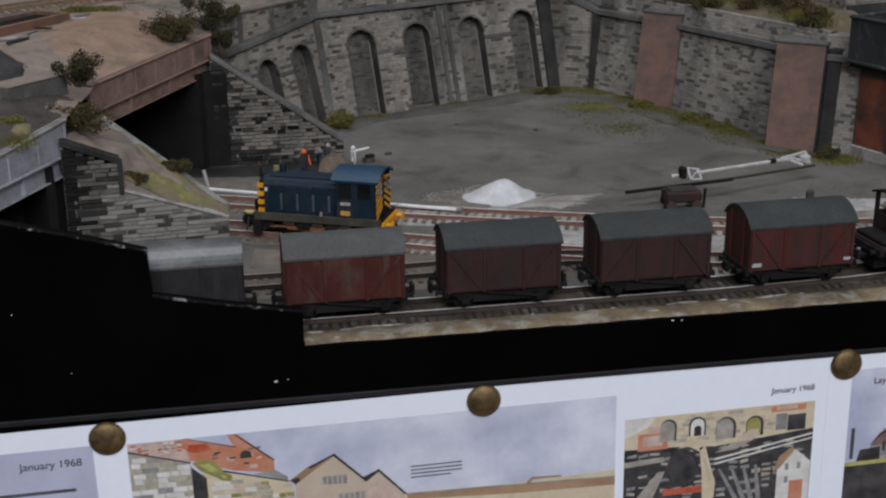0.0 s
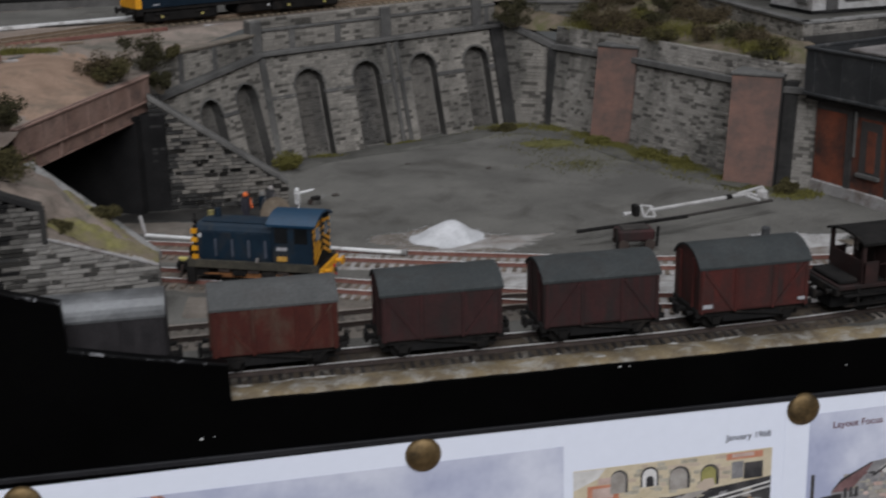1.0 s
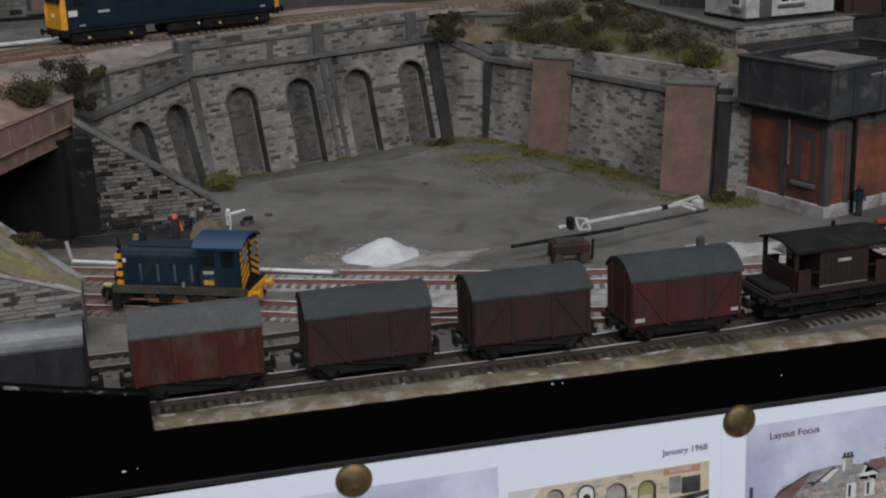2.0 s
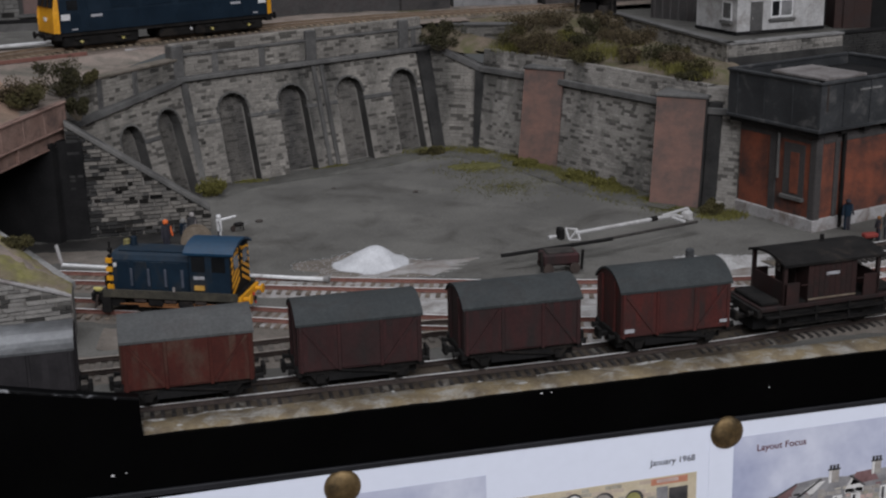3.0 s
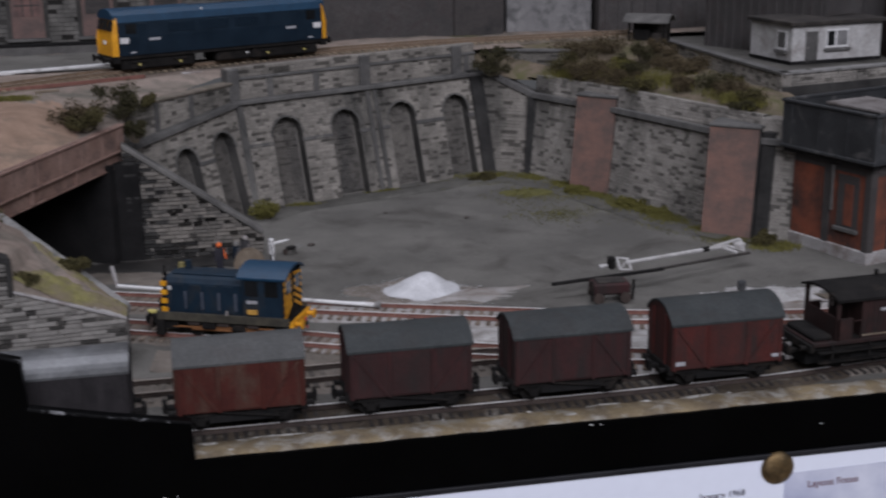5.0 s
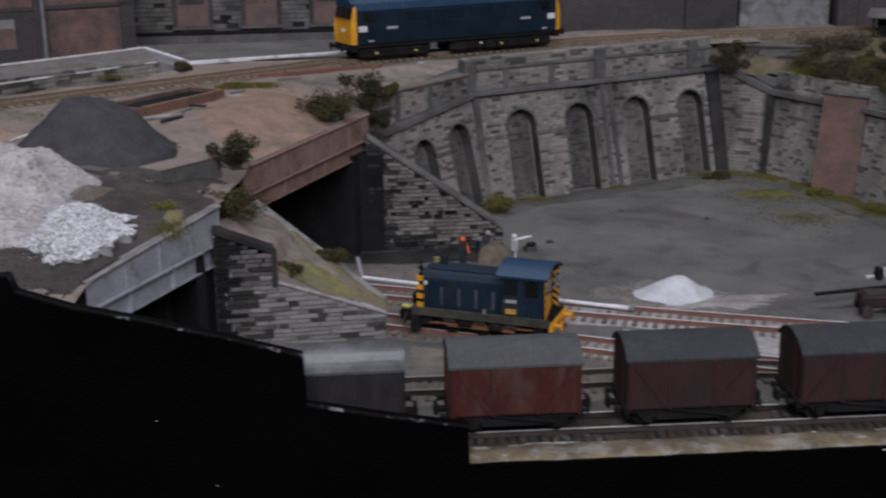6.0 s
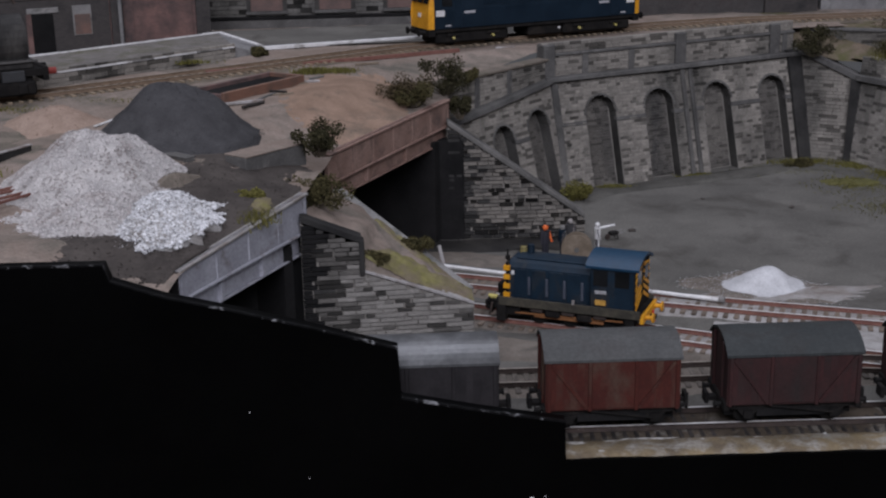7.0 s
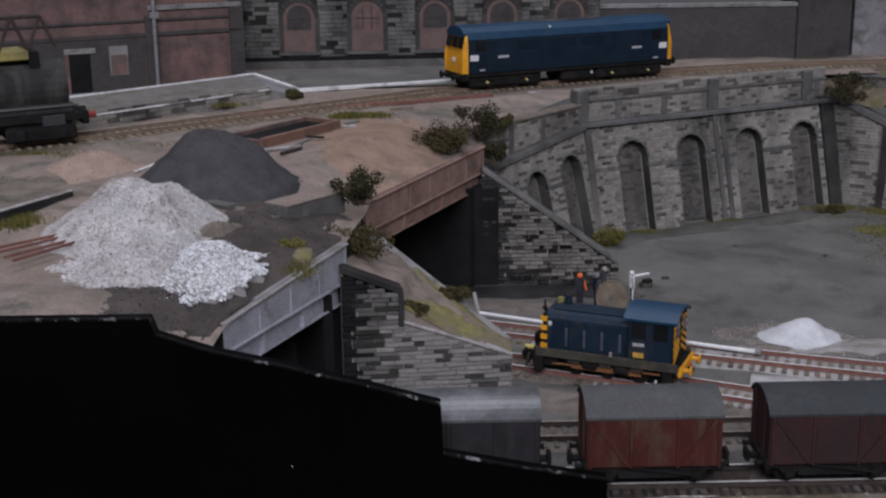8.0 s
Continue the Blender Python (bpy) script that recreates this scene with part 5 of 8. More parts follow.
    part("filler_cap", arod((-1.78, 0.3, 1.9), (-1.78, 0.3, 2.1), 0.13, 0.1), DULLYELLOW, v, "ochre stained filler cap")
    part("inner_frame", abox(-1.95, 1.95, -0.4, 0.4, 0.12, 0.62, 0.02), BLACK, v)
    part("coupling", abox(-2.85, -2.3, -0.2, 0.2, 0.22, 0.5, 0.05), BLACK, v)
    part("front_step", abox(-2.28, -1.98, -0.86, -0.66, 0.06, 0.62, 0.03), BLACK, v)
    part("front_lamp", arod((-2.62, -0.56, 0.72), (-2.34, -0.56, 0.72), 0.07), PALEYELLOW, v, "small pale yellow lamp")
    for nm, b in (("coupling_block", (-2.75, -2.4, -0.62, -0.3, 0.3, 0.62)), ("coupling_block", (-2.6, -2.35, 0.1, 0.5, 0.55, 0.95)), ("air_tank", (-0.75, -0.25, -0.8, -0.6, 0.3, 0.56)), ("air_tank", (0.25, 0.75, -0.8, -0.6, 0.28, 0.56))):
        part(nm, abox(*b, 0.06), BLACK, v)
    part("air_hose", arod((-2.45, -0.3, 0.6), (-2.62, -0.36, 0.12), 0.05, seg=6), RUST, v, "rust-red air hose")
    part("air_hose", arod((-2.45, -0.72, 0.58), (-2.55, -0.74, 0.15), 0.04, seg=6), RUST, v, "rust-red air hose")
    part("valance_tag", abox(0.16, 0.24, -0.9, -0.86, 0.84, 0.98), PLINTH, v, "small white tag")
    for x0 in (-1.0, 0.0, 1.0):
        part("spring", abox(x0 - 0.2, x0 + 0.2, -0.8, -0.72, 0.42, 0.56, 0.03), RUST, v)
    part("data_panel", abox(-1.86, -1.76, -0.66, -0.635, 1.5, 1.62), WHITE, v)
    # cab
    part("cab", abox(0.7, 2.05, -0.8, 0.8, 0.72, 2.08, 0.03), BLUEW, v)
    bm = arc_roof(0.76, 1.62, 2.08, 0.26, 0.07, 0.06)
    bmesh.ops.translate(bm, verts=bm.verts, vec=(1.38, 0, 0))
    part("cab_roof", bm, BLUETOP, v, "bright blue cab roof")
    for yy in (-1, 1):
        for x0, x1 in ((0.8, 1.24), (1.46, 1.9)):
            part("cab_window", abox(x0, x1, yy * 0.8 - 0.015, yy * 0.8 + 0.015, 1.48, 1.95), WINDOW, v)
        part("number_panel", abox(0.85, 1.2, yy * 0.815 - 0.01, yy * 0.815 + 0.01, 1.24, 1.34), VANGREY, v)
        part("maker_plate", abox(0.88, 1.2, yy * 0.85 - 0.03, yy * 0.85 + 0.03, 0.92, 1.06), OCHREP, v, "ochre stained plate")
    part("cab_end", abox(2.04, 2.09, -0.8, 0.8, 0.72, 2.05), BLACK, v)
    for i in range(6):
        for sg in (-1, 1):
            bm = bmesh.new()
            z0 = 0.74 + i * 0.22
            prism(bm, [(2.06, sg * 0.78, z0), (2.06, sg * 0.12, z0 + 0.34 if i < 5 else z0 + 0.1), (2.06, sg * 0.12, z0 + 0.45 if i < 5 else z0 + 0.2), (2.06, sg * 0.78, z0 + 0.11)], (0.045, 0, 0))
            part("warning_stripe", bm, YELLOW, v, "yellow warning stripe")
    for yy in (-0.42, 0.42):
        part("cab_window", abox(2.08, 2.115, yy - 0.22, yy + 0.22, 1.5, 1.92), WINDOW, v)
    for s in (-1, 1):
        part("buffer_beam", abox(s * half - 0.06, s * half + 0.06, -0.84, 0.84, 0.45, 0.72, 0.02), YELLOW if s > 0 else BLACK, v)
        for yy in (-0.56, 0.56):
            bm = arod((s * half, yy, 0.6), (s * (half + 0.26), yy, 0.6), 0.07)
            rod(bm, (s * (half + 0.26), yy, 0.6), (s * (half + 0.31), yy, 0.6), 0.15)
            part("buffer", bm, YELLOW if s > 0 else BLACK, v)
        part("hose", arod((s * (half + 0.08), 0.25, 0.55), (s * (half + 0.12), 0.3, 0.2), 0.04, seg=6), RED, v)
        part("hook", abox(s * half - 0.2 if s < 0 else s * half, s * half if s < 0 else s * half + 0.25, -0.06, 0.06, 0.4, 0.52), BLACK, v)
    return v


sh_loco = shunter(1.3, 8.3, 0.2, -24.5)
sh_loco.scale = (0.9, 0.92, 0.93)


def main_line(x, y, z, rz):
    v = thing("diesel_locomotive", x, y, z, rz, "rail blue main line diesel with yellow cab ends", "locomotive")
    half, w = 5.1, 0.9
    sec = [(-w, 0.75), (w, 0.75), (w + 0.02, 1.5), (w - 0.02, 2.1), (0.78, 2.38), (0.5, 2.56), (0.2, 2.62), (-0.2, 2.62), (-0.5, 2.56), (-0.78, 2.38), (-w + 0.02, 2.1), (-w - 0.02, 1.5)]
    bm = bmesh.new()
    prism(bm, [(-half + 0.24, b, c) for b, c in sec], (2 * half - 0.48, 0, 0))
    part("body", bm, BLUE, v)
    bm = bmesh.new()
    top = [(b * 1.012, c + 0.012) for b, c in sec if c > 2.05]
    prism(bm, [(-half + 0.26, b, c) for b, c in top] + [(-half + 0.26, b * 0.97, c - 0.03) for b, c in top[::-1]], (2 * half - 0.52, 0, 0))
    part("roof", bm, BLUETOP, v, "roof in lighter blue, its highlight put into the colour")
    for s in (-1, 1):
        bm = bmesh.new()
        nose = [(s * (half - 0.24), b, c) for b, c in sec]
        a = [bm.verts.new(p) for p in nose]
        b2 = [bm.verts.new((s * (half - (0.0 if c < 1.6 else (c - 1.6) * 0.22)), b * 0.93, min(c, 2.5))) for _, b, c in nose]
        n = len(a)
        for i in range(n):
            bm.faces.new((a[i], a[(i + 1) % n], b2[(i + 1) % n], b2[i]))
        bm.faces.new(b2)
        bm.faces.new(a)
        bmesh.ops.recalc_face_normals(bm, faces=bm.faces[:])
        part("cab_end", bm, YELLOW, v, "warning yellow cab front")
        dome = [(b * 1.02, c + 0.016) for b, c in sec if c > 2.2]
        bm = bmesh.new()
        prism(bm, [(s * (half - 0.25), b, c) for b, c in dome] + [(s * (half - 0.25), b, 2.24) for b, c in (dome[-1], dome[0])], (s * 0.17, 0, 0))
        part("cab_roof", bm, BLUETOP, v)
        for yy in (-0.55, 0.0, 0.55):
            bm = bmesh.new()
            prism(bm, [(s * (half + 0.012 - 0.05), yy - 0.22, 1.78), (s * (half + 0.012 - 0.05), yy + 0.22, 1.78), (s * (half - 0.12), yy + 0.22, 2.2), (s * (half - 0.12), yy - 0.22, 2.2)], (s * 0.02, 0, 0))
            part("cab_window", bm, WINDOW, v)
        for yy in (-1, 1):
            part("side_window", abox(min(s * 4.05, s * 4.5), max(s * 4.05, s * 4.5), yy * 0.91 - 0.02, yy * 0.91 + 0.02, 1.65, 2.05), WINDOW, v)
            part("cab_door", abox(min(s * 3.6, s * 3.95), max(s * 3.6, s * 3.95), yy * 0.91 - 0.015, yy * 0.91 + 0.015, 0.8, 2.05, 0.01), BLUE, v)
            part("emblem", abox(min(s * 4.4, s * 4.78), max(s * 4.4, s * 4.78), yy * 0.925 - 0.012, yy * 0.925 + 0.012, 1.26, 1.5), WHITE, v)
            part("data_panel", abox(min(s * 4.1, s * 4.35), max(s * 4.1, s * 4.35), yy * 0.92 - 0.012, yy * 0.92 + 0.012, 0.84, 0.9), VANGREY, v)
            part("number_panel", abox(min(s * 3.0, s * 3.5), max(s * 3.0, s * 3.5), yy * 0.925 - 0.012, yy * 0.925 + 0.012, 1.32, 1.42), VANGREY, v)
            part("buffer", rod(arod((s * half, yy * 0.56, 0.62), (s * (half + 0.28), yy * 0.56, 0.62), 0.07), (s * (half + 0.28), yy * 0.56, 0.62), (s * (half + 0.33), yy * 0.56, 0.62), 0.15), BLACK, v)
        part("buffer_beam", abox(s * half - 0.3 if s > 0 else s * half, s * half if s > 0 else s * half + 0.3, -0.88, 0.88, 0.45, 0.76, 0.02), BLACK, v)
        part("lamp", abox(min(s * (half - 0.02), s * (half + 0.02)), max(s * (half - 0.02), s * (half + 0.02)), -0.12, 0.12, 1.2, 1.36), WHITE, v)
        # bogie
        cx = s * 3.02
        bg = part("bogie", abox(cx - 1.68, cx + 1.68, -0.74, 0.74, 0.12, 0.7, 0.08), BLACK, v)
        for xx in (cx - 0.92, cx + 0.92):
            for yy, r in ((-0.45, 0), (0.45, 180)):
                ob = new("wheel", WHEEL)
                ob.parent = bg
                ob.matrix_basis = at(xx, yy, 0.3, r)
            for yy in (-1, 1):
                part("axle_box", arod((xx, yy * 0.72, 0.34), (xx, yy * 0.84, 0.34), 0.055), PALEYELLOW, bg, "yellow axle box cover")
                part("spring", abox(xx - 0.3, xx + 0.3, yy * 0.76 - 0.05, yy * 0.76 + 0.05, 0.42, 0.52), BLACK, bg)
    part("fuel_tank", abox(-0.35, 1.3, -0.72, 0.72, 0.14, 0.75, 0.08), BLACK, v)
    part("filler", arod((1.1, -0.7, 0.42), (1.1, -0.78, 0.42), 0.05), WHITE, v)
    part("underframe", abox(-half + 0.3, half - 0.3, -0.84, 0.84, 0.6, 0.76), BLACK, v)
    for yy in (-1, 1):
        for x0, x1 in ((-2.6, -1.4), (-1.2, 0.2), (0.5, 1.6)):
            g = part("grille", abox(x0, x1, yy * 0.91 - 0.015, yy * 0.91 + 0.015, 1.6, 2.02, 0.01), BLUE, v)
            for k in range(5):
                part("slat", abox(x0 + 0.04, x1 - 0.04, yy * 0.925 - 0.012, yy * 0.925 + 0.012, 1.65 + k * 0.075, 1.685 + k * 0.075), BLUE, g)
        part("roof_light", abox(-1.0, -0.94, yy * 0.72 - 0.05, yy * 0.72 + 0.05, 2.42, 2.5), WHITE, v)
    part("roof_panel", abox(-1.4, 1.8, -0.3, 0.3, 2.6, 2.65, 0.02), TANKM, v, "grey roof grille panel")
    return v


main_loco = main_line(1.95, 28.4, 5.45, 23.8)
main_loco.scale = (0.965, 0.965, 0.97)


def tank_wagon(x, y, z, rz):
    v = thing("crane_wagon", x, y, z, rz, "dark grey tank-bodied rail wagon with a yellow walkway and lattice frame", "rail wagon")
    part("tank", arod((-3.2, 0, 1.35), (3.2, 0, 1.35), 0.72, seg=24), TANKD, v)
    part("apron", abox(-3.3, 3.3, -0.72, 0.72, 0.72, 0.98, 0.03), TANKD, v)
    part("frame_plate", abox(-3.6, 3.6, -0.78, 0.78, 0.52, 0.72, 0.02), BLACK, v)
    part("edge_strip", abox(-3.4, 3.4, -0.8, -0.76, 0.9, 0.95), COPING, v)
    for cx in (-2.3, 2.3):
        bg = part("bogie", abox(cx - 0.95, cx + 0.95, -0.68, 0.68, 0.24, 0.54, 0.04), BLACK, v)
        for xx in (cx - 0.6, cx + 0.6):
            for yy, r in ((-0.45, 0), (0.45, 180)):
                ob = new("wheel", WHEEL)
                ob.parent = bg
                ob.matrix_basis = at(xx, yy, 0.3, r)
        for yy in (-1, 1):
            part("side_frame", abox(cx - 1.0, cx + 1.0, yy * 0.8 - 0.05, yy * 0.8 + 0.05, 0.06, 0.42, 0.05), BLACK, bg)
            for xx in (cx - 0.6, cx + 0.6):
                part("axle_box", abox(xx - 0.14, xx + 0.14, yy * 0.86 - 0.05, yy * 0.86 + 0.05, 0.1, 0.36, 0.03), BLACK, bg)
        part("tool_box", abox(cx + 0.05, cx + 0.7, -0.86, -0.7, 0.42, 0.7, 0.02), TANKM, v)
    part("walkway", abox(-3.0, 2.2, -0.6, 0.6, 2.12, 2.36, 0.03), DULLYELLOW, v, "chalky yellow walkway")
    for k in range(7):
        xx = -2.6 + k * 0.8
        part("lattice_bar", arod((xx, -0.5, 2.36), (xx + 0.4, -0.5, 3.2), 0.05, seg=6), RUST, v)
        part("lattice_bar", arod((xx + 0.8, -0.5, 2.36), (xx + 0.4, -0.5, 3.2), 0.05, seg=6), RUST, v)
    part("lattice_chord", arod((-2.3, -0.5, 3.2), (2.6, -0.5, 3.2), 0.06, seg=6), RUST, v)
    part("bracket", abox(2.2, 2.5, -0.5, 0.5, 1.9, 2.3), BLACK, v)
    for s in (-1, 1):
        part("headstock", abox(s * 3.6 - 0.08, s * 3.6 + 0.08, -0.8, 0.8, 0.4, 0.74), BLACK, v)
        for yy in (-0.56, 0.56):
            part("buffer", arod((s * 3.6, yy, 0.6), (s * 3.95, yy, 0.6), 0.09), DULLRED if yy < 0 else BLACK, v)
    return v


rail_tank = tank_wagon(-18.7, 15.15, 5.55, 29.0)
rail_tank.scale = (1.12, 1.12, 1.25)


# ---- water tower ----
def water_tower(x, y, rz):
    t = thing("water_tower", x, y, 0, rz, "square orange brick water tower carrying a slate grey iron tank", "water tower")
    L, D = 5.4, 3.6  # faces: along +x (front), along +y (side)
    part("brick_body", abox(0, L, 0, D, 0.35, 3.35), BRICKT, t)
    part("plinth", abox(-0.08, L + 0.08, -0.08, D + 0.08, -0.2, 0.4, 0.04), PLINTH, t)
    for px, py in ((-0.06, -0.06), (L - 0.3, -0.06), (-0.06, 1.8)):
        part("corner_post", abox(px, px + 0.32, py, py + 0.32, -0.1, 3.45, 0.03), BRICKD, t, "soot-black brick pier")
    part("front_pier", abox(0.86, 1.08, -0.06, 0.02, 0.3, 3.4, 0.02), BRICKD, t, "soot-black brick pier")
    part("head_band", abox(0.3, L - 0.3, -0.025, 0.0, 3.0, 3.34), BRICKD, t, "sooty brick band under the tank")
    part("head_band", abox(-0.025, 0.0, 0.3, D - 0.02, 3.0, 3.34), BRICKD, t, "sooty brick band under the tank")
    # side face window and front door
    part("window_recess", abox(-0.03, 0.02, 0.5, 1.45, 1.05, 2.9), BRICKD, t)
    part("window_infill", abox(-0.045, 0.0, 0.74, 1.12, 1.15, 2.6), BRICKT, t, "orange brick infill of the window")
    part("window_sill", abox(-0.14, 0.02, 0.45, 1.5, 0.92, 1.06, 0.02), COPING, t)
    part("dark_doorway", abox(3.95, 4.8, -0.03, 0.02, 0.2, 3.2), NEARBLACK, t)
    part("drain_pipe", arod((1.2, -0.12, 0.0), (1.2, -0.12, 3.3), 0.07), BLACK, t)
    part("drain_pipe", arod((-0.13, 1.62, 1.6), (-0.13, 1.62, 3.2), 0.05), COPINGM, t, "pale grey pipe")
    for k in range(6):
        part("bearer", abox(-0.3 + k * (L + 0.2) / 5, 0.0 + k * (L + 0.2) / 5, -0.3, D + 0.3, 3.32, 3.5, 0.02), BLACK, t)
    part("tank_floor", abox(-0.4, L + 0.4, -0.4, D + 0.4, 3.48, 3.6, 0.02), TANKM, t)
    for nm, b in (("tank_side", (-0.35, L + 0.35, -0.35, -0.25, 3.6, 5.15)), ("tank_side", (-0.35, L + 0.35, D + 0.25, D + 0.35, 3.6, 5.15)),
                  ("tank_side", (-0.35, -0.25, -0.25, D + 0.25, 3.6, 5.15)), ("tank_side", (L + 0.25, L + 0.35, -0.25, D + 0.25, 3.6, 5.15))):
        part(nm, abox(*b), TANKM, t)
    for k in range(4):
        xx = 0.75 + k * 1.3
        part("tank_seam", abox(xx - 0.03, xx + 0.03, -0.38, -0.34, 3.62, 5.1), TANKM, t)
    for k in range(3):
        yy = 0.9 + k * 1.3
        part("tank_seam", abox(-0.38, -0.34, yy - 0.03, yy + 0.03, 3.62, 5.1), TANKM, t)
    part("tank_rim", abox(-0.4, L + 0.4, -0.42, -0.22, 5.1, 5.2, 0.02), TANKM, t)
    part("tank_rim", abox(-0.42, -0.22, -0.4, D + 0.4, 5.1, 5.2, 0.02), TANKM, t)
    part("tank_rim", abox(L + 0.22, L + 0.42, -0.4, D + 0.4, 5.1, 5.2, 0.02), TANKM, t)
    part("tank_rim", abox(-0.4, L + 0.4, D + 0.22, D + 0.42, 5.1, 5.2, 0.02), TANKM, t)
    part("water_cover", abox(-0.24, L + 0.24, -0.24, D + 0.24, 4.7, 4.78), NEARBLACK, t)
    part("lid", abox(-0.1, 1.9, -0.28, 2.2, 5.2, 5.3, 0.02), LIDG, t, "pale warped sheet lying across the tank")
    part("rust_streak", abox(-0.07, 0.0, -0.37, -0.345, 4.2, 5.12), RUST, t)
    part("gauge", abox(1.5, 2.6, -0.37, -0.345, 4.75, 4.82), COPINGL, t)
    return t


water_tower(22.75, 10.75, 18)

# ---- upper terrace behind the yard wall ----
BANK = []
for j in range(31):
    v = j / 30
    row = []
    for i in range(41):
        u = i / 40
        y = 29.5 - 15.5 * u
        xw = along([(14.6, 22.0), (15.7, 21.0), (23.3, 18.3), (28.1, 16.0), (30, 15.5)], y)
        x = xw + (24.5 - xw) * v
        row.append((x, y, 4.1 + 0.6 * smooth_step(0, 0.5, v) * (1 - 0.75 * smooth_step(0.62, 0.95, v)) * smooth_step(15.5, 20, y) + 0.06 * smooth_step(20, 28, y) + 0.12 * rough(x, y, 0.9)))
    BANK.append(row)
BACKG = []
for j in range(21):
    row = []
    for x in np.linspace(13.6, 23.98, 30):
        y0 = 29.95 - 0.58 * (x - 13.45) if x < 16.2 else 28.35
        y = y0 + (41.0 - y0) * (j / 20) ** 1.4
        row.append((x, y, 4.05 + 1.2 * smooth_step(28.8, 30.6, y + 0.12 * (x - 15)) + 0.06 * smooth_step(31, 33, y) - 0.75 * smooth_step(22.6, 23.9, x) * smooth_step(37, 33, y) + 0.06 * rough(x, y, 0.9)))
    BACKG.append(row)
tagged(sheet("yard_back", BACKG, BANKM), "trodden earth behind the scrub bank", "ground", kind="structure")
tagged(sheet("bank", BANK, BANKM), "rough earth bank above the yard wall", "bank", kind="structure")
w = thing("wall_terrace", 0, 0, 0, 0, "low grey stone walls with dark copings below the hut", "retaining wall", kind="structure")
for i, (p, q, z1, cz) in enumerate((((24.0, 33.5), (24.3, 20.9), 4.98, 0.1), ((24.3, 20.9), (30.3, 22.3), 5.0, 0.08), ((30.3, 22.3), (41.0, 24.6), 5.0, 0.08))):
    n, _ = direction(p, q)
    part("wall_body", beam(bmesh.new(), p, q, 3.6, z1, 0.4), MORTAR, w)
    # Last stretch and its coping are near-black: shadow beyond the hut put into colour.
    walling("walling", courses(n, 3.8, z1, lambda u, z: True, 0.13, (0.25, 0.35, 0.45), random.Random(90 + i)), p, q, STONEY if i < 2 else STONED, w, 0.04, 90 + i)
    if i == 1:
        part("base_course", beam(bmesh.new(), p, q, 3.6, 4.5, 0.4, 0.09, bevel=0.02), STONED, w, "dark base course")
    part("coping", beam(bmesh.new(), p, q, z1, z1 + cz, 0.5, 0.1), (COPING, COPINGL, NEARBLACK)[i], w)
# The darker ash on the terrace also stands for that shadow.
TERR = [[(xa + (44 - xa) * k / 29, ya + (yb - ya) * k / 29, 5.06 + 0.03 * rough(xa + k * 0.6, ya, 1.0)) for k in range(30)] for xa, ya, yb in ((24.35, 21.0, 25.3), (24.3, 23.5, 27.0), (24.2, 27.0, 30.0), (24.1, 33.5, 35.0), (24.0, 44.0, 44.0))]
tagged(sheet("terrace_top", TERR, ASHDARK), "ash terrace round the hut, darkened for shade", "ground", kind="structure")


def hut(x, y, z, rz):
    h = thing("lineside_hut", x, y, z, rz, "small white rendered hut with a dark flat roof", "hut")
    L, D = 4.15, 2.9
    part("wall", abox(0, L, 0, D, 0, 1.42), HUTW, h)
    part("skirting", abox(-0.03, L + 0.03, -0.03, D + 0.03, 0, 0.12), NEARBLACK, h)
    part("roof", abox(-0.15, L + 0.15, -0.2, D + 0.15, 1.42, 1.56, 0.02), BROWNIRON, h)
    d = part("door", abox(0.62, 1.18, -0.03, 0.02, 0.05, 1.18), COPING, h, "dark grey door")
    part("door_handle", abox(0.68, 0.72, -0.05, -0.03, 0.55, 0.62), PLINTH, d)
    for nm, b in (("window", (1.55, 2.6, -0.03, 0.0, 0.55, 1.22)),):
        wd = part(nm, abox(*b), WHITE, h, "white-framed window")
        part("pane", abox(1.62, 1.95, -0.04, -0.028, 0.62, 1.16), WINDOW, wd)
        part("pane", abox(2.05, 2.54, -0.04, -0.028, 0.62, 1.16), CEMENT, wd)
        part("window_sill", abox(1.48, 2.7, -0.12, 0.0, 0.42, 0.52, 0.015), COPING, wd)
    wd = part("window", abox(-0.03, 0.0, 0.35, 1.0, 0.5, 1.2), WHITE, h)
    part("pane", abox(-0.04, -0.028, 0.42, 0.93, 0.58, 1.14), COPING, wd)
    part("window_sill", abox(-0.12, 0.0, 0.3, 1.06, 0.38, 0.48), COPING, wd)
    return h


cabin = hut(25.65, 22.95, 5.08, 9)
cabin.scale = (1.09, 1.05, 1.15)

sh = thing("open_shelter", 22.6, 31.8, 5.2, -34, "small open timber shelter with a curved sheet roof and dark stores", "shelter")
for px, py in ((-0.85, -0.5), (0.85, -0.5), (-0.85, 0.5), (0.85, 0.5)):
    part("post", abox(px - 0.05, px + 0.05, py - 0.05, py + 0.05, 0, 1.0), BLACK, sh)
part("roof", arc_roof(1.05, 1.5, 0.98, 0.34, 0.05, 0.06), COPINGM, sh, "weathered curved sheet roof")
part("back_panel", abox(-0.9, 0.9, 0.5, 0.56, 0.0, 0.98), SLEEPERD, sh)
part("crate", abox(-0.75, 0.1, -0.3, 0.4, 0, 0.6, 0.06), BLACK, sh)
part("bale", abox(0.2, 0.8, -0.35, 0.3, 0, 0.42, 0.05), SLEEPERD, sh)


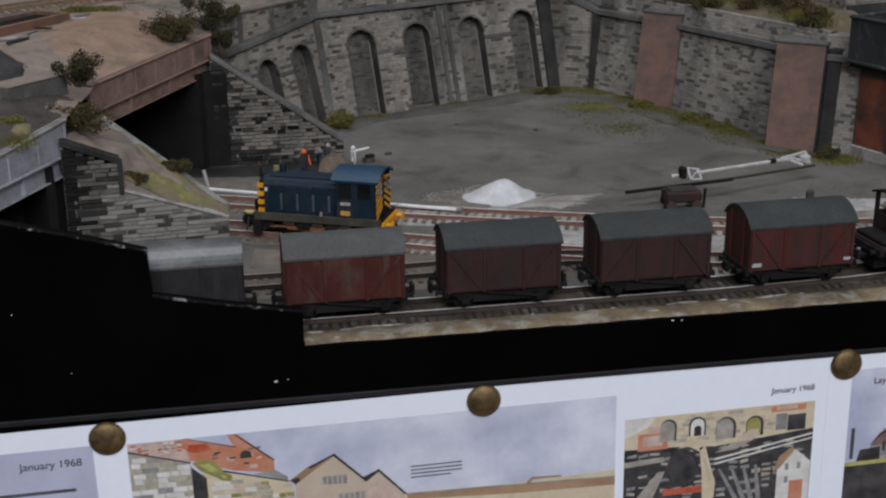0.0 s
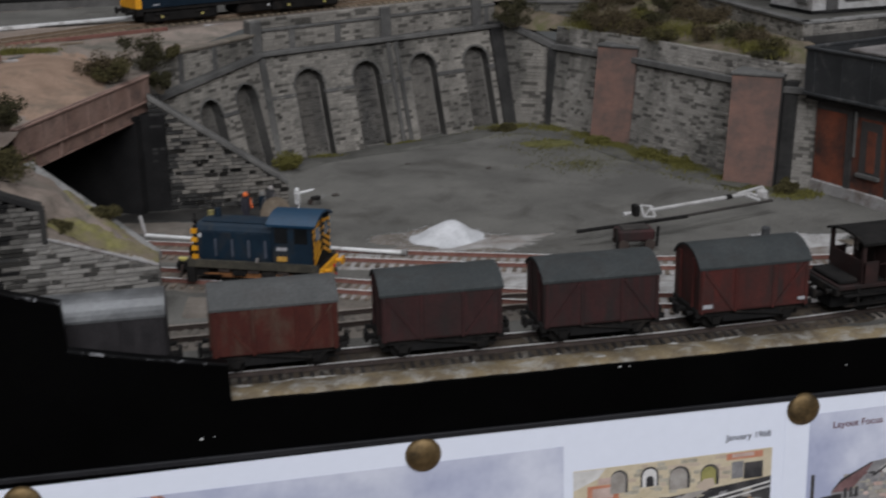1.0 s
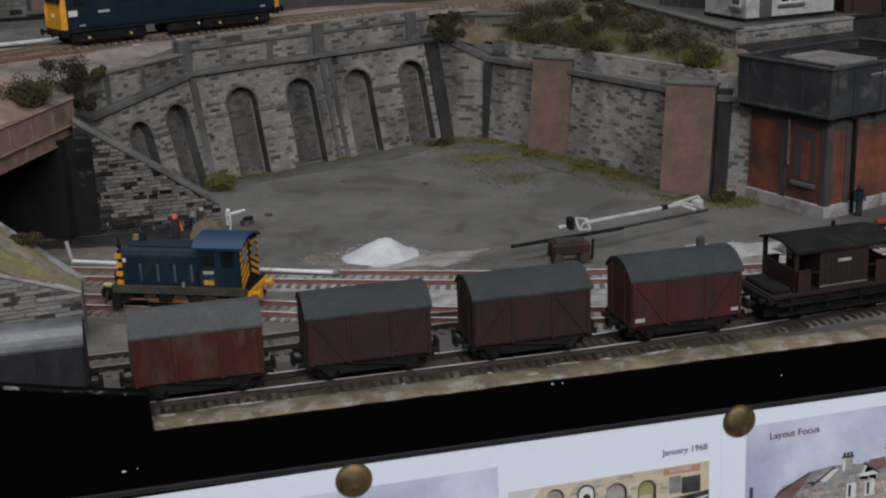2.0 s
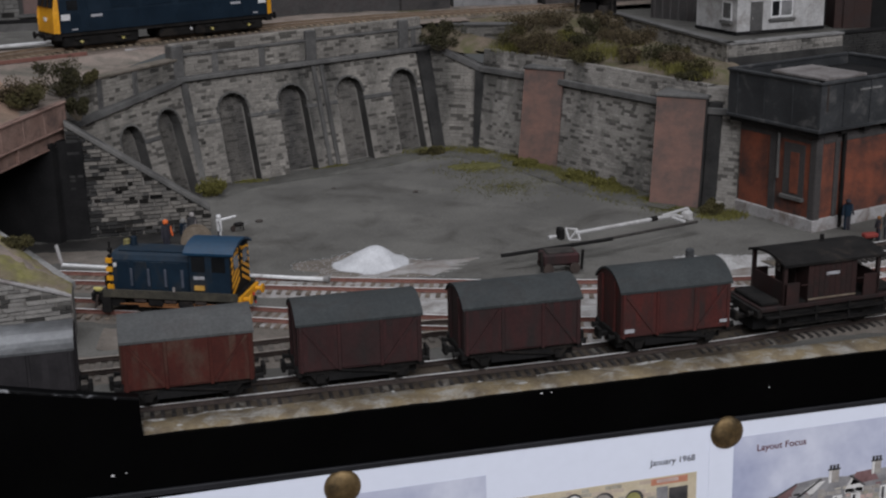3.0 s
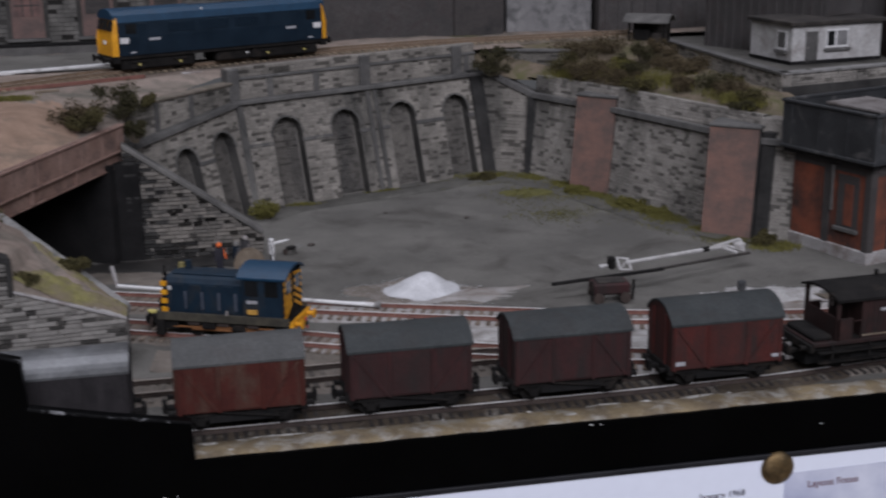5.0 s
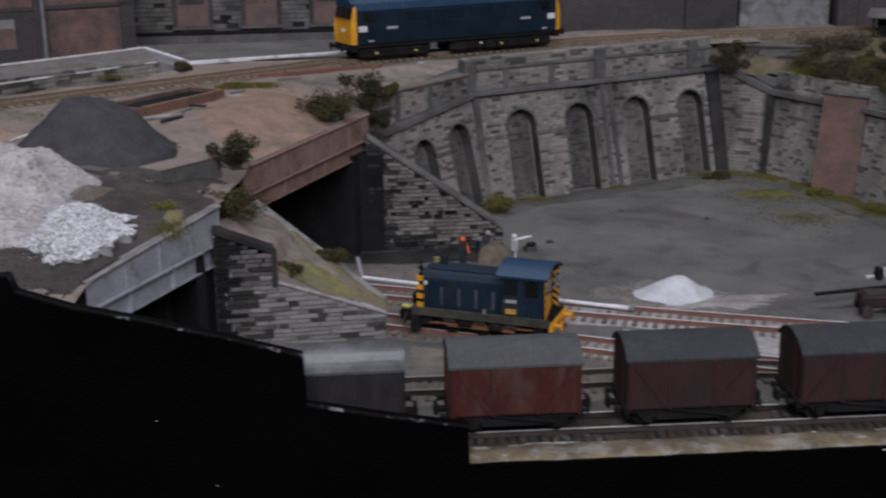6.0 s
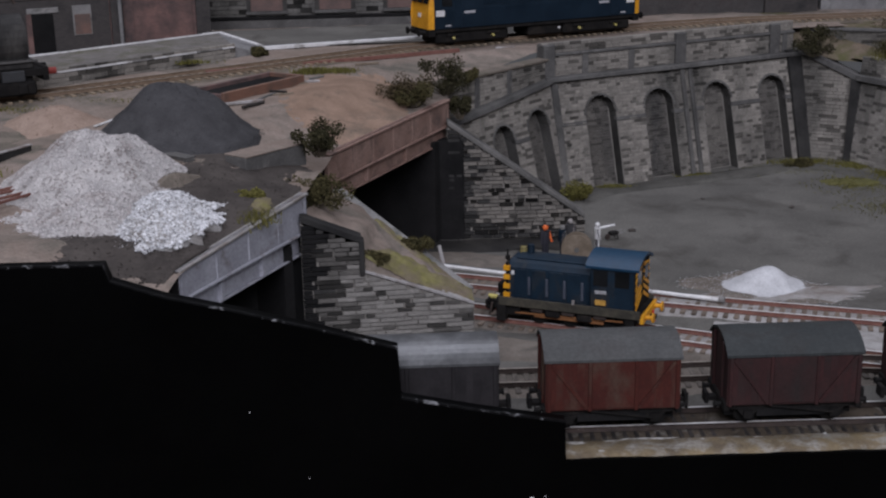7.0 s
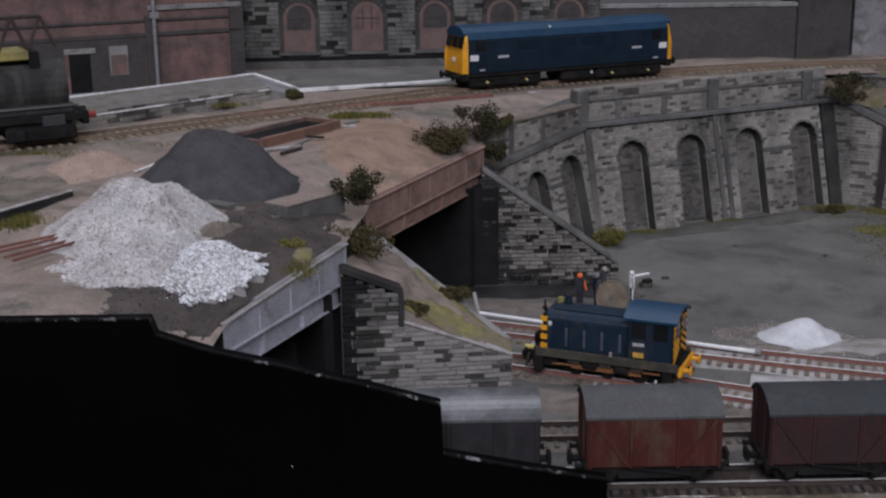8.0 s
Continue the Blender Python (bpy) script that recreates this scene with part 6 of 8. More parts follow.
# ---- buildings along the back ----
def shed(name, x, y, z, rz, L, H, mat, label, ribs=0, depth=3.0):
    b = thing(name, x, y, z, rz, label, "building")
    part("wall", abox(0, L, 0, depth, -0.4, H), mat, b)
    for k in range(ribs):
        xx = (k + 0.5) * L / ribs
        part("pilaster", abox(xx - 0.06, xx + 0.06, -0.06, 0.0, -0.4, H, 0.01), mat, b)
    return b


shed("sheeted_shed", 24.9, 30.5, 5.15, -62, 6.6, 3.4, CORRU, "tall grey-brown sheeted shed wall behind the hut", 14)
shed("dark_store", 28.6, 26.0, 5.15, -25, 5.5, 4.0, CORRU, "dark sheeted store behind the hut", 8)
b = shed("red_brick_shed", 30.6, 23.6, 5.15, -14, 9.0, 4.5, BRICKM, "sooty red-brown brick shed with dark arched openings", 0)
for xx in (2.2, 5.0):
    bm = bmesh.new()
    prism(bm, [(xx - 0.6, -0.03, -0.1), (xx + 0.6, -0.03, -0.1)] + [(xx + 0.6 * math.cos(a), -0.03, 1.6 + 0.6 * math.sin(a)) for a in np.linspace(0, math.pi, 12)], (0, 0.06, 0))
    part("archway", bm, NEARBLACK, b)
for xx in (0.6, 3.6):
    part("pilaster", abox(xx - 0.25, xx + 0.25, -0.1, 0.0, -0.3, 4.2, 0.03), BRICKM, b)

goods = thing("brick_goods_shed", -22.6, 25.0, 5.35, 26, "large old red brick goods shed with a sooty lower storey", "building")
part("wall", abox(0, 12.4, 0, 4, -0.4, 5.0), BRICKB, goods)
part("sooty_bay", abox(2.0, 8.2, -0.06, 0.0, -0.3, 2.15), BRICKD, goods, "soot-blackened lower storey")
part("string_course", abox(0, 12.4, -0.1, 0.02, 2.15, 2.32, 0.02), BRICKD, goods)
part("string_course", abox(0, 12.4, -0.08, 0.02, 2.75, 2.86, 0.02), BRICKD, goods)
part("string_course", abox(8.4, 12.4, -0.12, 0.02, 3.2, 3.4, 0.02), COPINGL, goods)
part("doorway", abox(5.08, 5.92, -0.09, -0.055, 0.0, 1.62), NEARBLACK, goods, "black open doorway")
part("lintel", abox(4.9, 6.15, -0.12, -0.05, 1.62, 1.84, 0.02), COPINGL, goods)
part("door_jamb", abox(4.86, 5.06, -0.1, -0.05, 0.0, 1.62), BRICKB, goods)
part("notice_window", abox(6.7, 7.45, -0.1, -0.055, 0.66, 1.86), COPINGL, goods, "pale boarded window")
part("window_infill", abox(6.76, 7.4, -0.115, -0.095, 0.7, 1.5), BRICKP, goods)
part("end_pier", abox(8.25, 8.75, -0.12, 0.0, -0.3, 3.0, 0.02), BRICKD, goods)
part("drain_pipe", arod((8.6, -0.22, 0.0), (8.6, -0.22, 5.0), 0.08), CEMENT, goods, "pale grey drainpipe")
part("pipe_head", abox(8.42, 8.78, -0.32, -0.1, 2.9, 3.15), CEMENT, goods)
part("brick_panel", abox(9.2, 11.7, -0.05, 0.0, 0.2, 1.9, 0.02), BRICKB, goods)
part("corner_pier", abox(11.85, 12.45, -0.1, 0.05, -0.3, 5.0), BRICKD, goods)
part("step", abox(4.5, 6.6, -0.5, -0.05, -0.2, 0.05), CEMENT, goods)

# arched stone building
def arched_building(x, y, z, rz, L):
    b = thing("arched_warehouse", x, y, z, rz, "sooty stone warehouse with bricked-up arched windows", "building")
    part("wall", abox(0, L, 0, 3, -0.5, 5.0), STONED, b)
    cs = [3.65 + 3.1 * k for k in range(5)]
    st = courses(L, 0.0, 3.9, lambda u, z: not (z > 0.62 and any(abs(u - c) < 0.85 for c in cs) and z < 3.2), 0.2, (0.35, 0.5, 0.65), random.Random(7))
    walling("walling", st, (0, 0), (1, 0), STONEK, b, 0.04, 7)
    part("plinth", abox(0, L, -0.12, 0.0, -0.4, 0.36, 0.02), COPING, b)
    part("plinth_band", abox(0, L, -0.16, 0.0, 0.36, 0.52, 0.02), NEARBLACK, b, "soot-black band over the plinth")
    for c in cs:
        bm = bmesh.new()
        out = [(c - 0.72, -0.03, 0.75), (c + 0.72, -0.03, 0.75)] + [(c + 0.72 * math.cos(a), -0.03, 2.3 + 0.72 * math.sin(a)) for a in np.linspace(0, math.pi, 14)]
        prism(bm, out, (0, 0.06, 0))
        wd = part("blind_window", bm, BRICKG, b, "window bricked up in pale red")
        for i in range(12):
            bm = bmesh.new()
            a0, a1 = math.pi * i / 12 + 0.02, math.pi * (i + 1) / 12 - 0.02
            prism(bm, [(c + r * math.cos(a), -0.1, 2.3 + r * math.sin(a)) for a, r in ((a0, 0.72), (a0, 0.92), (a1, 0.92), (a1, 0.72))], (0, 0.12, 0))
            part("voussoir", bm, REVEAL, wd)
        for s in (-1, 1):
            part("jamb", abox(c + s * 0.82 - 0.1, c + s * 0.82 + 0.1, -0.1, 0.02, 0.7, 2.3), REVEAL, wd)
        part("window_sill", abox(c - 0.95, c + 0.95, -0.2, 0.0, 0.6, 0.74, 0.02), COPING, wd)
        bm = bmesh.new()
        prism(bm, [(c - 0.55, -0.046, 1.75), (c + 0.55, -0.046, 1.75)] + [(c + 0.55 * math.cos(a), -0.046, 2.3 + 0.55 * math.sin(a)) for a in np.linspace(0, math.pi, 12)], (0, 0.012, 0))
        pane = part("head_panel", bm, BRICKB if c == cs[1] else BRICKD, wd, "dull red boarded head of the window" if c == cs[1] else "sooty boarded head of the window")
        for xx in (c - 0.2, c + 0.2):
            part("glazing_bar", abox(xx - 0.03, xx + 0.03, -0.07, -0.047, 1.75, 2.75), BRICKD, pane)
        part("glazing_bar", abox(c - 0.55, c + 0.55, -0.07, -0.047, 2.2, 2.26), BRICKD, pane)
    return b


arched_building(-13.0, 34.2, 5.35, 3, 17.5)
shed("dark_boundary", 4.4, 36.0, 5.3, 0, 10.6, 2.45, CORRU, "dark weathered boundary wall along the back", 0, 0.5)
part("coping", abox(0, 10.6, -0.08, 0.6, 2.45, 2.6), COPINGL, bpy.data.objects["dark_boundary"])
shed("brick_bay", 13.9, 35.8, 5.3, 0, 2.5, 4.5, BRICKD, "sooty brick bay beside a pale panel", 0)
shed("pale_building", 16.65, 36.1, 5.3, 0, 4.4, 4.2, CEMENT, "plain pale grey rendered building end", 0)
shed("back_sheds", 21.3, 35.5, 5.2, 0, 14, 4.2, CORRU, "dark sheeted sheds at the back", 20)

# platform in front of the goods shed
pl = thing("loading_platform", 0, 0, 0, 0, "stone-faced loading platform with white edges and a ramped end", "platform")
PA, PB = (-16.0, 18.8), (-9.75, 25.0)
PC, PD = (-10.95, 29.4), (-19.0, 21.9)  # the back edge runs a little further than the front one
n, d = direction(PA, PB)
TOP = 5.78
bm = prism(bmesh.new(), [(*PA, 5.2), (*PB, 5.2), (*PC, 5.2), (*PD, 5.2)], (0, 0, TOP - 5.2))
part("platform_body", bm, PLATTOP, pl)
walling("walling", courses(n, 5.25, TOP, lambda u, z: True, 0.17, (0.35, 0.5, 0.6), random.Random(17)), PA, PB, STONEJ, pl, 0.04, 17)
for p, q, wide, seed in ((PA, PB, 0.2, 61), (PD, PC, 0.15, 62)):
    rng, u = random.Random(seed), 0.0
    length, _ = direction(p, q)
    while u < length - 0.1:
        u1 = min(length, u + rng.uniform(0.5, 1.5))
        worn = rng.random() < (0.3 if seed == 61 else 0.12)
        part("edge_slab", beam(bmesh.new(), on(p, q, u + 0.01), on(p, q, u1 - 0.01), TOP - 0.01, TOP + 0.05 + rng.uniform(-0.01, 0.01), wide * rng.uniform(0.85, 1.0), 0.07), COPINGL if worn else EDGEW, pl, "worn grey edge slab" if worn else "chipped white edge slab")
        u = u1
RA, RB = (-8.75, 25.9), (-9.0, 27.6)  # foot of the ramp
bm = prism(bmesh.new(), [(*PB, TOP), (*RA, 5.42), (*RB, 5.42), (*PC, TOP)], (0, 0, -0.5))
part("ramp", bm, CEMENT, pl)
part("white_edge", beam(bmesh.new(), PC, RB, TOP, TOP + 0.05, 0.14, 0.0, zq=(5.42, 5.47)), EDGEW, pl)
part("kerb", beam(bmesh.new(), (-8.8, 26.7), (-2.0, 29.0), 5.4, 5.52, 0.3), EDGEW, pl, "white kerb line beside the track")
rd = sheet("road", [[(-10 + 14 * i / 20 + k * -0.6, 27 + 1.9 * i / 20 * 1.0 + k * 1.4, 5.44) for i in range(21)] for k in range(5)], YARD)
tagged(rd, "grey road surface behind the upper track", "road", kind="structure")


# ---- heaps ----
def heap(name, x, y, z, rx, ry, h, mat, label, seed, ragged=0.2, cat="heap", chips=0, chip=0.05, chip_mat=None, power=1.0, drape=False, east=1.0):
    rng = random.Random(seed)
    t = thing(name, x, y, z, 0, label, cat)
    verts, faces, nr, na = [(0, 0, h * 0.97 + (upper(x, y) - z if drape else 0.0))], [], 16, 56
    f = lambda k, a: (0.5 + 0.5 * math.cos(math.pi * min(1.0, k) ** power)) * h
    for i in range(1, nr + 1):
        k = i / nr
        for j in range(na):
            a = 2 * math.pi * j / na
            e = 1 + ragged * k * noise.fractal((math.cos(a) * 1.7 + seed, math.sin(a) * 1.7, seed), 1.0, 2.0, 4)
            px, py = math.cos(a) * rx * k * e * (east if math.cos(a) > 0 else 1.0), math.sin(a) * ry * k * e
            zz = f(k, a) * (1 + 0.16 * noise.fractal((px * 0.9 + seed, py * 0.9, 3.0), 1.0, 2.0, 3)) if i < nr else (-0.1 if drape else -0.25)
            if drape:
                px = min(px, along(EDGE, y + py) - 0.16 - x)
                zz += upper(x + px, y + py) - z
            verts.append((px, py, zz))
    for j in range(na):
        faces.append((0, 1 + j, 1 + (j + 1) % na))
    for i in range(nr - 1):
        for j in range(na):
            a, b2 = 1 + i * na + j, 1 + i * na + (j + 1) % na
            faces.append((a, a + na, b2 + na, b2))
    me = bpy.data.meshes.new("mound")
    me.from_pydata([tuple(c * C for c in v) for v in verts], [], faces)
    me.materials.append(mat)
    me.polygons.foreach_set("use_smooth", [True] * len(me.polygons))
    ob = new("mound", me)
    ob.parent = t
    if chips:
        V, F = [], []
        for _ in range(chips):
            k, a = rng.random() ** 0.5 * 1.03, rng.uniform(0, 2 * math.pi)
            e = 1 + ragged * k * noise.fractal((math.cos(a) * 1.7 + seed, math.sin(a) * 1.7, seed), 1.0, 2.0, 4)
            px, py = math.cos(a) * rx * k * e * (east if math.cos(a) > 0 else 1.0), math.sin(a) * ry * k * e
            pz = max(0.0, f(min(k, 1), a) * (1 + 0.16 * noise.fractal((px * 0.9 + seed, py * 0.9, 3.0), 1.0, 2.0, 3)))
            if drape:
                px = min(px, along(EDGE, y + py) - 0.26 - x)
                pz += upper(x + px, y + py) - z
            s = chip * rng.uniform(0.5, 1.4)
            q = Euler((rng.uniform(0, 6), rng.uniform(0, 6), rng.uniform(0, 6))).to_matrix()
            o = len(V)
            for c in ((1, 0, -0.5), (-0.6, 0.8, -0.4), (-0.5, -0.9, -0.5), (0.1, 0.1, 0.8)):
                p = q @ Vector(c) * s
                V.append(((px + p.x) * C, (py + p.y) * C, (pz + p.z) * C))
            F += [(o, o + 1, o + 3), (o + 1, o + 2, o + 3), (o + 2, o, o + 3), (o, o + 2, o + 1)]
        me = bpy.data.meshes.new("gravel")
        me.from_pydata(V, [], F)
        me.materials.append(chip_mat or mat)
        ob = new("gravel", me)
        ob.parent = t
        tagged(ob, kind="stuff")
    return t


heap("white_heap", 7.55, 11.55, 0.0, 1.36, 1.12, 0.58, SALT, "conical heap of white powder on the yard", 3, 0.12, chips=900, chip=0.014, power=1.0)
heap("powder_apron", 7.6, 11.4, -0.02, 2.1, 1.7, 0.055, BALLASTM, "dusting of white powder round the heap", 19, 0.7, "spill", chips=1600, chip=0.016, chip_mat=SALT)
heap("powder_spill", 8.6, 10.7, -0.02, 2.4, 0.8, 0.06, BALLAST, "thin spill of white powder beside the heap", 13, 0.8, "spill")
heap("powder_spill", 17.7, 8.3, -0.02, 2.2, 1.25, 0.085, BALLASTW, "white powder spilt beside the siding", 14, 0.7, "spill", chips=1200, chip=0.016, chip_mat=SALT)
heap("grey_heap", -9.95, 11.8, 5.05, 2.75, 2.4, 1.5, COAL, "tall rounded cone of blue-grey stone dust", 4, 0.12, chips=700, chip=0.025, power=1.25)
heap("sand_heap", -13.9, 13.3, 5.1, 2.1, 1.7, 0.62, SAND, "low heap of pinkish sand", 5, 0.3, chips=300, chip=0.03)
heap("limestone_heap", -11.2, 7.15, 4.6, 3.05, 3.0, 1.52, CHIPB, "large spreading heap of pale limestone chippings", 6, 0.3, chips=11000, chip=0.036, chip_mat=CHIPS, power=1.12, east=0.95)
heap("limestone_spill", -10.7, 4.5, 4.6, 1.75, 2.1, 0.4, CHIPB, "spread of limestone chippings below the heap", 16, 0.55, chips=3600, chip=0.05, chip_mat=CHIPS, drape=True)
heap("white_chipping_heap", -9.15, 4.6, 4.55, 1.6, 2.35, 0.5, BALLASTW, "bright white chippings tipped towards the board edge", 7, 0.85, chips=6500, chip=0.042, chip_mat=CHIPW)
ridge = heap("earth_ridge", -9.2, 6.75, 4.72, 1.3, 0.35, 0.4, EARTHCAP, "low ridge of grey-brown earth between the chipping heaps", 17, 0.6, "ridge", chips=200, chip=0.03)
ridge.rotation_euler.z = 0.85
heap("moss_patch", -6.95, 5.8, 4.5, 0.5, 1.0, 0.15, DRYGRASS, "yellow-green moss beside the white girder", 21, 0.6, "moss", drape=True)
heap("dark_spoil", -7.8, 5.9, 4.5, 2.0, 3.6, 0.12, DARKEARTH, "spread of dark cinders beside the chippings", 8, 0.5, chips=700, chip=0.03, drape=True)
heap("dark_spoil", -9.2, 2.0, 4.25, 2.6, 1.7, 0.16, DARKEARTH, "ragged dark spoil along the board edge", 9, 0.5, chips=500, chip=0.04, drape=True)
heap("sand_spread", -5.2, 16.8, 5.0, 2.3, 4.4, 0.12, TAN, "smooth spread of tan sand behind the red girder", 11, 0.12, "spread", drape=True)
heap("dark_spoil", -7.7, 10.0, 4.85, 1.7, 1.6, 0.1, DARKEARTH, "cinders trodden into the earth beside the grey heap", 12, 0.6, drape=True)
heap("ash_spread", -15.5, 10.5, 4.95, 2.0, 2.2, 0.08, EARTHCAP, "grey-brown trodden ash beyond the sand", 15, 0.6, drape=True)
heap("earth_spread", -12.6, 1.9, 4.45, 2.6, 1.5, 0.2, BROWN, "spread of brown earth beside the chippings", 10, 0.4, drape=True)


# ---- low walls, bunker and rails on the upper level ----
def low_wall(p, q, z0, z1, w, label, mat, cap):
    t = thing("low_wall", 0, 0, 0, 0, label, "low wall")
    part("wall_body", beam(bmesh.new(), p, q, z0, z1, w, bevel=0.02), mat, t)
    part("cap", beam(bmesh.new(), p, q, z1, z1 + 0.045, w + 0.06, 0.03, bevel=0.012), cap, t)
    return t


low_wall((-15.7, 6.6), (-13.7, 10.2), 4.5, 5.2, 0.08, "low dark sided wall with a pale cap", STONED, PLINTH)
low_wall((-12.4, 11.6), (-9.2, 8.7), 4.6, 5.02, 0.3, "broken bay wall between the heaps", COPING, COPING)
low_wall((-12.45, 12.6), (-11.95, 14.0), 4.6, 5.2, 0.05, "short dark wall with a thin white cap beside the heaps", STONED, EDGEW)
low_wall((-7.6, 8.6), (-6.1, 10.4), 4.3, 5.02, 0.8, "stub of dark stone wall with a pale earthy top", COPING, BROWN)

bk = thing("coal_bunker", -8.4, 17.4, 5.27, 55, "long open bunker of red brick half full of black coal", "bunker")
part("brick_side", abox(-2.1, 1.95, -0.78, -0.64, -0.25, 0.4, 0.02), BRICKO, bk, "rusty orange near side")
part("brick_side", abox(-2.1, 1.95, 0.64, 0.78, -0.25, 0.4, 0.02), BRICKB, bk)
part("brick_end", abox(-2.1, -1.95, -0.64, 0.64, -0.25, 0.34, 0.02), BRICKB, bk)
part("brick_end", abox(1.8, 1.95, -0.64, 0.64, -0.25, 0.4, 0.02), BRICKO, bk)
part("coal", abox(-1.95, 1.8, -0.64, 0.64, -0.25, 0.26), NEARBLACK, bk, "black coal filling")
heap("earth_bank", -10.2, 16.3, 5.15, 0.7, 0.9, 0.24, BROWN, "earth banked against the bunker end", 18, 0.4, "bank")

for k in range(4):
    r = thing("spare_rail", -13.3 + 0.2 * k, 6.2 - 0.22 * k - 0.2 * (k > 1), 4.93, 44 + 4 * k, "red-brown spare rail lying on the earth", "rail", "stacked rails")
    part("bar", abox(-1.6, 1.5 - 0.4 * k, -0.03, 0.03, -0.02, 0.05, 0.008), REDRAIL, r)
for k, (x, y, a, L) in enumerate(((-7.0, 18.2, 40, 1.1), (-6.6, 18.9, 10, 0.9), (-7.5, 17.0, -20, 0.8), (-6.3, 19.6, 50, 0.7), (-4.6, 22.6, 20, 0.9), (-8.3, 15.2, 25, 1.3), (-8.0, 14.7, 55, 1.0), (-7.7, 16.1, 70, 1.2), (-7.2, 16.4, 20, 0.7), (0.8, 26.0, 15, 0.8))):
    r = thing("scrap_timber", x, y, 5.36, a, "short length of weathered scrap timber", "timber", "scattered timber")
    part("bar", abox(-L / 2, L / 2, -0.05, 0.05, -0.03, 0.06, 0.012), (WOOD, PLINTH, SLEEPERD, COPING)[k % 4], r)
low = thing("edging_rail", -5.8, 23.2, 5.36, 24, "rusty red rail edging beside the upper track", "rail")
part("bar", abox(-5.0, 5.2, -0.05, 0.05, -0.03, 0.12, 0.01), REDRAIL, low)


rng = random.Random(33)
for k in range(38):
    x = 0.2 + k * 0.62 + rng.uniform(-0.3, 0.3)
    heap("plaster_scuff", x, rng.choice((0.75, 0.85, 0.95, 0.55, 0.4)), 0.02, rng.choice((0.06, 0.12, 0.3, 0.5)) * rng.uniform(0.8, 1.2), rng.uniform(0.03, 0.1), 0.035, SCUFF, "scuff of bare white plaster on the earth strip", 300 + k, 1.1, "scuff")


# ---- yard things ----
def crane_boom():
    b = thing("signal_post", 11.4, 9.9, 0.3, 7.0, "white lattice signal post laid across a trolley and the ground", "signal post")
    part("plank", rod(bmesh.new(), (0.0, 0, 0.1), (4.0, 0.1, 0.15), 0.065, seg=8), BLACK, b, "dark timber bearer")
    part("plank", rod(bmesh.new(), (2.6, 0.1, 0.1), (7.7, 0.9, 0.1), 0.05, seg=8), SLEEPERD, b, "dark timber bearer")
    part("post", rod(bmesh.new(), (2.75, 0.36, 0.42), (7.0, 1.15, 0.36), 0.06, 0.07, seg=10), HUTW, b, "white-painted tapering post")
    # open bracket at the foot
    foot = [(2.45, 0.15, 0.28), (2.85, 0.15, 0.24), (2.9, 0.5, 0.5), (2.5, 0.5, 0.58)]
    for k in range(4):
        part("bracket_bar", rod(bmesh.new(), foot[k], foot[(k + 1) % 4], 0.035, seg=8), HUTW, b)
    part("bracket_bar", rod(bmesh.new(), foot[0], foot[2], 0.025, seg=8), HUTW, b)
    # arms spread at the head
    for p, q in (((6.4, 1.05, 0.42), (7.5, 1.25, 0.52)), ((6.9, 1.15, 0.38), (7.55, 1.0, 0.16)), ((7.5, 1.25, 0.52), (7.55, 1.0, 0.16)), ((6.7, 1.0, 0.36), (7.2, 0.9, 0.16))):
        part("arm", rod(bmesh.new(), p, q, 0.055, seg=8), HUTW, b)
    part("head_plate", abox(7.2, 7.6, 0.98, 1.26, 0.16, 0.46, 0.06), HUTW, b)
    part("lamp_case", abox(2.1, 2.32, 0.15, 0.45, 0.3, 0.7, 0.05), BLACK, b)
    part("finial", rod(bmesh.new(), (1.78, 0.3, 0.4), (2.05, 0.3, 0.42), 0.08, 0.05), HUTW, b)
    part("collar", rod(bmesh.new(), (5.9, 0.95, 0.38), (6.15, 1.0, 0.38), 0.09), BLACK, b)
    return b


crane_boom()
tr = thing("hand_trolley", 13.05, 9.15, 0.0, -4, "small dark rusty trolley with wooden sides", "trolley")
part("tub", abox(-0.6, 0.6, -0.35, 0.35, 0.25, 0.62, 0.06), VANDARK, tr)
part("load", abox(-0.45, 0.45, -0.26, 0.26, 0.6, 0.68, 0.03), SLEEPERD, tr)
for x in (-0.42, 0.42):
    for y in (-0.4, 0.4):
        part("wheel", arod((x, y - 0.04, 0.17), (x, y + 0.04, 0.17), 0.17, seg=14), RUST, tr)
    part("leg", arod((x * 1.5, -0.4, 0.1), (x * 1.6, -0.4, 0.75), 0.05, seg=6), BLACK, tr)
dr = thing("timber_drum", 2.15, 14.3, 0.0, -8, "round timber cable drum standing on its rim", "drum")
part("face", arod((0, -0.16, 0.5), (0, -0.1, 0.5), 0.5, seg=28), WOOD, dr, "pale round timber face")
part("face", arod((0, 0.2, 0.5), (0, 0.26, 0.5), 0.5, seg=28), WOOD, dr)
part("cable", arod((0, -0.1, 0.5), (0, 0.2, 0.5), 0.4, seg=20), BLACK, dr)
part("hub", arod((0, -0.2, 0.5), (0, -0.15, 0.5), 0.08, seg=10), COPING, dr)
wb = thing("wheelbarrow", 3.8, 17.0, 0.0, 25, "small black wheelbarrow standing on the yard", "wheelbarrow")
wb.scale = (0.72, 0.72, 0.8)
part("tray", abox(-0.26, 0.2, -0.16, 0.16, 0.18, 0.34, 0.04), BLACK, wb)
part("wheel", arod((-0.36, -0.04, 0.13), (-0.36, 0.04, 0.13), 0.13, seg=14), RUST, wb)
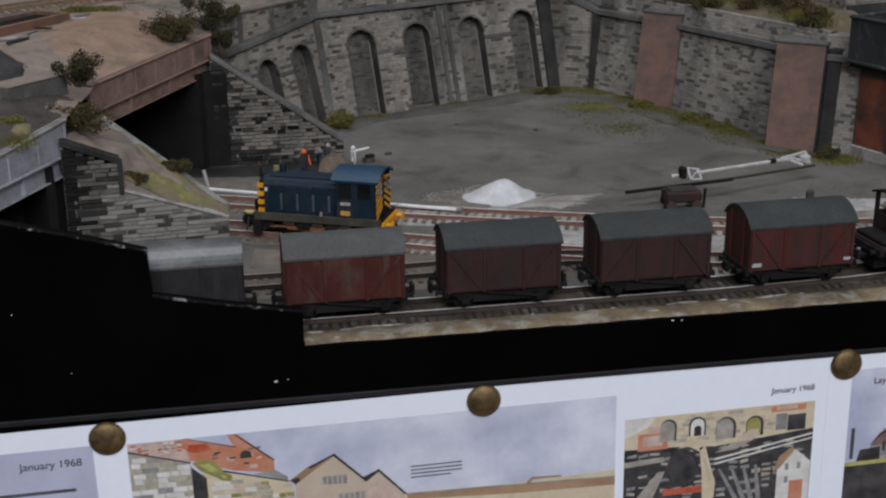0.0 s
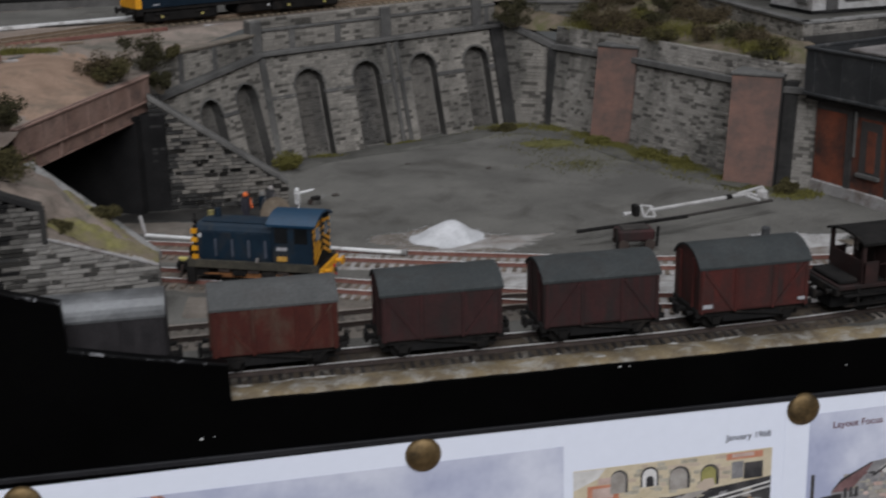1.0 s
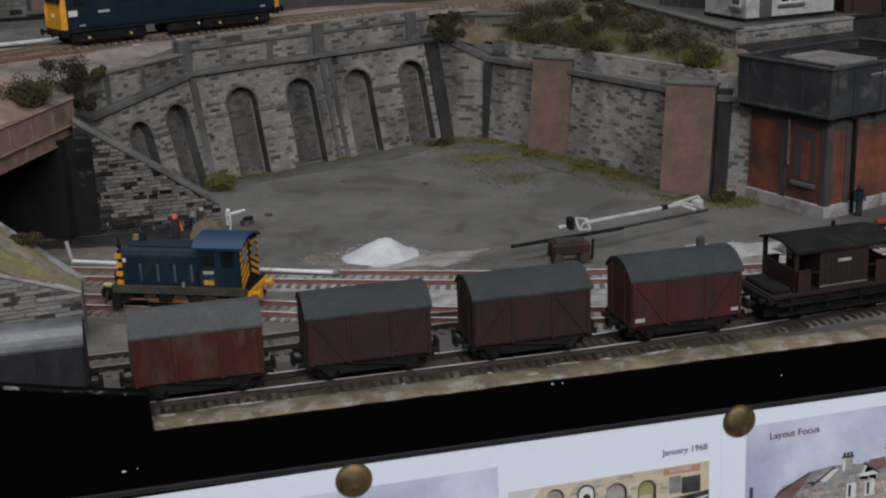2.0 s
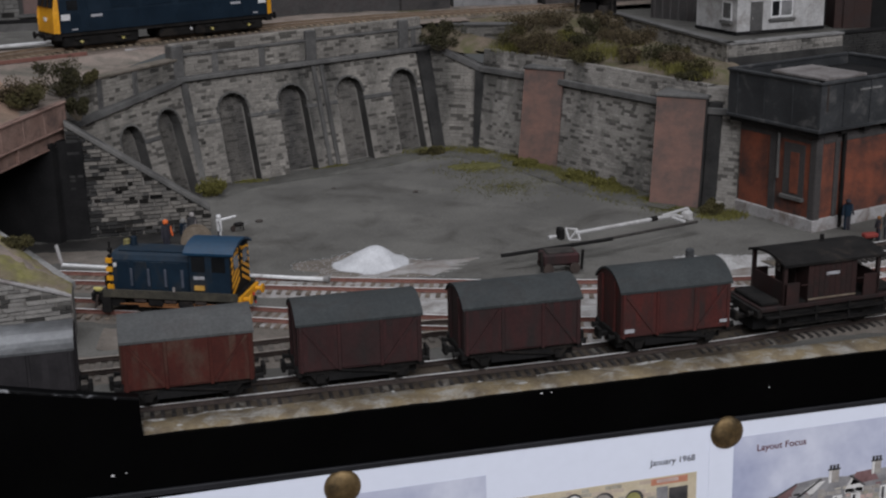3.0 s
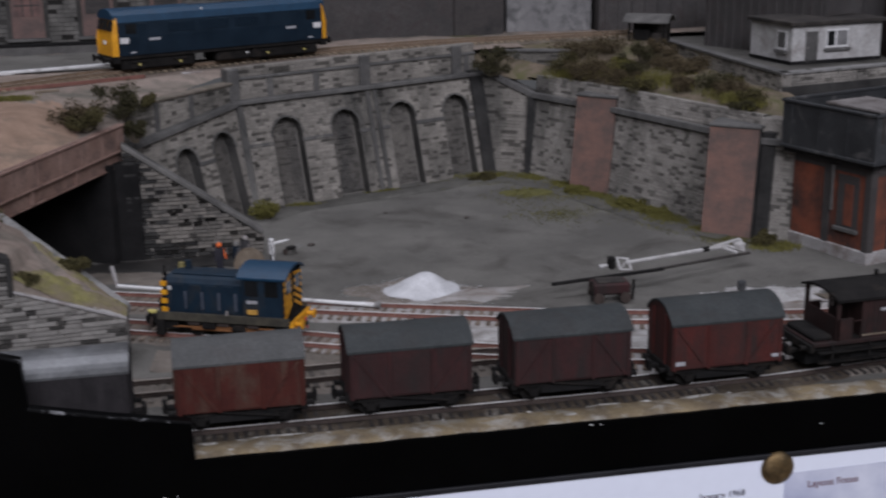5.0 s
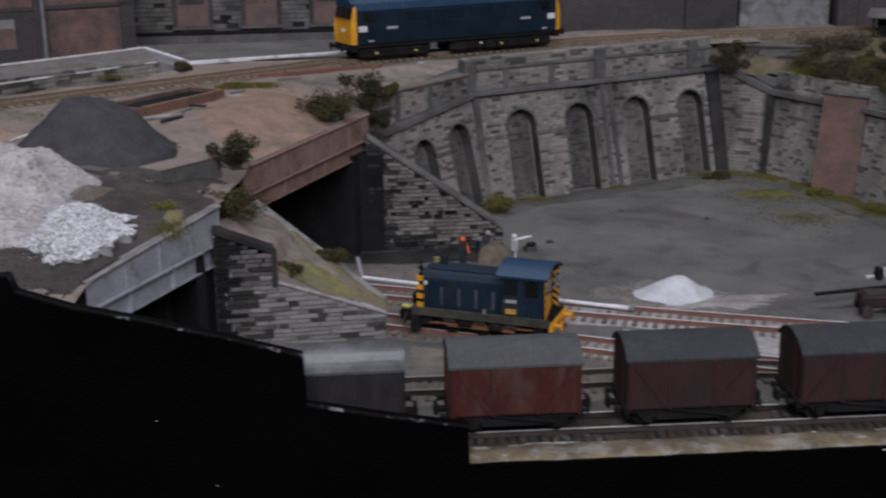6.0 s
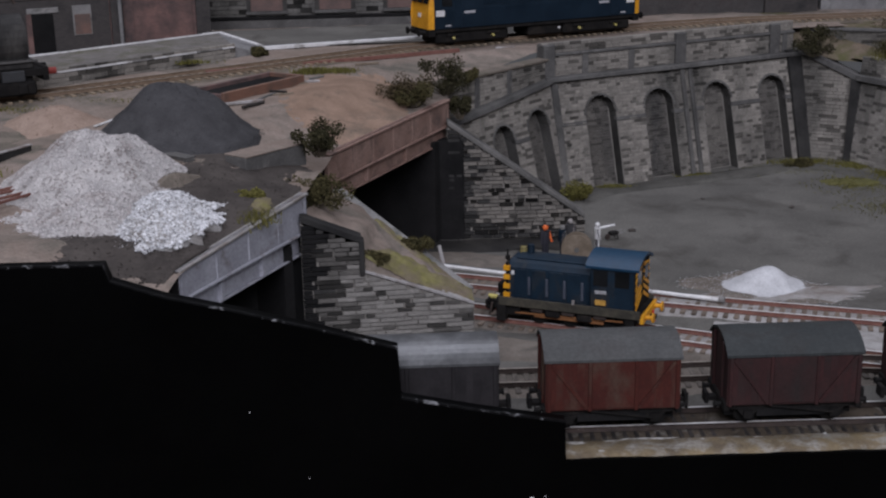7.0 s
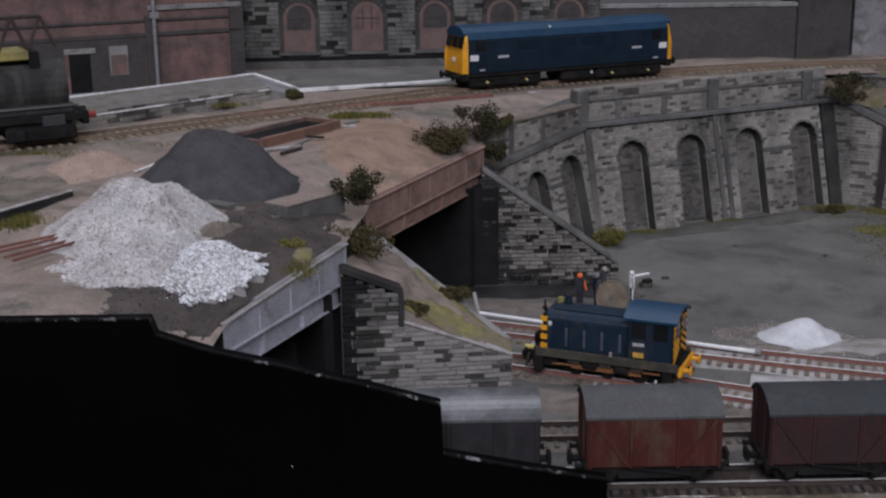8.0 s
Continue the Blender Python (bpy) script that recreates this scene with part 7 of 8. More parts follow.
for y in (-0.13, 0.13):
    part("handle", arod((0.1, y, 0.2), (0.55, y, 0.32), 0.022, seg=6), COPINGL, wb, "pale handle")
    part("leg", arod((0.15, y, 0.0), (0.12, y, 0.2), 0.03, seg=6), BLACK, wb)


def figure(x, y, h, top, head, label, turn=0, arm_out=False):
    """A moulded worker: two legs, a coat, two arms and a head in one mesh."""
    bm = bmesh.new()
    for s in (-1, 1):
        rod(bm, (0, s * 0.055 * h, 0), (0, s * 0.045 * h, 0.48 * h), 0.05 * h, 0.065 * h, 8)
    low = len(bm.faces)
    bmesh.ops.create_cone(bm, cap_ends=True, segments=10, radius1=0.11 * h, radius2=0.13 * h, depth=0.38 * h, matrix=Matrix.Translation((0, 0, 0.64 * h)) @ Matrix.Diagonal((0.8, 1.1, 1, 1)))
    rod(bm, (0, -0.13 * h, 0.8 * h), (0.05 * h, -0.17 * h, 0.46 * h), 0.04 * h, 0.03 * h, 6)
    if arm_out:
        rod(bm, (0.08 * h, 0.1 * h, 0.78 * h), (0.58 * h, 0.12 * h, 0.87 * h), 0.045 * h, 0.035 * h, 6)
    else:
        rod(bm, (0, 0.13 * h, 0.8 * h), (0.1 * h, 0.16 * h, 0.5 * h), 0.04 * h, 0.03 * h, 6)
    mid = len(bm.faces)
    bmesh.ops.create_icosphere(bm, subdivisions=2, radius=0.085 * h, matrix=Matrix.Translation((0, 0, 0.92 * h)))
    bm.faces.ensure_lookup_table()
    for i, f in enumerate(bm.faces):
        f.material_index = 0 if i < low else 1 if i < mid else 2
    ob = part("model_figure", bm, FLESHLESS, m=at(x, y, 0, turn))
    ob.data.materials.append(top)
    ob.data.materials.append(head)
    tagged(ob, label, "model figure", "model workers")


figure(1.2, 14.9, 1.15, FLESHLESS, ORANGE, "small dark model worker with a bright orange cap", -60)
figure(1.78, 15.1, 1.08, BLUEW, COPINGL, "small model worker in dark blue overalls", 200)
figure(2.12, 15.7, 1.12, COAL, PLINTH, "small model worker in grey with a pale cap", 240)
figure(3.0, 15.5, 1.02, WHITE, WHITE, "small white-coated model worker with an outstretched arm", 0, True)
figure(23.98, 10.6, 1.08, BLUEW, FLESHLESS, "small dark blue model worker by the water tower", 250)
figure(24.25, 9.1, 0.85, FLESHLESS, DULLROD, "small dark model worker stooping by the siding", 180)
figure(24.62, 9.25, 0.9, COPING, WOOD, "small grey model worker near the siding", 160)
pl = thing("point_lever", 2.25, 7.2, 0.03, 20, "small white point lever on a dark baseplate", "point lever")
part("baseplate", abox(-0.25, 0.25, -0.1, 0.1, 0, 0.08, 0.02), BLACK, pl)
part("lever", arod((0, 0, 0.06), (0.12, 0.02, 0.34), 0.03, seg=8), WHITE, pl)
part("weight", arod((0.05, 0.0, 0.12), (0.2, 0.0, 0.14), 0.06, seg=8), WHITE, pl)
gs = thing("ground_signal", 16.6, 7.2, 0.0, 10, "small dark grey ground signal beside the siding", "signal")
part("base", abox(-0.16, 0.16, -0.14, 0.14, 0.0, 0.1, 0.02), BLACK, gs)
part("post", arod((0, 0, 0.08), (0, 0, 0.72), 0.07, 0.06, 8), COPING, gs)
part("head", abox(-0.13, 0.13, -0.1, 0.1, 0.62, 0.95, 0.05), TANKM, gs)
bt = thing("red_barrow", 23.95, 9.1, 0, 0, "small dull red barrow beside the siding", "barrow")
part("tray", abox(-0.25, 0.25, -0.15, 0.15, 0.13, 0.28, 0.04), DULLRED, bt)
part("wheel", arod((0, -0.05, 0.12), (0, 0.05, 0.12), 0.12), BLACK, bt)
lv = thing("ground_pipe", 0, 0, 0, 0, "white painted pipe along the yard edge with an upturned end", "pipe")
part("run", rod(bmesh.new(), (-2.15, 13.75, 0.22), (5.75, 9.75, 0.2), 0.06, seg=10), WHITE, lv)
part("upturn", rod(bmesh.new(), (-2.15, 13.75, 0.15), (-2.3, 13.95, 0.85), 0.06, seg=10), PLINTH, lv)
part("cap", arod((5.7, 9.78, 0.22), (5.85, 9.7, 0.22), 0.1), COPINGL, lv)
for k, (x, y, a, s) in enumerate(((1.6, 20.0, 20, 0.3), (3.3, 15.9, 0, 0.2), (11.0, 20.5, 40, 0.1), (4.6, 18.0, 10, 0.12), (8.0, 22.0, 0, 0.08))):
    st = thing("loose_stone", x, y, 0.0, a, "small dark stone lying on the yard", "stone", "loose stones")
    bm = bmesh.new()
    bmesh.ops.create_icosphere(bm, subdivisions=1, radius=s, matrix=Matrix.Diagonal((1.3, 1, 0.6, 1)))
    part("lump", bm, DARKEARTH, st)


# ---- foliage ----
def bush(x, y, z, r, h, mat, label, seed, n=3600, group="bushes", leaf=0.038):
    """Twigs under clumps of small leaves, with gaps between the clumps."""
    rng = random.Random(seed)
    t = thing("bush", x, y, z, 0, label, "bush", group)
    clumps = [(rng.gauss(0, r * 0.42), rng.gauss(0, r * 0.35), h * rng.uniform(0.1, 0.75), rng.uniform(0.22, 0.42) * r) for _ in range(14)]
    bm = bmesh.new()
    for cx, cy, cz, cr in clumps:
        rod(bm, (cx * 0.2, cy * 0.2, -0.1), (cx, cy, cz), 0.035, 0.012, seg=5)
    part("woody_stem", bm, STEM, t)
    V, F = [], []
    for i in range(n):
        cx, cy, cz, cr = clumps[i % len(clumps)]
        p = Vector((rng.gauss(0, 1), rng.gauss(0, 1), rng.gauss(0, 0.8)))
        p = p.normalized() * cr * rng.uniform(0.5, 1.1)
        q = Euler((rng.uniform(0, 6), rng.uniform(0, 6), rng.uniform(0, 6))).to_matrix()
        s = leaf * rng.uniform(0.5, 1.3)
        o = len(V)
        for c in ((1, 0, 0), (0, 0.7, 0.15), (-1, 0, 0), (0, -0.7, 0.15)):
            v = q @ Vector(c) * s + p
            V.append(((cx + v.x) * C, (cy + v.y) * C, max(-0.05, cz + v.z) * C))
        F.append((o, o + 1, o + 2, o + 3))
    me = bpy.data.meshes.new("leaves")
    me.from_pydata(V, [], F)
    me.materials.append(mat)
    ob = new("leaves", me)
    ob.parent = t
    return t


for k, (x, y, z, r, h, mat, lab) in enumerate((
    (-1.75, 19.0, 4.9, 0.95, 1.5, LEAFK, "dark scrubby bush at the end of the red girder"),
    (-3.1, 17.5, 5.0, 0.9, 0.7, LEAFD, "low brown scrub beside the girder"),
    (-1.35, 18.3, 4.15, 0.45, 0.95, LEAFK, "straggling bush hanging over the wing wall"),
    (-2.9, 17.0, 4.85, 0.7, 0.6, LEAF, "olive scrub behind the red girder"),
    (-4.2, 7.0, 2.45, 0.4, 0.32, LEAF, "olive weeds behind the pier coping"),
    (-3.05, 9.15, 2.15, 0.4, 0.35, LEAF, "olive weeds along the back of the pier"),
    (-0.9, 20.2, 5.1, 0.35, 0.35, LEAF, "small green tuft on the parapet"),
    (-5.7, 10.35, 4.75, 0.75, 0.95, LEAFK, "dark bush at the near end of the red girder"),
    (-5.95, 8.1, 3.8, 0.85, 0.8, LEAF, "dull green bush by the white girder"),
    (-7.3, 6.4, 4.45, 0.35, 0.2, LEAFY, "yellow-green tuft on the earth"),
    (3.35, 22.3, 0, 0.7, 0.7, LEAFY, "yellow-green bush at the foot of the arches"),
    (14.2, 28.85, 4.4, 0.95, 1.4, LEAFK, "dark sooty bush on the end of the arcade"),
    (18.2, 26.0, 4.5, 0.9, 0.9, LEAFD, "brown scrub on the bank"),
    (19.3, 25.0, 4.5, 0.85, 0.8, LEAFK, "dense dark bush on the bank"),
    (20.6, 27.4, 4.8, 0.85, 0.9, LEAFK, "dark bush high on the bank"),
    (17.2, 28.2, 4.5, 0.8, 0.9, LEAF, "dark bush beside the wall shoulder"),
    (20.4, 21.8, 4.4, 0.75, 0.7, LEAFD, "low scrub on the bank"),
    (21.5, 21.0, 4.5, 0.75, 0.75, LEAFK, "olive bush below the terrace"),
    (21.6, 17.8, 4.4, 0.65, 0.6, LEAF, "olive bush above the brick pilaster"),
    (21.4, 24.2, 4.6, 0.8, 0.7, LEAFD, "spreading brown scrub on the bank"),
    (21.6, 19.6, 4.5, 0.8, 0.6, LEAFD, "low brown scrub near the tower"),
    (18.9, 22.6, 4.3, 0.8, 0.6, LEAF, "olive scrub behind the yard wall"),
    (22.6, 26.0, 4.6, 0.8, 0.6, LEAFD, "brown scrub on the ledge"),
    (22.7, 22.6, 4.4, 0.6, 0.5, LEAF, "olive scrub on the ledge below the hut"),
    (22.0, 28.7, 4.9, 0.8, 0.9, LEAFD, "brown scrub by the shelter"),
    (18.4, 29.6, 4.9, 1.3, 0.8, LEAFD, "wide dry brown scrub behind the wall shoulder"),
    (20.0, 29.6, 5.1, 1.4, 0.9, LEAFD, "sprawling dry scrub below the shelter"),
    (19.7, 27.4, 4.7, 0.5, 0.35, LEAFY, "yellowed scrub in the middle of the bank"),
    (17.4, 26.2, 4.4, 1.1, 0.8, LEAFD, "dry brown scrub overhanging the yard wall"),
    (18.4, 24.6, 4.4, 1.0, 0.6, LEAFD, "low dry scrub along the wall top"),
    (21.2, 26.0, 4.7, 0.9, 0.45, LEAFD, "low dry scrub near the terrace"),
    (20.9, 17.0, 4.3, 0.5, 0.45, LEAFK, "dark scrub beside the brick pilaster"),
    (17.75, 20.6, 0, 0.55, 0.22, LEAFY, "bright yellow-green weeds at the wall foot"),
    (18.35, 19.2, 0, 0.5, 0.2, LEAFY, "low yellow-green weeds at the wall foot"),
    (16.35, 23.4, 0, 0.5, 0.25, LEAFY, "yellow-green weeds beside the brick pilaster"),
    (13.4, 26.9, 0, 0.6, 0.18, LEAF, "low olive weeds under the last arch"),
    (20.5, 14.0, 0, 0.5, 0.45, LEAF, "olive weeds at the foot of the tower"),
    (-8.9, 25.3, 5.42, 0.4, 0.25, LEAF, "small green tuft at the platform ramp"),
)):
    bush(x, y, z, r, h, mat, lab, 100 + k, n=2300 if z > 4.2 and x > 14.5 else 3600)


def tufts(name, spots, mat, label, seed, n=60):
    """Low weeds: many small blades, nobody could count them."""
    rng = random.Random(seed)
    V, F = [], []
    for x, y, z, rx, ry, h in spots:
        for _ in range(n):
            px, py = x + rng.gauss(0, rx * 0.5), y + rng.gauss(0, ry * 0.5)
            a, s, hh = rng.uniform(0, 6.3), rng.uniform(0.012, 0.03), h * rng.uniform(0.3, 1.0)
            lx, ly = rng.gauss(0, 0.05), rng.gauss(0, 0.05)
            o = len(V)
            V += [((px + math.cos(a) * s) * C, (py + math.sin(a) * s) * C, (z - 0.05) * C), ((px - math.cos(a) * s) * C, (py - math.sin(a) * s) * C, (z - 0.05) * C), ((px + lx) * C, (py + ly) * C, (z + hh) * C)]
            F.append((o, o + 1, o + 2))
    me = bpy.data.meshes.new(name)
    me.from_pydata(V, [], F)
    me.materials.append(mat)
    return tagged(new(name, me), label, "grass", kind="stuff")


WEEDS = [(x, y, z, rx, ry, h * 0.5) for x, y, z, rx, ry, h in ((13.5, 27.6, 0, 1.3, 0.5, 0.35), (15.3, 26.8, 0, 0.9, 0.8, 0.3), (16.3, 24.9, 0, 0.8, 1.0, 0.35), (16.7, 22.9, 0, 1.0, 0.7, 0.35), (17.7, 20.6, 0, 0.8, 0.9, 0.4), (18.3, 18.5, 0, 0.7, 1.0, 0.35), (19.3, 16.4, 0, 0.7, 0.5, 0.3), (5.0, 24.2, 0, 0.6, 0.3, 0.2), (8.6, 25.9, 0, 0.6, 0.3, 0.2), (15.0, 24.0, 0, 1.4, 1.0, 0.12), (20.8, 13.6, 0, 0.8, 0.6, 0.3))]
tufts("weeds", WEEDS, LEAFY, "yellow-green weeds along the foot of the yard wall", 1, 1100)
for k, (x, y, z, rx, ry, h) in enumerate(WEEDS):
    heap("moss_patch", x, y, -0.03, rx * 1.1, ry * 1.0, 0.07, MOSS, "low olive moss patch on the ash ground", 200 + k, 0.8, "moss")
tufts("yard_moss", [(15.3, 20.3, 0, 2.0, 1.6, 0.05), (15.0, 23.4, 0, 1.8, 1.8, 0.05), (17.3, 21.2, 0, 1.0, 1.8, 0.07), (18.4, 18.0, 0, 0.9, 1.6, 0.07), (13.0, 26.6, 0, 2.0, 0.8, 0.05), (19.6, 15.0, 0, 1.0, 1.0, 0.06)], MOSS, "thin moss spread over the ash near the wall", 8, 1500)
tufts("bank_grass", [(19.0, 27.0, 4.6, 1.6, 1.6, 0.3), (20.5, 24.0, 4.6, 1.4, 2.0, 0.3), (21.3, 19.0, 4.5, 0.7, 2.0, 0.3), (17.5, 27.3, 4.4, 1.0, 1.0, 0.3)], LEAFY, "dry grass on the bank", 3, 1500)
tufts("verge_grass", [(-14.0, 16.4, 5.3, 2.0, 0.5, 0.12), (-16.5, 15.2, 5.3, 1.5, 0.5, 0.12), (-14.6, 8.0, 4.9, 0.5, 0.7, 0.2), (-5.8, 21.2, 5.35, 0.8, 0.5, 0.15), (-7.0, 5.2, 4.35, 0.4, 0.8, 0.2), (-6.6, 20.9, 5.35, 0.5, 0.3, 0.25), (-12.0, 23.2, 5.5, 1.2, 0.3, 0.15)], LEAFY, "thin grass on the upper level", 4, 900)


# ---- magazine pages pinned to the front board ----
TILT = 0.72


def flat(bm, pts, y):
    bm.faces.new([bm.verts.new((x, y, z)) for x, z in pts])
    return bm


def ink(name, flatness, mat, parent, polys, label=""):
    made = None
    for pts in polys:
        made = part(name, prism(bmesh.new(), [(x, flatness, z) for x, z in pts], (0, 0.004, 0)), mat, parent, label)
    return made


def rect(x0, x1, z0, z1):
    return [(x0, z0), (x1, z0), (x1, z1), (x0, z1)]


def words(text, x, z, size, mat, parent, name="lettering"):
    cu = bpy.data.curves.new(name, "FONT")
    cu.body, cu.size = text, size * C
    cu.offset = size * C * 0.012
    ob = new(name, cu)
    ob.parent = parent
    me = bpy.data.meshes.new_from_object(ob)
    bpy.data.objects.remove(ob)
    me.materials.clear()
    me.materials.append(mat)
    ob = new(name, me)
    ob.parent = parent
    ob.matrix_basis = at(x, -0.034, z, 0, 90)
    return tagged(ob, "printed words " + text)


SKYP = surface("printed_sky", (0.44, 0.47, 0.63), (0.68, 0.7, 0.8), grain=60, blot=30, rough=0.38, bump=0, spec=0.35, grit=0.08, tone=1.0)
STONEP = surface("printed_stone", (0.33, 0.3, 0.24), (0.5, 0.46, 0.38), grain=900, blot=420, rough=0.38, bump=0, spec=0.35, grit=0.08, tone=1.0)
BUFFP = surface("printed_buff", (0.52, 0.42, 0.33), (0.58, 0.48, 0.39), grain=300, blot=90, rough=0.38, bump=0, spec=0.35, grit=0.08, tone=1.0)
ROOFP = surface("printed_roof", (0.32, 0.2, 0.13), (0.42, 0.27, 0.17), grain=300, blot=120, rough=0.38, bump=0, spec=0.35, grit=0.08, tone=1.0)
BRICKPR = surface("printed_brick", (0.5, 0.19, 0.11), (0.58, 0.27, 0.18), grain=500, blot=200, rough=0.38, bump=0, spec=0.35, grit=0.08, tone=1.0)
DARKP = surface("printed_dark", (0.03, 0.03, 0.033), (0.08, 0.075, 0.075), grain=500, blot=200, rough=0.38, bump=0, spec=0.35, grit=0.08, tone=1.0)
GREYP = surface("printed_grey", (0.2, 0.195, 0.2), (0.33, 0.32, 0.32), grain=500, blot=260, rough=0.38, bump=0, spec=0.35, grit=0.08, tone=1.0)
GREENP = surface("printed_green", (0.22, 0.22, 0.08), (0.35, 0.32, 0.12), grain=700, blot=300, rough=0.38, bump=0, spec=0.35, grit=0.08, tone=1.0)
CREAMP = surface("printed_cream", (0.58, 0.49, 0.34), (0.66, 0.57, 0.42), grain=700, blot=260, rough=0.38, bump=0, spec=0.35, grit=0.08, tone=1.0)
PALEP = surface("printed_pale", (0.6, 0.58, 0.55), (0.76, 0.74, 0.72), grain=500, blot=260, rough=0.38, bump=0, spec=0.35, grit=0.08, tone=1.0)
PINKP = surface("printed_pink", (0.5, 0.36, 0.31), (0.62, 0.48, 0.43), grain=700, blot=300, rough=0.38, bump=0, spec=0.35, grit=0.12, tone=1.0)
MIDP = surface("printed_mid_grey", (0.3, 0.27, 0.24), (0.42, 0.39, 0.36), grain=800, blot=350, rough=0.38, bump=0, spec=0.35, grit=0.12, tone=1.0)
REDP = surface("printed_red_stain", (0.42, 0.07, 0.04), (0.52, 0.14, 0.08), grain=700, blot=350, rough=0.38, bump=0, spec=0.35, grit=0.1, tone=1.0)
LIMEP = surface("printed_lime", (0.38, 0.37, 0.1), (0.5, 0.48, 0.18), grain=900, blot=400, rough=0.38, bump=0, spec=0.35, grit=0.1, tone=1.0)
MAROONP = surface("printed_maroon", (0.16, 0.09, 0.09), (0.24, 0.14, 0.14), grain=700, blot=350, rough=0.38, bump=0, spec=0.35, grit=0.1, tone=1.0)
LILAC = surface("printed_lilac", (0.46, 0.48, 0.62), (0.52, 0.54, 0.67), grain=100, blot=20, rough=0.38, bump=0, spec=0.35, grit=0.08, tone=1.0)


def page(x, z, w, label, front=0.0):
    p = thing("magazine_page", x, -0.02, z, 0, label, "magazine page", "pages pinned to the board")
    p.matrix_basis = at(x, -0.02 - front, z, 0) @ at(0, 0, 0, 0, 0, -TILT)
    part("sheet", abox(0, w, -0.02, 0.0, -29.7, 0.0), PAPER, p)
    return p


Y1, Y2, Y3, Y4 = -0.024, -0.028, -0.032, -0.036


def arch(c, z, w, foot):
    """Outline of a round-headed arch: crown height z, half width w."""
    return [(c + w * math.cos(a), z - w + w * math.sin(a)) for a in np.linspace(0, math.pi, 12)] + [(c - w, foot), (c + w, foot)]


def printed_stones(parent, x0, x1, z0, z1, top, course, lens, mats, seed, y=Y3):
    """Courses of printed blocks below a sloping top line."""
    rng = random.Random(seed)
    z = z1
    while z > z0:
        x = x0 + rng.uniform(0, 0.1)
        while x < x1 - 0.05:
            w = min(rng.uniform(*lens), x1 - x)
            if z < top(x + w / 2):
                ink("printed_stone", y, rng.choice(mats), parent, [[(x, z - course + 0.02), (x + w - 0.02, z - course + 0.02 - 0.02), (x + w - 0.02, z - 0.01), (x, z)]])
            x += w
        z -= course


def printed_flecks(parent, x0, x1, z0, z1, step, mats, seed, y=-0.0305):
    """Small uneven patches of printed tone, side by side."""
    rng = random.Random(seed)
    for x in np.arange(x0, x1, step * 2):
        for z in np.arange(z0, z1, step):
            if rng.random() < 0.75:
                k = [rng.uniform(0.02, 0.45) * step for _ in range(8)]
                ink("printed_tone", y, rng.choice(mats), parent, [[(x + k[0], z + k[1]), (x + 2 * step - k[2], z + k[3]), (x + 2 * step - k[4], z + step - k[5]), (x + k[6], z + step - k[7])]])


# page with a lilac text panel
p1 = page(-26.0, -1.85, 21.02, "printed page with a lilac text panel and the date", 0.012)
ink("text_panel", Y1, LILAC, p1, [rect(1.0, 20.7, -15.0, -0.55)], "lilac printed panel")
words("January 1968", 18.93, -1.05, 0.285, INK, p1)
for k in range(14):
    ink("text_bar", Y2, INK, p1, [rect(17.0 + (k % 3) * 0.25, 20.2, -1.75 - k * 0.28, -1.66 - k * 0.28)])
# page with the large photograph
p2 = page(-5.05, -1.6, 19.08, "printed page with a wide photograph of a goods yard")
ph = ink("photograph", Y1, SKYP, p2, [rect(0.57, 13.1, -9.0, -0.6)], "printed photograph of stone walls under a pale sky")
ink("printed_roof", Y2, PINKP, ph, [[(0.57, -0.62), (1.6, -0.61), (2.3, -0.75), (2.05, -1.3), (0.57, -0.85)]])
ink("printed_wall", Y2, MIDP, ph, [[(0.57, -9), (0.57, -0.82), (2.05, -1.28), (2.2, -9)]])
printed_stones(ph, 0.57, 2.08, -4.2, -0.86, lambda x: -0.82 - 0.31 * (x - 0.57), 0.15, (0.2, 0.5), (STONEP, PALEP, GREYP, STONEP, PALEP), 21)
ink("printed_edge", Y4, DARKP, ph, [[(0.57, -0.8), (2.06, -1.26), (2.06, -1.3), (0.57, -0.85)]])
ink("printed_building", -0.0293, BRICKPR, ph, [[(1.6, -0.62), (2.0, -0.61), (3.15, -0.95), (3.0, -0.61), (3.25, -0.61), (4.12, -1.42), (4.12, -1.8), (3.1, -1.62), (2.05, -1.22), (2.0, -0.95)]])
printed_flecks(ph, 2.4, 3.8, -1.45, -1.05, 0.09, (BRICKPR, PINKP, MAROONP, BRICKPR), 33)
printed_flecks(ph, 0.62, 1.9, -0.95, -0.68, 0.08, (GREYP, PALEP, REDP, MIDP, PINKP), 34)
ink("printed_edge", Y4, DARKP, ph, [[(1.95, -0.6), (2.0, -0.6), (3.2, -0.95), (3.2, -0.98)], [(3.16, -0.61), (3.21, -0.61), (4.14, -1.42), (4.12, -1.46)]])
ink("printed_patch", Y3, PINKP, ph, [rect(2.95, 3.15, -1.35, -1.22), rect(3.5, 3.7, -1.6, -1.5)])
ink("printed_patch", Y3, REDP, ph, [[(2.05, -0.78), (2.5, -0.8), (2.6, -0.98), (2.2, -1.02), (2.0, -0.95)]])
ink("printed_opening", Y4, DARKP, ph, [arch(3.43, -1.08, 0.14, -1.3), rect(2.66, 2.82, -1.1, -1.06), rect(3.02, 3.18, -1.28, -1.23), rect(3.36, 3.5, -1.47, -1.42)])
ink("printed_wall", Y2, CREAMP, ph, [[(2.3, -9), (2.3, -1.62), (2.8, -1.6), (4.5, -2.12), (4.62, -9)]])
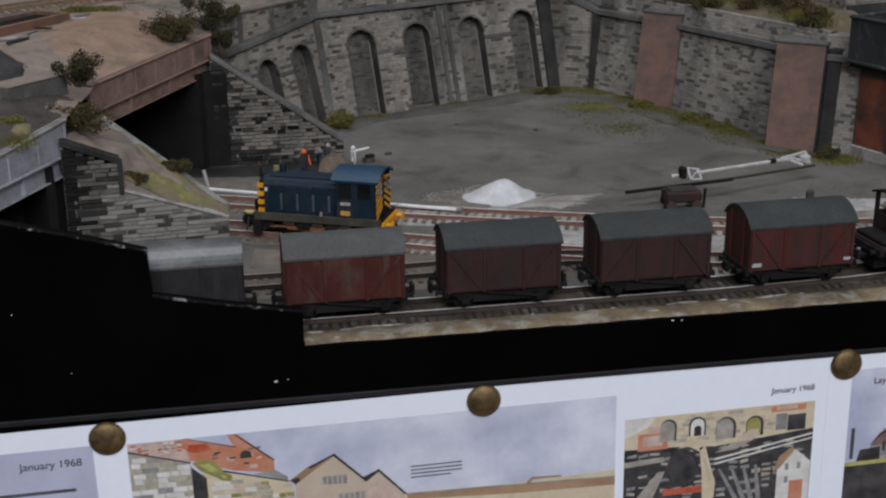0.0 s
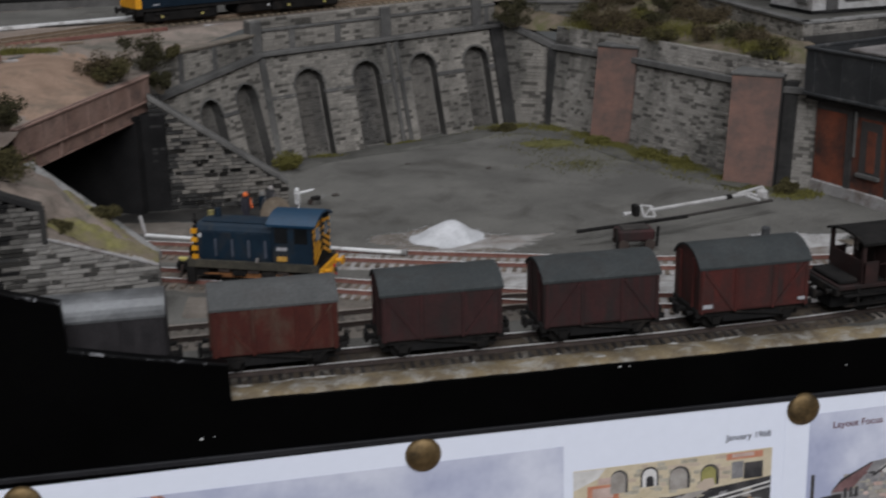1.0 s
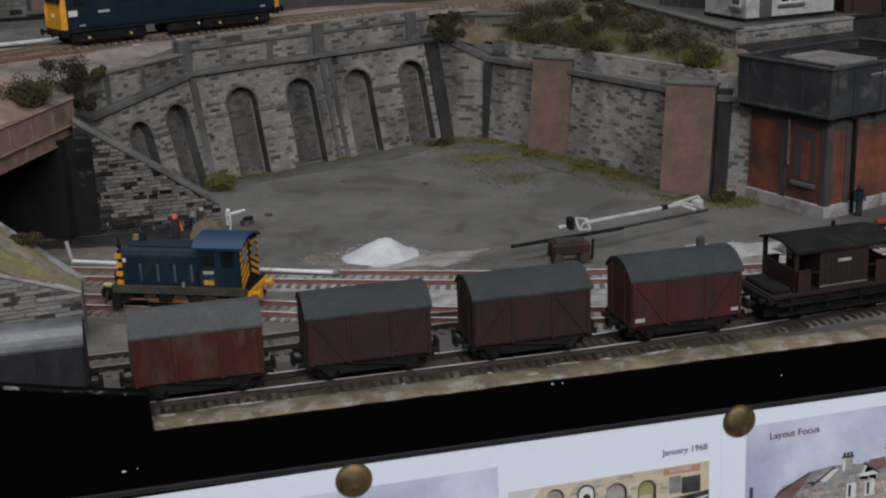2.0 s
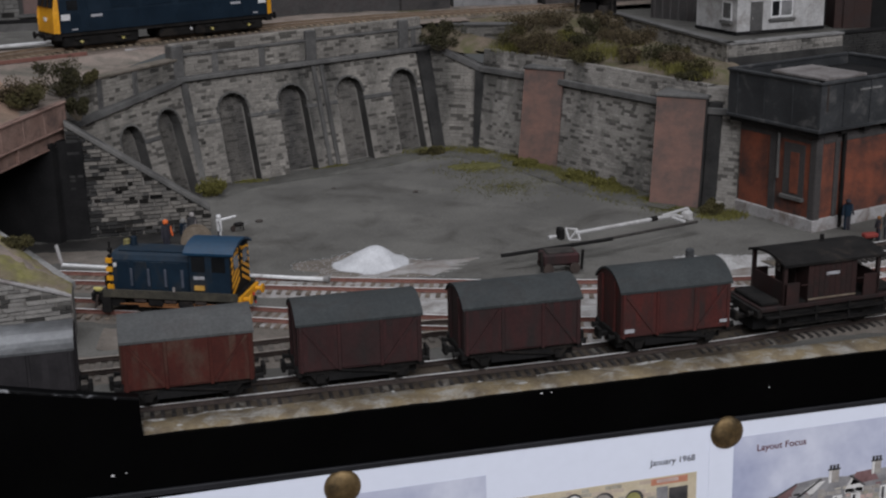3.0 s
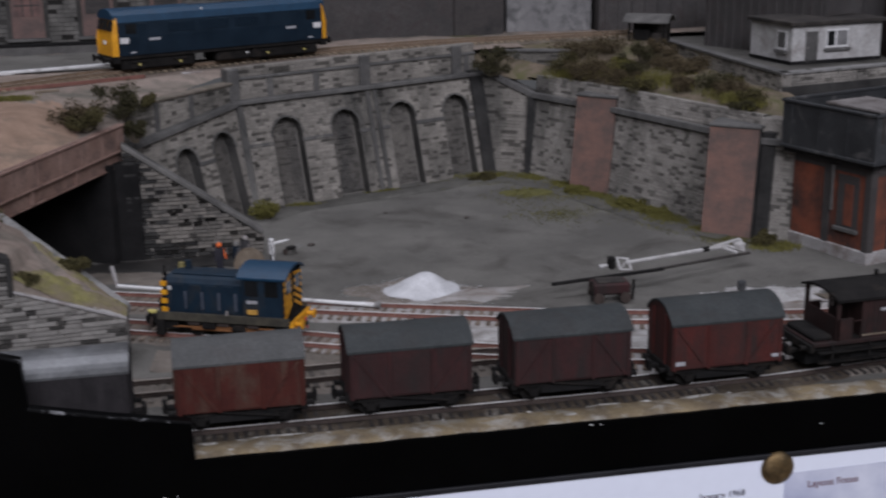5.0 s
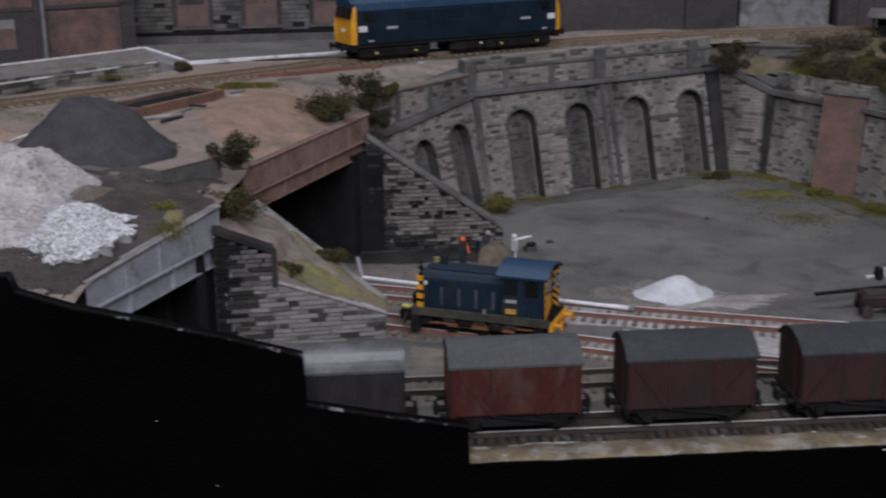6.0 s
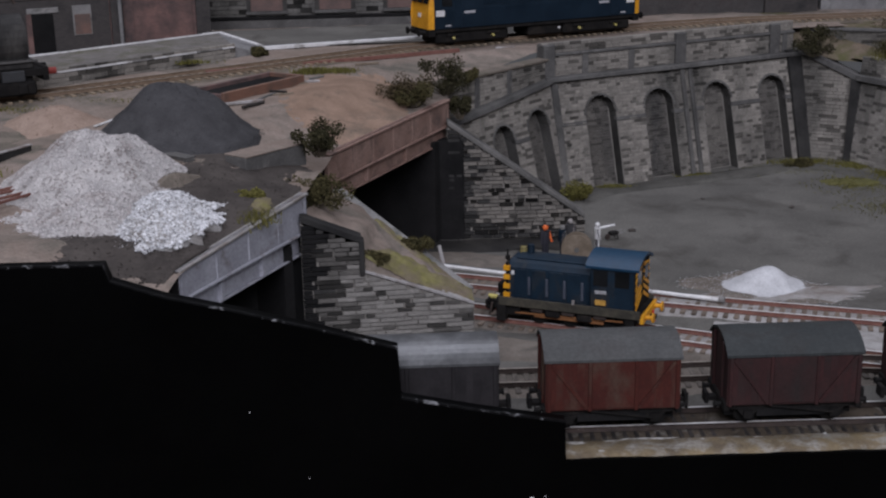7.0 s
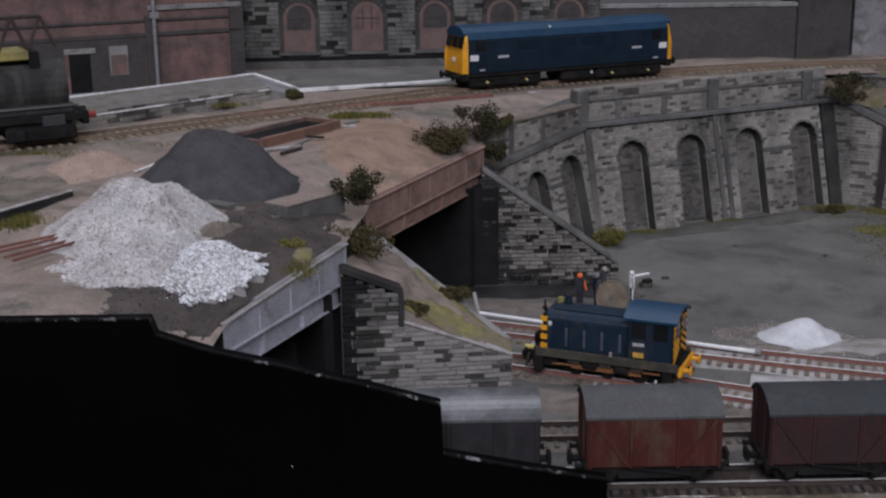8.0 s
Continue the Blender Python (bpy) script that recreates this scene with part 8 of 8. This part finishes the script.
printed_stones(ph, 2.5, 4.6, -4.2, -1.75, lambda x: -1.62 - 0.28 * (x - 2.6), 0.13, (0.15, 0.4), (CREAMP, CREAMP, BUFFP, STONEP, PALEP, GREENP), 22)
ink("printed_edge", Y4, DARKP, ph, [[(2.75, -1.55), (4.46, -2.06), (4.46, -2.1), (2.75, -1.6)], [(2.06, -1.4), (2.42, -1.75), (2.46, -9), (2.12, -9)]])
ink("printed_ridge", Y3, GREYP, ph, [[(3.6, -1.78), (4.14, -1.72), (4.44, -1.95), (4.44, -2.05)]])
ink("printed_bank", Y4 - 0.003, GREENP, ph, [[(2.1, -1.3), (2.3, -1.22), (2.6, -1.3), (2.78, -1.45), (2.85, -1.62), (3.05, -1.75), (3.02, -1.92), (2.8, -1.86), (2.6, -1.72), (2.3, -1.55)]])
ink("printed_bank", Y4 - 0.006, LIMEP, ph, [[(2.25, -1.36), (2.5, -1.35), (2.7, -1.55), (2.55, -1.6)], [(2.75, -1.65), (2.95, -1.78), (2.85, -1.82)]])
ink("printed_gable", Y3, BUFFP, ph, [[(4.62, -2.15), (5.66, -1.5), (6.42, -2.3), (6.42, -9), (4.62, -9)], [(6.42, -2.3), (6.8, -2.06), (7.42, -2.78), (7.42, -9), (6.42, -9)]])
ink("printed_shade", Y4, PINKP, ph, [[(6.46, -2.6), (6.8, -2.3), (7.3, -2.85), (7.3, -9), (6.46, -9)]])
ink("printed_roof", Y4, ROOFP, ph, [[(4.46, -2.08), (4.98, -1.72), (5.62, -1.46), (5.66, -1.5), (5.1, -1.86), (4.66, -2.18)]])
ink("printed_edge", Y4 - 0.004, DARKP, ph, [[(4.98, -1.74), (5.64, -1.43), (5.68, -1.46), (5.02, -1.8)], [(5.64, -1.43), (6.46, -2.28), (6.42, -2.33), (5.62, -1.5)], [(6.34, -2.2), (6.78, -2.0), (6.8, -2.05), (6.45, -2.32)], [(6.77, -2.0), (7.48, -2.8), (7.42, -2.82), (6.75, -2.07)], [(4.5, -2.05), (4.72, -2.0), (4.74, -2.1), (4.62, -2.2)]])
ink("lettering_bar", Y4 - 0.004, GREYP, ph, [rect(5.32 + k * 0.13, 5.42 + k * 0.13, -2.28 - 0.01 * k, -2.06) for k in range(5)] + [rect(5.72 + k * 0.14, 5.82 + k * 0.14, -2.78 - 0.01 * k, -2.6) for k in range(5)])
ink("printed_wall", Y3, CREAMP, ph, [[(7.42, -2.78), (10.0, -2.85), (13.1, -2.78), (13.1, -9), (7.42, -9)]])
ink("printed_roof", Y4, ROOFP, ph, [[(7.46, -2.82), (10.6, -2.9), (13.1, -2.98), (13.1, -3.22), (10.6, -3.16), (7.5, -2.98)], [(10.62, -2.92), (10.82, -2.72), (11.62, -2.76), (11.62, -2.8), (10.86, -2.8), (10.72, -2.94)]])
ink("printed_edge", Y4 - 0.004, GREYP, ph, [[(7.46, -2.8), (10.6, -2.88), (13.1, -2.95), (13.1, -2.99), (10.6, -2.92), (7.46, -2.84)]])
for k in range(4):
    ink("text_bar", Y2, INK, ph, [rect(7.6, 8.95 - 0.3 * (k == 3), -2.06 - k * 0.105, -2.025 - k * 0.105)])
words("January 1968", 17.42, -1.0, 0.235, INK, p2)
ph = ink("photograph", Y1, CREAMP, p2, [rect(13.35, 18.7, -9.0, -1.34)], "printed photograph of a model engine shed")
ink("printed_sky", Y2, PALEP, ph, [[(13.35, -1.36), (14.2, -1.36), (14.0, -1.62), (13.35, -1.9)]])
printed_stones(ph, 14.2, 17.6, -2.3, -1.38, lambda x: -1.36, 0.115, (0.15, 0.45), (CREAMP, BUFFP, CREAMP, STONEP), 23, -0.0265)
ink("printed_brick", -0.0293, BRICKPR, ph, [rect(13.72, 14.55, -2.32, -1.82), rect(17.45, 18.45, -1.56, -1.38)])
ink("printed_patch", -0.0335, PINKP, ph, [rect(13.85, 14.4, -2.2, -1.9), rect(17.6, 18.2, -1.5, -1.4), rect(14.0, 14.5, -1.8, -1.62)])
ink("printed_arch", Y3, DARKP, ph, [arch(14.56, -1.45, 0.23, -2.1), arch(15.37, -1.46, 0.24, -2.02), arch(16.18, -1.55, 0.28, -2.2), arch(17.0, -1.6, 0.25, -2.2)])
ink("printed_arch", Y4, MIDP, ph, [arch(14.53, -1.5, 0.2, -2.1), arch(16.15, -1.6, 0.24, -2.2)])
ink("printed_arch", Y4, GREENP, ph, [arch(16.97, -1.66, 0.2, -2.2)])
ink("printed_arch", Y4, PALEP, ph, [arch(15.37, -1.52, 0.19, -2.02)])
ink("printed_arch", Y4 - 0.003, DARKP, ph, [arch(15.38, -1.72, 0.1, -2.02)])
ink("printed_panel", Y3, GREYP, ph, [rect(17.6, 17.92, -2.1, -1.62)])
ink("printed_opening", Y3, DARKP, ph, [rect(17.94, 18.46, -2.15, -1.68)])
ink("printed_dark", Y2, DARKP, ph, [[(13.35, -9), (13.35, -2.25), (14.8, -2.3), (15.9, -2.4), (18.7, -2.15), (18.7, -9)]])
ink("printed_ground", Y3, MIDP, ph, [[(13.35, -2.78), (13.35, -2.62), (14.45, -2.55), (14.45, -2.7)], [(13.35, -4.2), (14.3, -3.0), (14.5, -3.0), (14.0, -4.2)], [(15.9, -2.6), (16.4, -2.35), (17.0, -2.3), (16.5, -2.55)]])
printed_flecks(ph, 13.4, 18.4, -4.3, -2.5, 0.16, (GREYP, DARKP, MIDP, DARKP, DARKP, GREYP, STONEP), 31)
ink("printed_engine", Y3, DARKP, ph, [[(15.0 + 0.46 * math.cos(a), -2.95 + 0.55 * math.sin(a)) for a in np.linspace(0, 2 * math.pi, 20, endpoint=False)]])
ink("printed_engine", Y4, DARKP, ph, [[(15.0 + 0.38 * math.cos(a), -2.97 + 0.47 * math.sin(a)) for a in np.linspace(0, 2 * math.pi, 20, endpoint=False)]])
ink("printed_beam", Y3, REDP, ph, [rect(14.45, 15.6, -3.75, -3.55)])
ink("printed_rock", Y4, CREAMP, ph, [[(14.85, -2.35), (15.2, -2.08), (15.5, -2.12), (15.6, -2.35), (15.45, -2.5), (15.15, -2.32)], [(15.45, -2.4), (15.62, -2.35), (15.78, -2.95), (15.95, -3.5), (15.9, -4.2), (15.6, -4.2), (15.55, -3.2)]])
ink("printed_rock", Y4 - 0.003, BUFFP, ph, [[(15.55, -2.7), (15.65, -2.75), (15.85, -3.4), (15.75, -3.45)], [(16.6, -2.2), (16.85, -2.0), (17.1, -2.0), (17.15, -2.2), (16.9, -2.35)]])
ink("printed_girder", Y4 - 0.003, PALEP, ph, [[(15.9, -2.76), (18.68, -2.28), (18.68, -2.33), (15.9, -2.82)], [(15.9, -2.9), (18.68, -2.42), (18.68, -2.46), (15.9, -2.96)]])
ink("printed_rail", Y4, GREYP, ph, [[(16.0 + k * 0.35, -3.1), (16.08 + k * 0.35, -3.1), (16.7 + k * 0.2, -4.2), (16.55 + k * 0.2, -4.2)] for k in range(4)])
ink("printed_house", Y4 - 0.004, PALEP, ph, [[(17.72, -3.25), (18.2, -2.72), (18.68, -3.15), (18.68, -4.6), (17.72, -4.6)]])
ink("printed_roof", Y4 - 0.007, ROOFP, ph, [[(17.6, -3.4), (17.76, -2.92), (18.12, -2.66), (18.22, -2.74), (17.78, -3.28)]])
ink("printed_window", Y4 - 0.007, GREYP, ph, [rect(17.95, 18.05, -3.35, -3.15), rect(18.3, 18.4, -3.35, -3.15), rect(17.95, 18.05, -3.75, -3.55)])
ink("printed_red", Y4 - 0.007, BRICKPR, ph, [rect(18.1, 18.5, -4.6, -3.7)])
# page with the heading
p3 = page(13.98, -1.4, 21.0, "printed page headed in dark red over a photograph of stone houses", 0.012)
ph = ink("photograph", Y1, SKYP, p3, [rect(0.68, 20.4, -9.0, -0.5)], "printed photograph of terraced houses under a cloudy sky")
words("Layout Focus", 1.32, -0.96, 0.265, INKRED, p3)
ink("printed_roof", Y2, GREYP, ph, [[(1.3, -9), (1.4, -2.8), (1.65, -2.5), (2.5, -2.08), (3.2, -2.0), (4.0, -2.08), (4.6, -1.98), (5.6, -2.0), (6.8, -1.8), (9.0, -1.6), (20.4, -1.4), (20.4, -9)]])
ink("printed_roof", Y3, MAROONP, ph, [[(1.42, -2.85), (1.7, -2.48), (2.55, -2.1), (2.35, -2.4), (1.95, -2.85)], [(4.1, -2.35), (4.25, -2.0), (4.75, -1.98), (4.95, -2.3)], [(5.6, -2.15), (5.7, -1.8), (6.3, -1.8), (6.4, -2.15)]])
ink("printed_gable", Y3, PALEP, ph, [[(3.95, -2.45), (4.15, -2.1), (4.5, -2.4), (4.5, -2.6), (3.95, -2.6)], [(2.75, -2.3), (3.05, -2.12), (3.35, -2.12), (2.95, -2.5)]])
printed_flecks(ph, 1.7, 8.0, -3.3, -2.45, 0.12, (MIDP, GREYP, MAROONP, DARKP, STONEP), 32)
printed_stones(ph, 2.3, 7.5, -3.6, -2.45, lambda x: -2.4, 0.12, (0.1, 0.3), (MIDP, GREYP, MIDP, STONEP, PINKP), 24, Y3)
for cx, cz, w in ((3.6, -1.7, 0.3), (4.85, -1.62, 0.27), (5.95, -1.54, 0.26), (7.3, -1.35, 0.3)):
    ink("printed_chimney", Y3, MIDP, ph, [rect(cx - w / 2, cx + w / 2, cz - 0.5, cz - 0.1)])
    ink("printed_chimney", Y4, PALEP, ph, [rect(cx - w / 2, cx - w / 2 + 0.08, cz - 0.5, cz - 0.12)])
    ink("printed_pot", Y4, DARKP, ph, [rect(cx - w / 2 - 0.03, cx + w / 2 + 0.03, cz - 0.14, cz - 0.09)] + [rect(cx + s * 0.1 - 0.035, cx + s * 0.1 + 0.035, cz - 0.1, cz + 0.02) for s in (-1, 0, 1)])
ink("printed_edge", Y4, DARKP, ph, [[(1.38, -2.82), (1.66, -2.48), (2.52, -2.06), (2.52, -2.1), (1.7, -2.54)], [(2.5, -2.5), (3.2, -2.03), (3.26, -2.06), (2.62, -2.5)], [(4.1, -2.05), (4.55, -2.4), (4.5, -2.42), (4.05, -2.08)], rect(0.8, 0.9, -3.2, -2.25)])
ink("printed_window", Y4, PALEP, ph, [rect(x, x + 0.28, z, z + 0.45) for x, z in ((3.6, -3.05), (4.14, -3.05), (5.0, -2.95), (5.6, -2.95), (6.4, -2.9))])
ink("printed_window", Y4 - 0.003, DARKP, ph, [rect(x + 0.05, x + 0.13, z + 0.05, z + 0.4) for x, z in ((3.6, -3.05), (4.14, -3.05), (5.0, -2.95), (5.6, -2.95), (6.4, -2.9))] + [rect(1.75 + 0.16 * k, 1.85 + 0.16 * k, -3.05, -2.75) for k in range(3)])
ink("printed_dark", Y3, DARKP, ph, [rect(0.68, 20.4, -9, -3.35), [(1.0, -3.35), (1.1, -2.95), (1.7, -2.9), (1.7, -3.35)]])
ink("printed_verge", Y4, LIMEP, ph, [rect(0.68, 20.4, -3.42, -3.3)])

for x, z in ((-4.92, -1.98), (4.5, -1.84), (14.45, -1.7), (24.2, -1.55), (-14.4, -2.1)):
    pn = thing("drawing_pin", x, -0.06, z, 0, "tarnished domed brass drawing pin holding the pages", "drawing pin", "brass pins")
    bm = bmesh.new()
    rings = []
    for i in range(7):
        a = math.pi / 2 * i / 6
        rings.append([bm.verts.new((0.45 * math.cos(a) * math.cos(b), -0.17 * math.sin(a), 0.45 * math.cos(a) * math.sin(b))) for b in np.linspace(0, 2 * math.pi, 28, endpoint=False)] if i < 6 else [bm.verts.new((0, -0.17, 0))])
    for i in range(5):
        for j in range(28):
            bm.faces.new((rings[i][j], rings[i][(j + 1) % 28], rings[i + 1][(j + 1) % 28], rings[i + 1][j]))
    for j in range(28):
        bm.faces.new((rings[5][j], rings[5][(j + 1) % 28], rings[6][0]))
    bmesh.ops.recalc_face_normals(bm, faces=bm.faces[:])
    part("domed_head", bm, BRASS, pn, smooth=True)
    part("shank", arod((0, -0.02, 0), (0, 0.3, 0), 0.06, 0.01, 8), BRASS, pn)

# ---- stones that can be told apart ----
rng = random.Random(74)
# Stones get darker towards the bridge end; wing stones also towards the foot.
DARK_STONES = set(s for s in STONES_PIER if s[0] + 0.7 * rng.random() < 0.5)
GREY_STONES = set(s for s in STONES_PIER if s not in DARK_STONES and (s[0] + 0.7 * rng.random() < 1.2 or s[2] > 2.2 + 0.4 * rng.random()))
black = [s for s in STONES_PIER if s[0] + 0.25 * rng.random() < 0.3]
# sooty() only tells whether a stone is in the darkest set.
sooty = lambda s: s in DARK_STONES
stones_apart("stone", [s for s in STONES_PIER if not sooty(s) and s not in GREY_STONES and s not in black], FA, FB, STONE, w_pier, 0.06, 72)
stones_apart("stone", [s for s in STONES_PIER if s in GREY_STONES and s not in black], FA, FB, STONEG, w_pier, 0.06, 76)
stones_apart("stone", black, FA, FB, NEARBLACK, w_pier, 0.06, 75)
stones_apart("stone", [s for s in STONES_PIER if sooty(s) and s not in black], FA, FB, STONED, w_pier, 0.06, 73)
DARK_STONES |= set(s for s in STONES_WING if s[0] + 0.9 * rng.random() < 1.15 or s[2] + 0.1 * s[0] + 0.5 * rng.random() < 0.72)
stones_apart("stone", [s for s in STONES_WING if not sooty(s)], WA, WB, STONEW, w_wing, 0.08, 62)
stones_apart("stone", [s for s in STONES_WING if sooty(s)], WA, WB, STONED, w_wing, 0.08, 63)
for stones, p, q, wall, out, seed, batter in APART:
    stones_apart("stone", stones, p, q, STONEYA if wall.name == "wall_yard" else STONEA, wall, out, seed, batter, 0.007, 0.01)
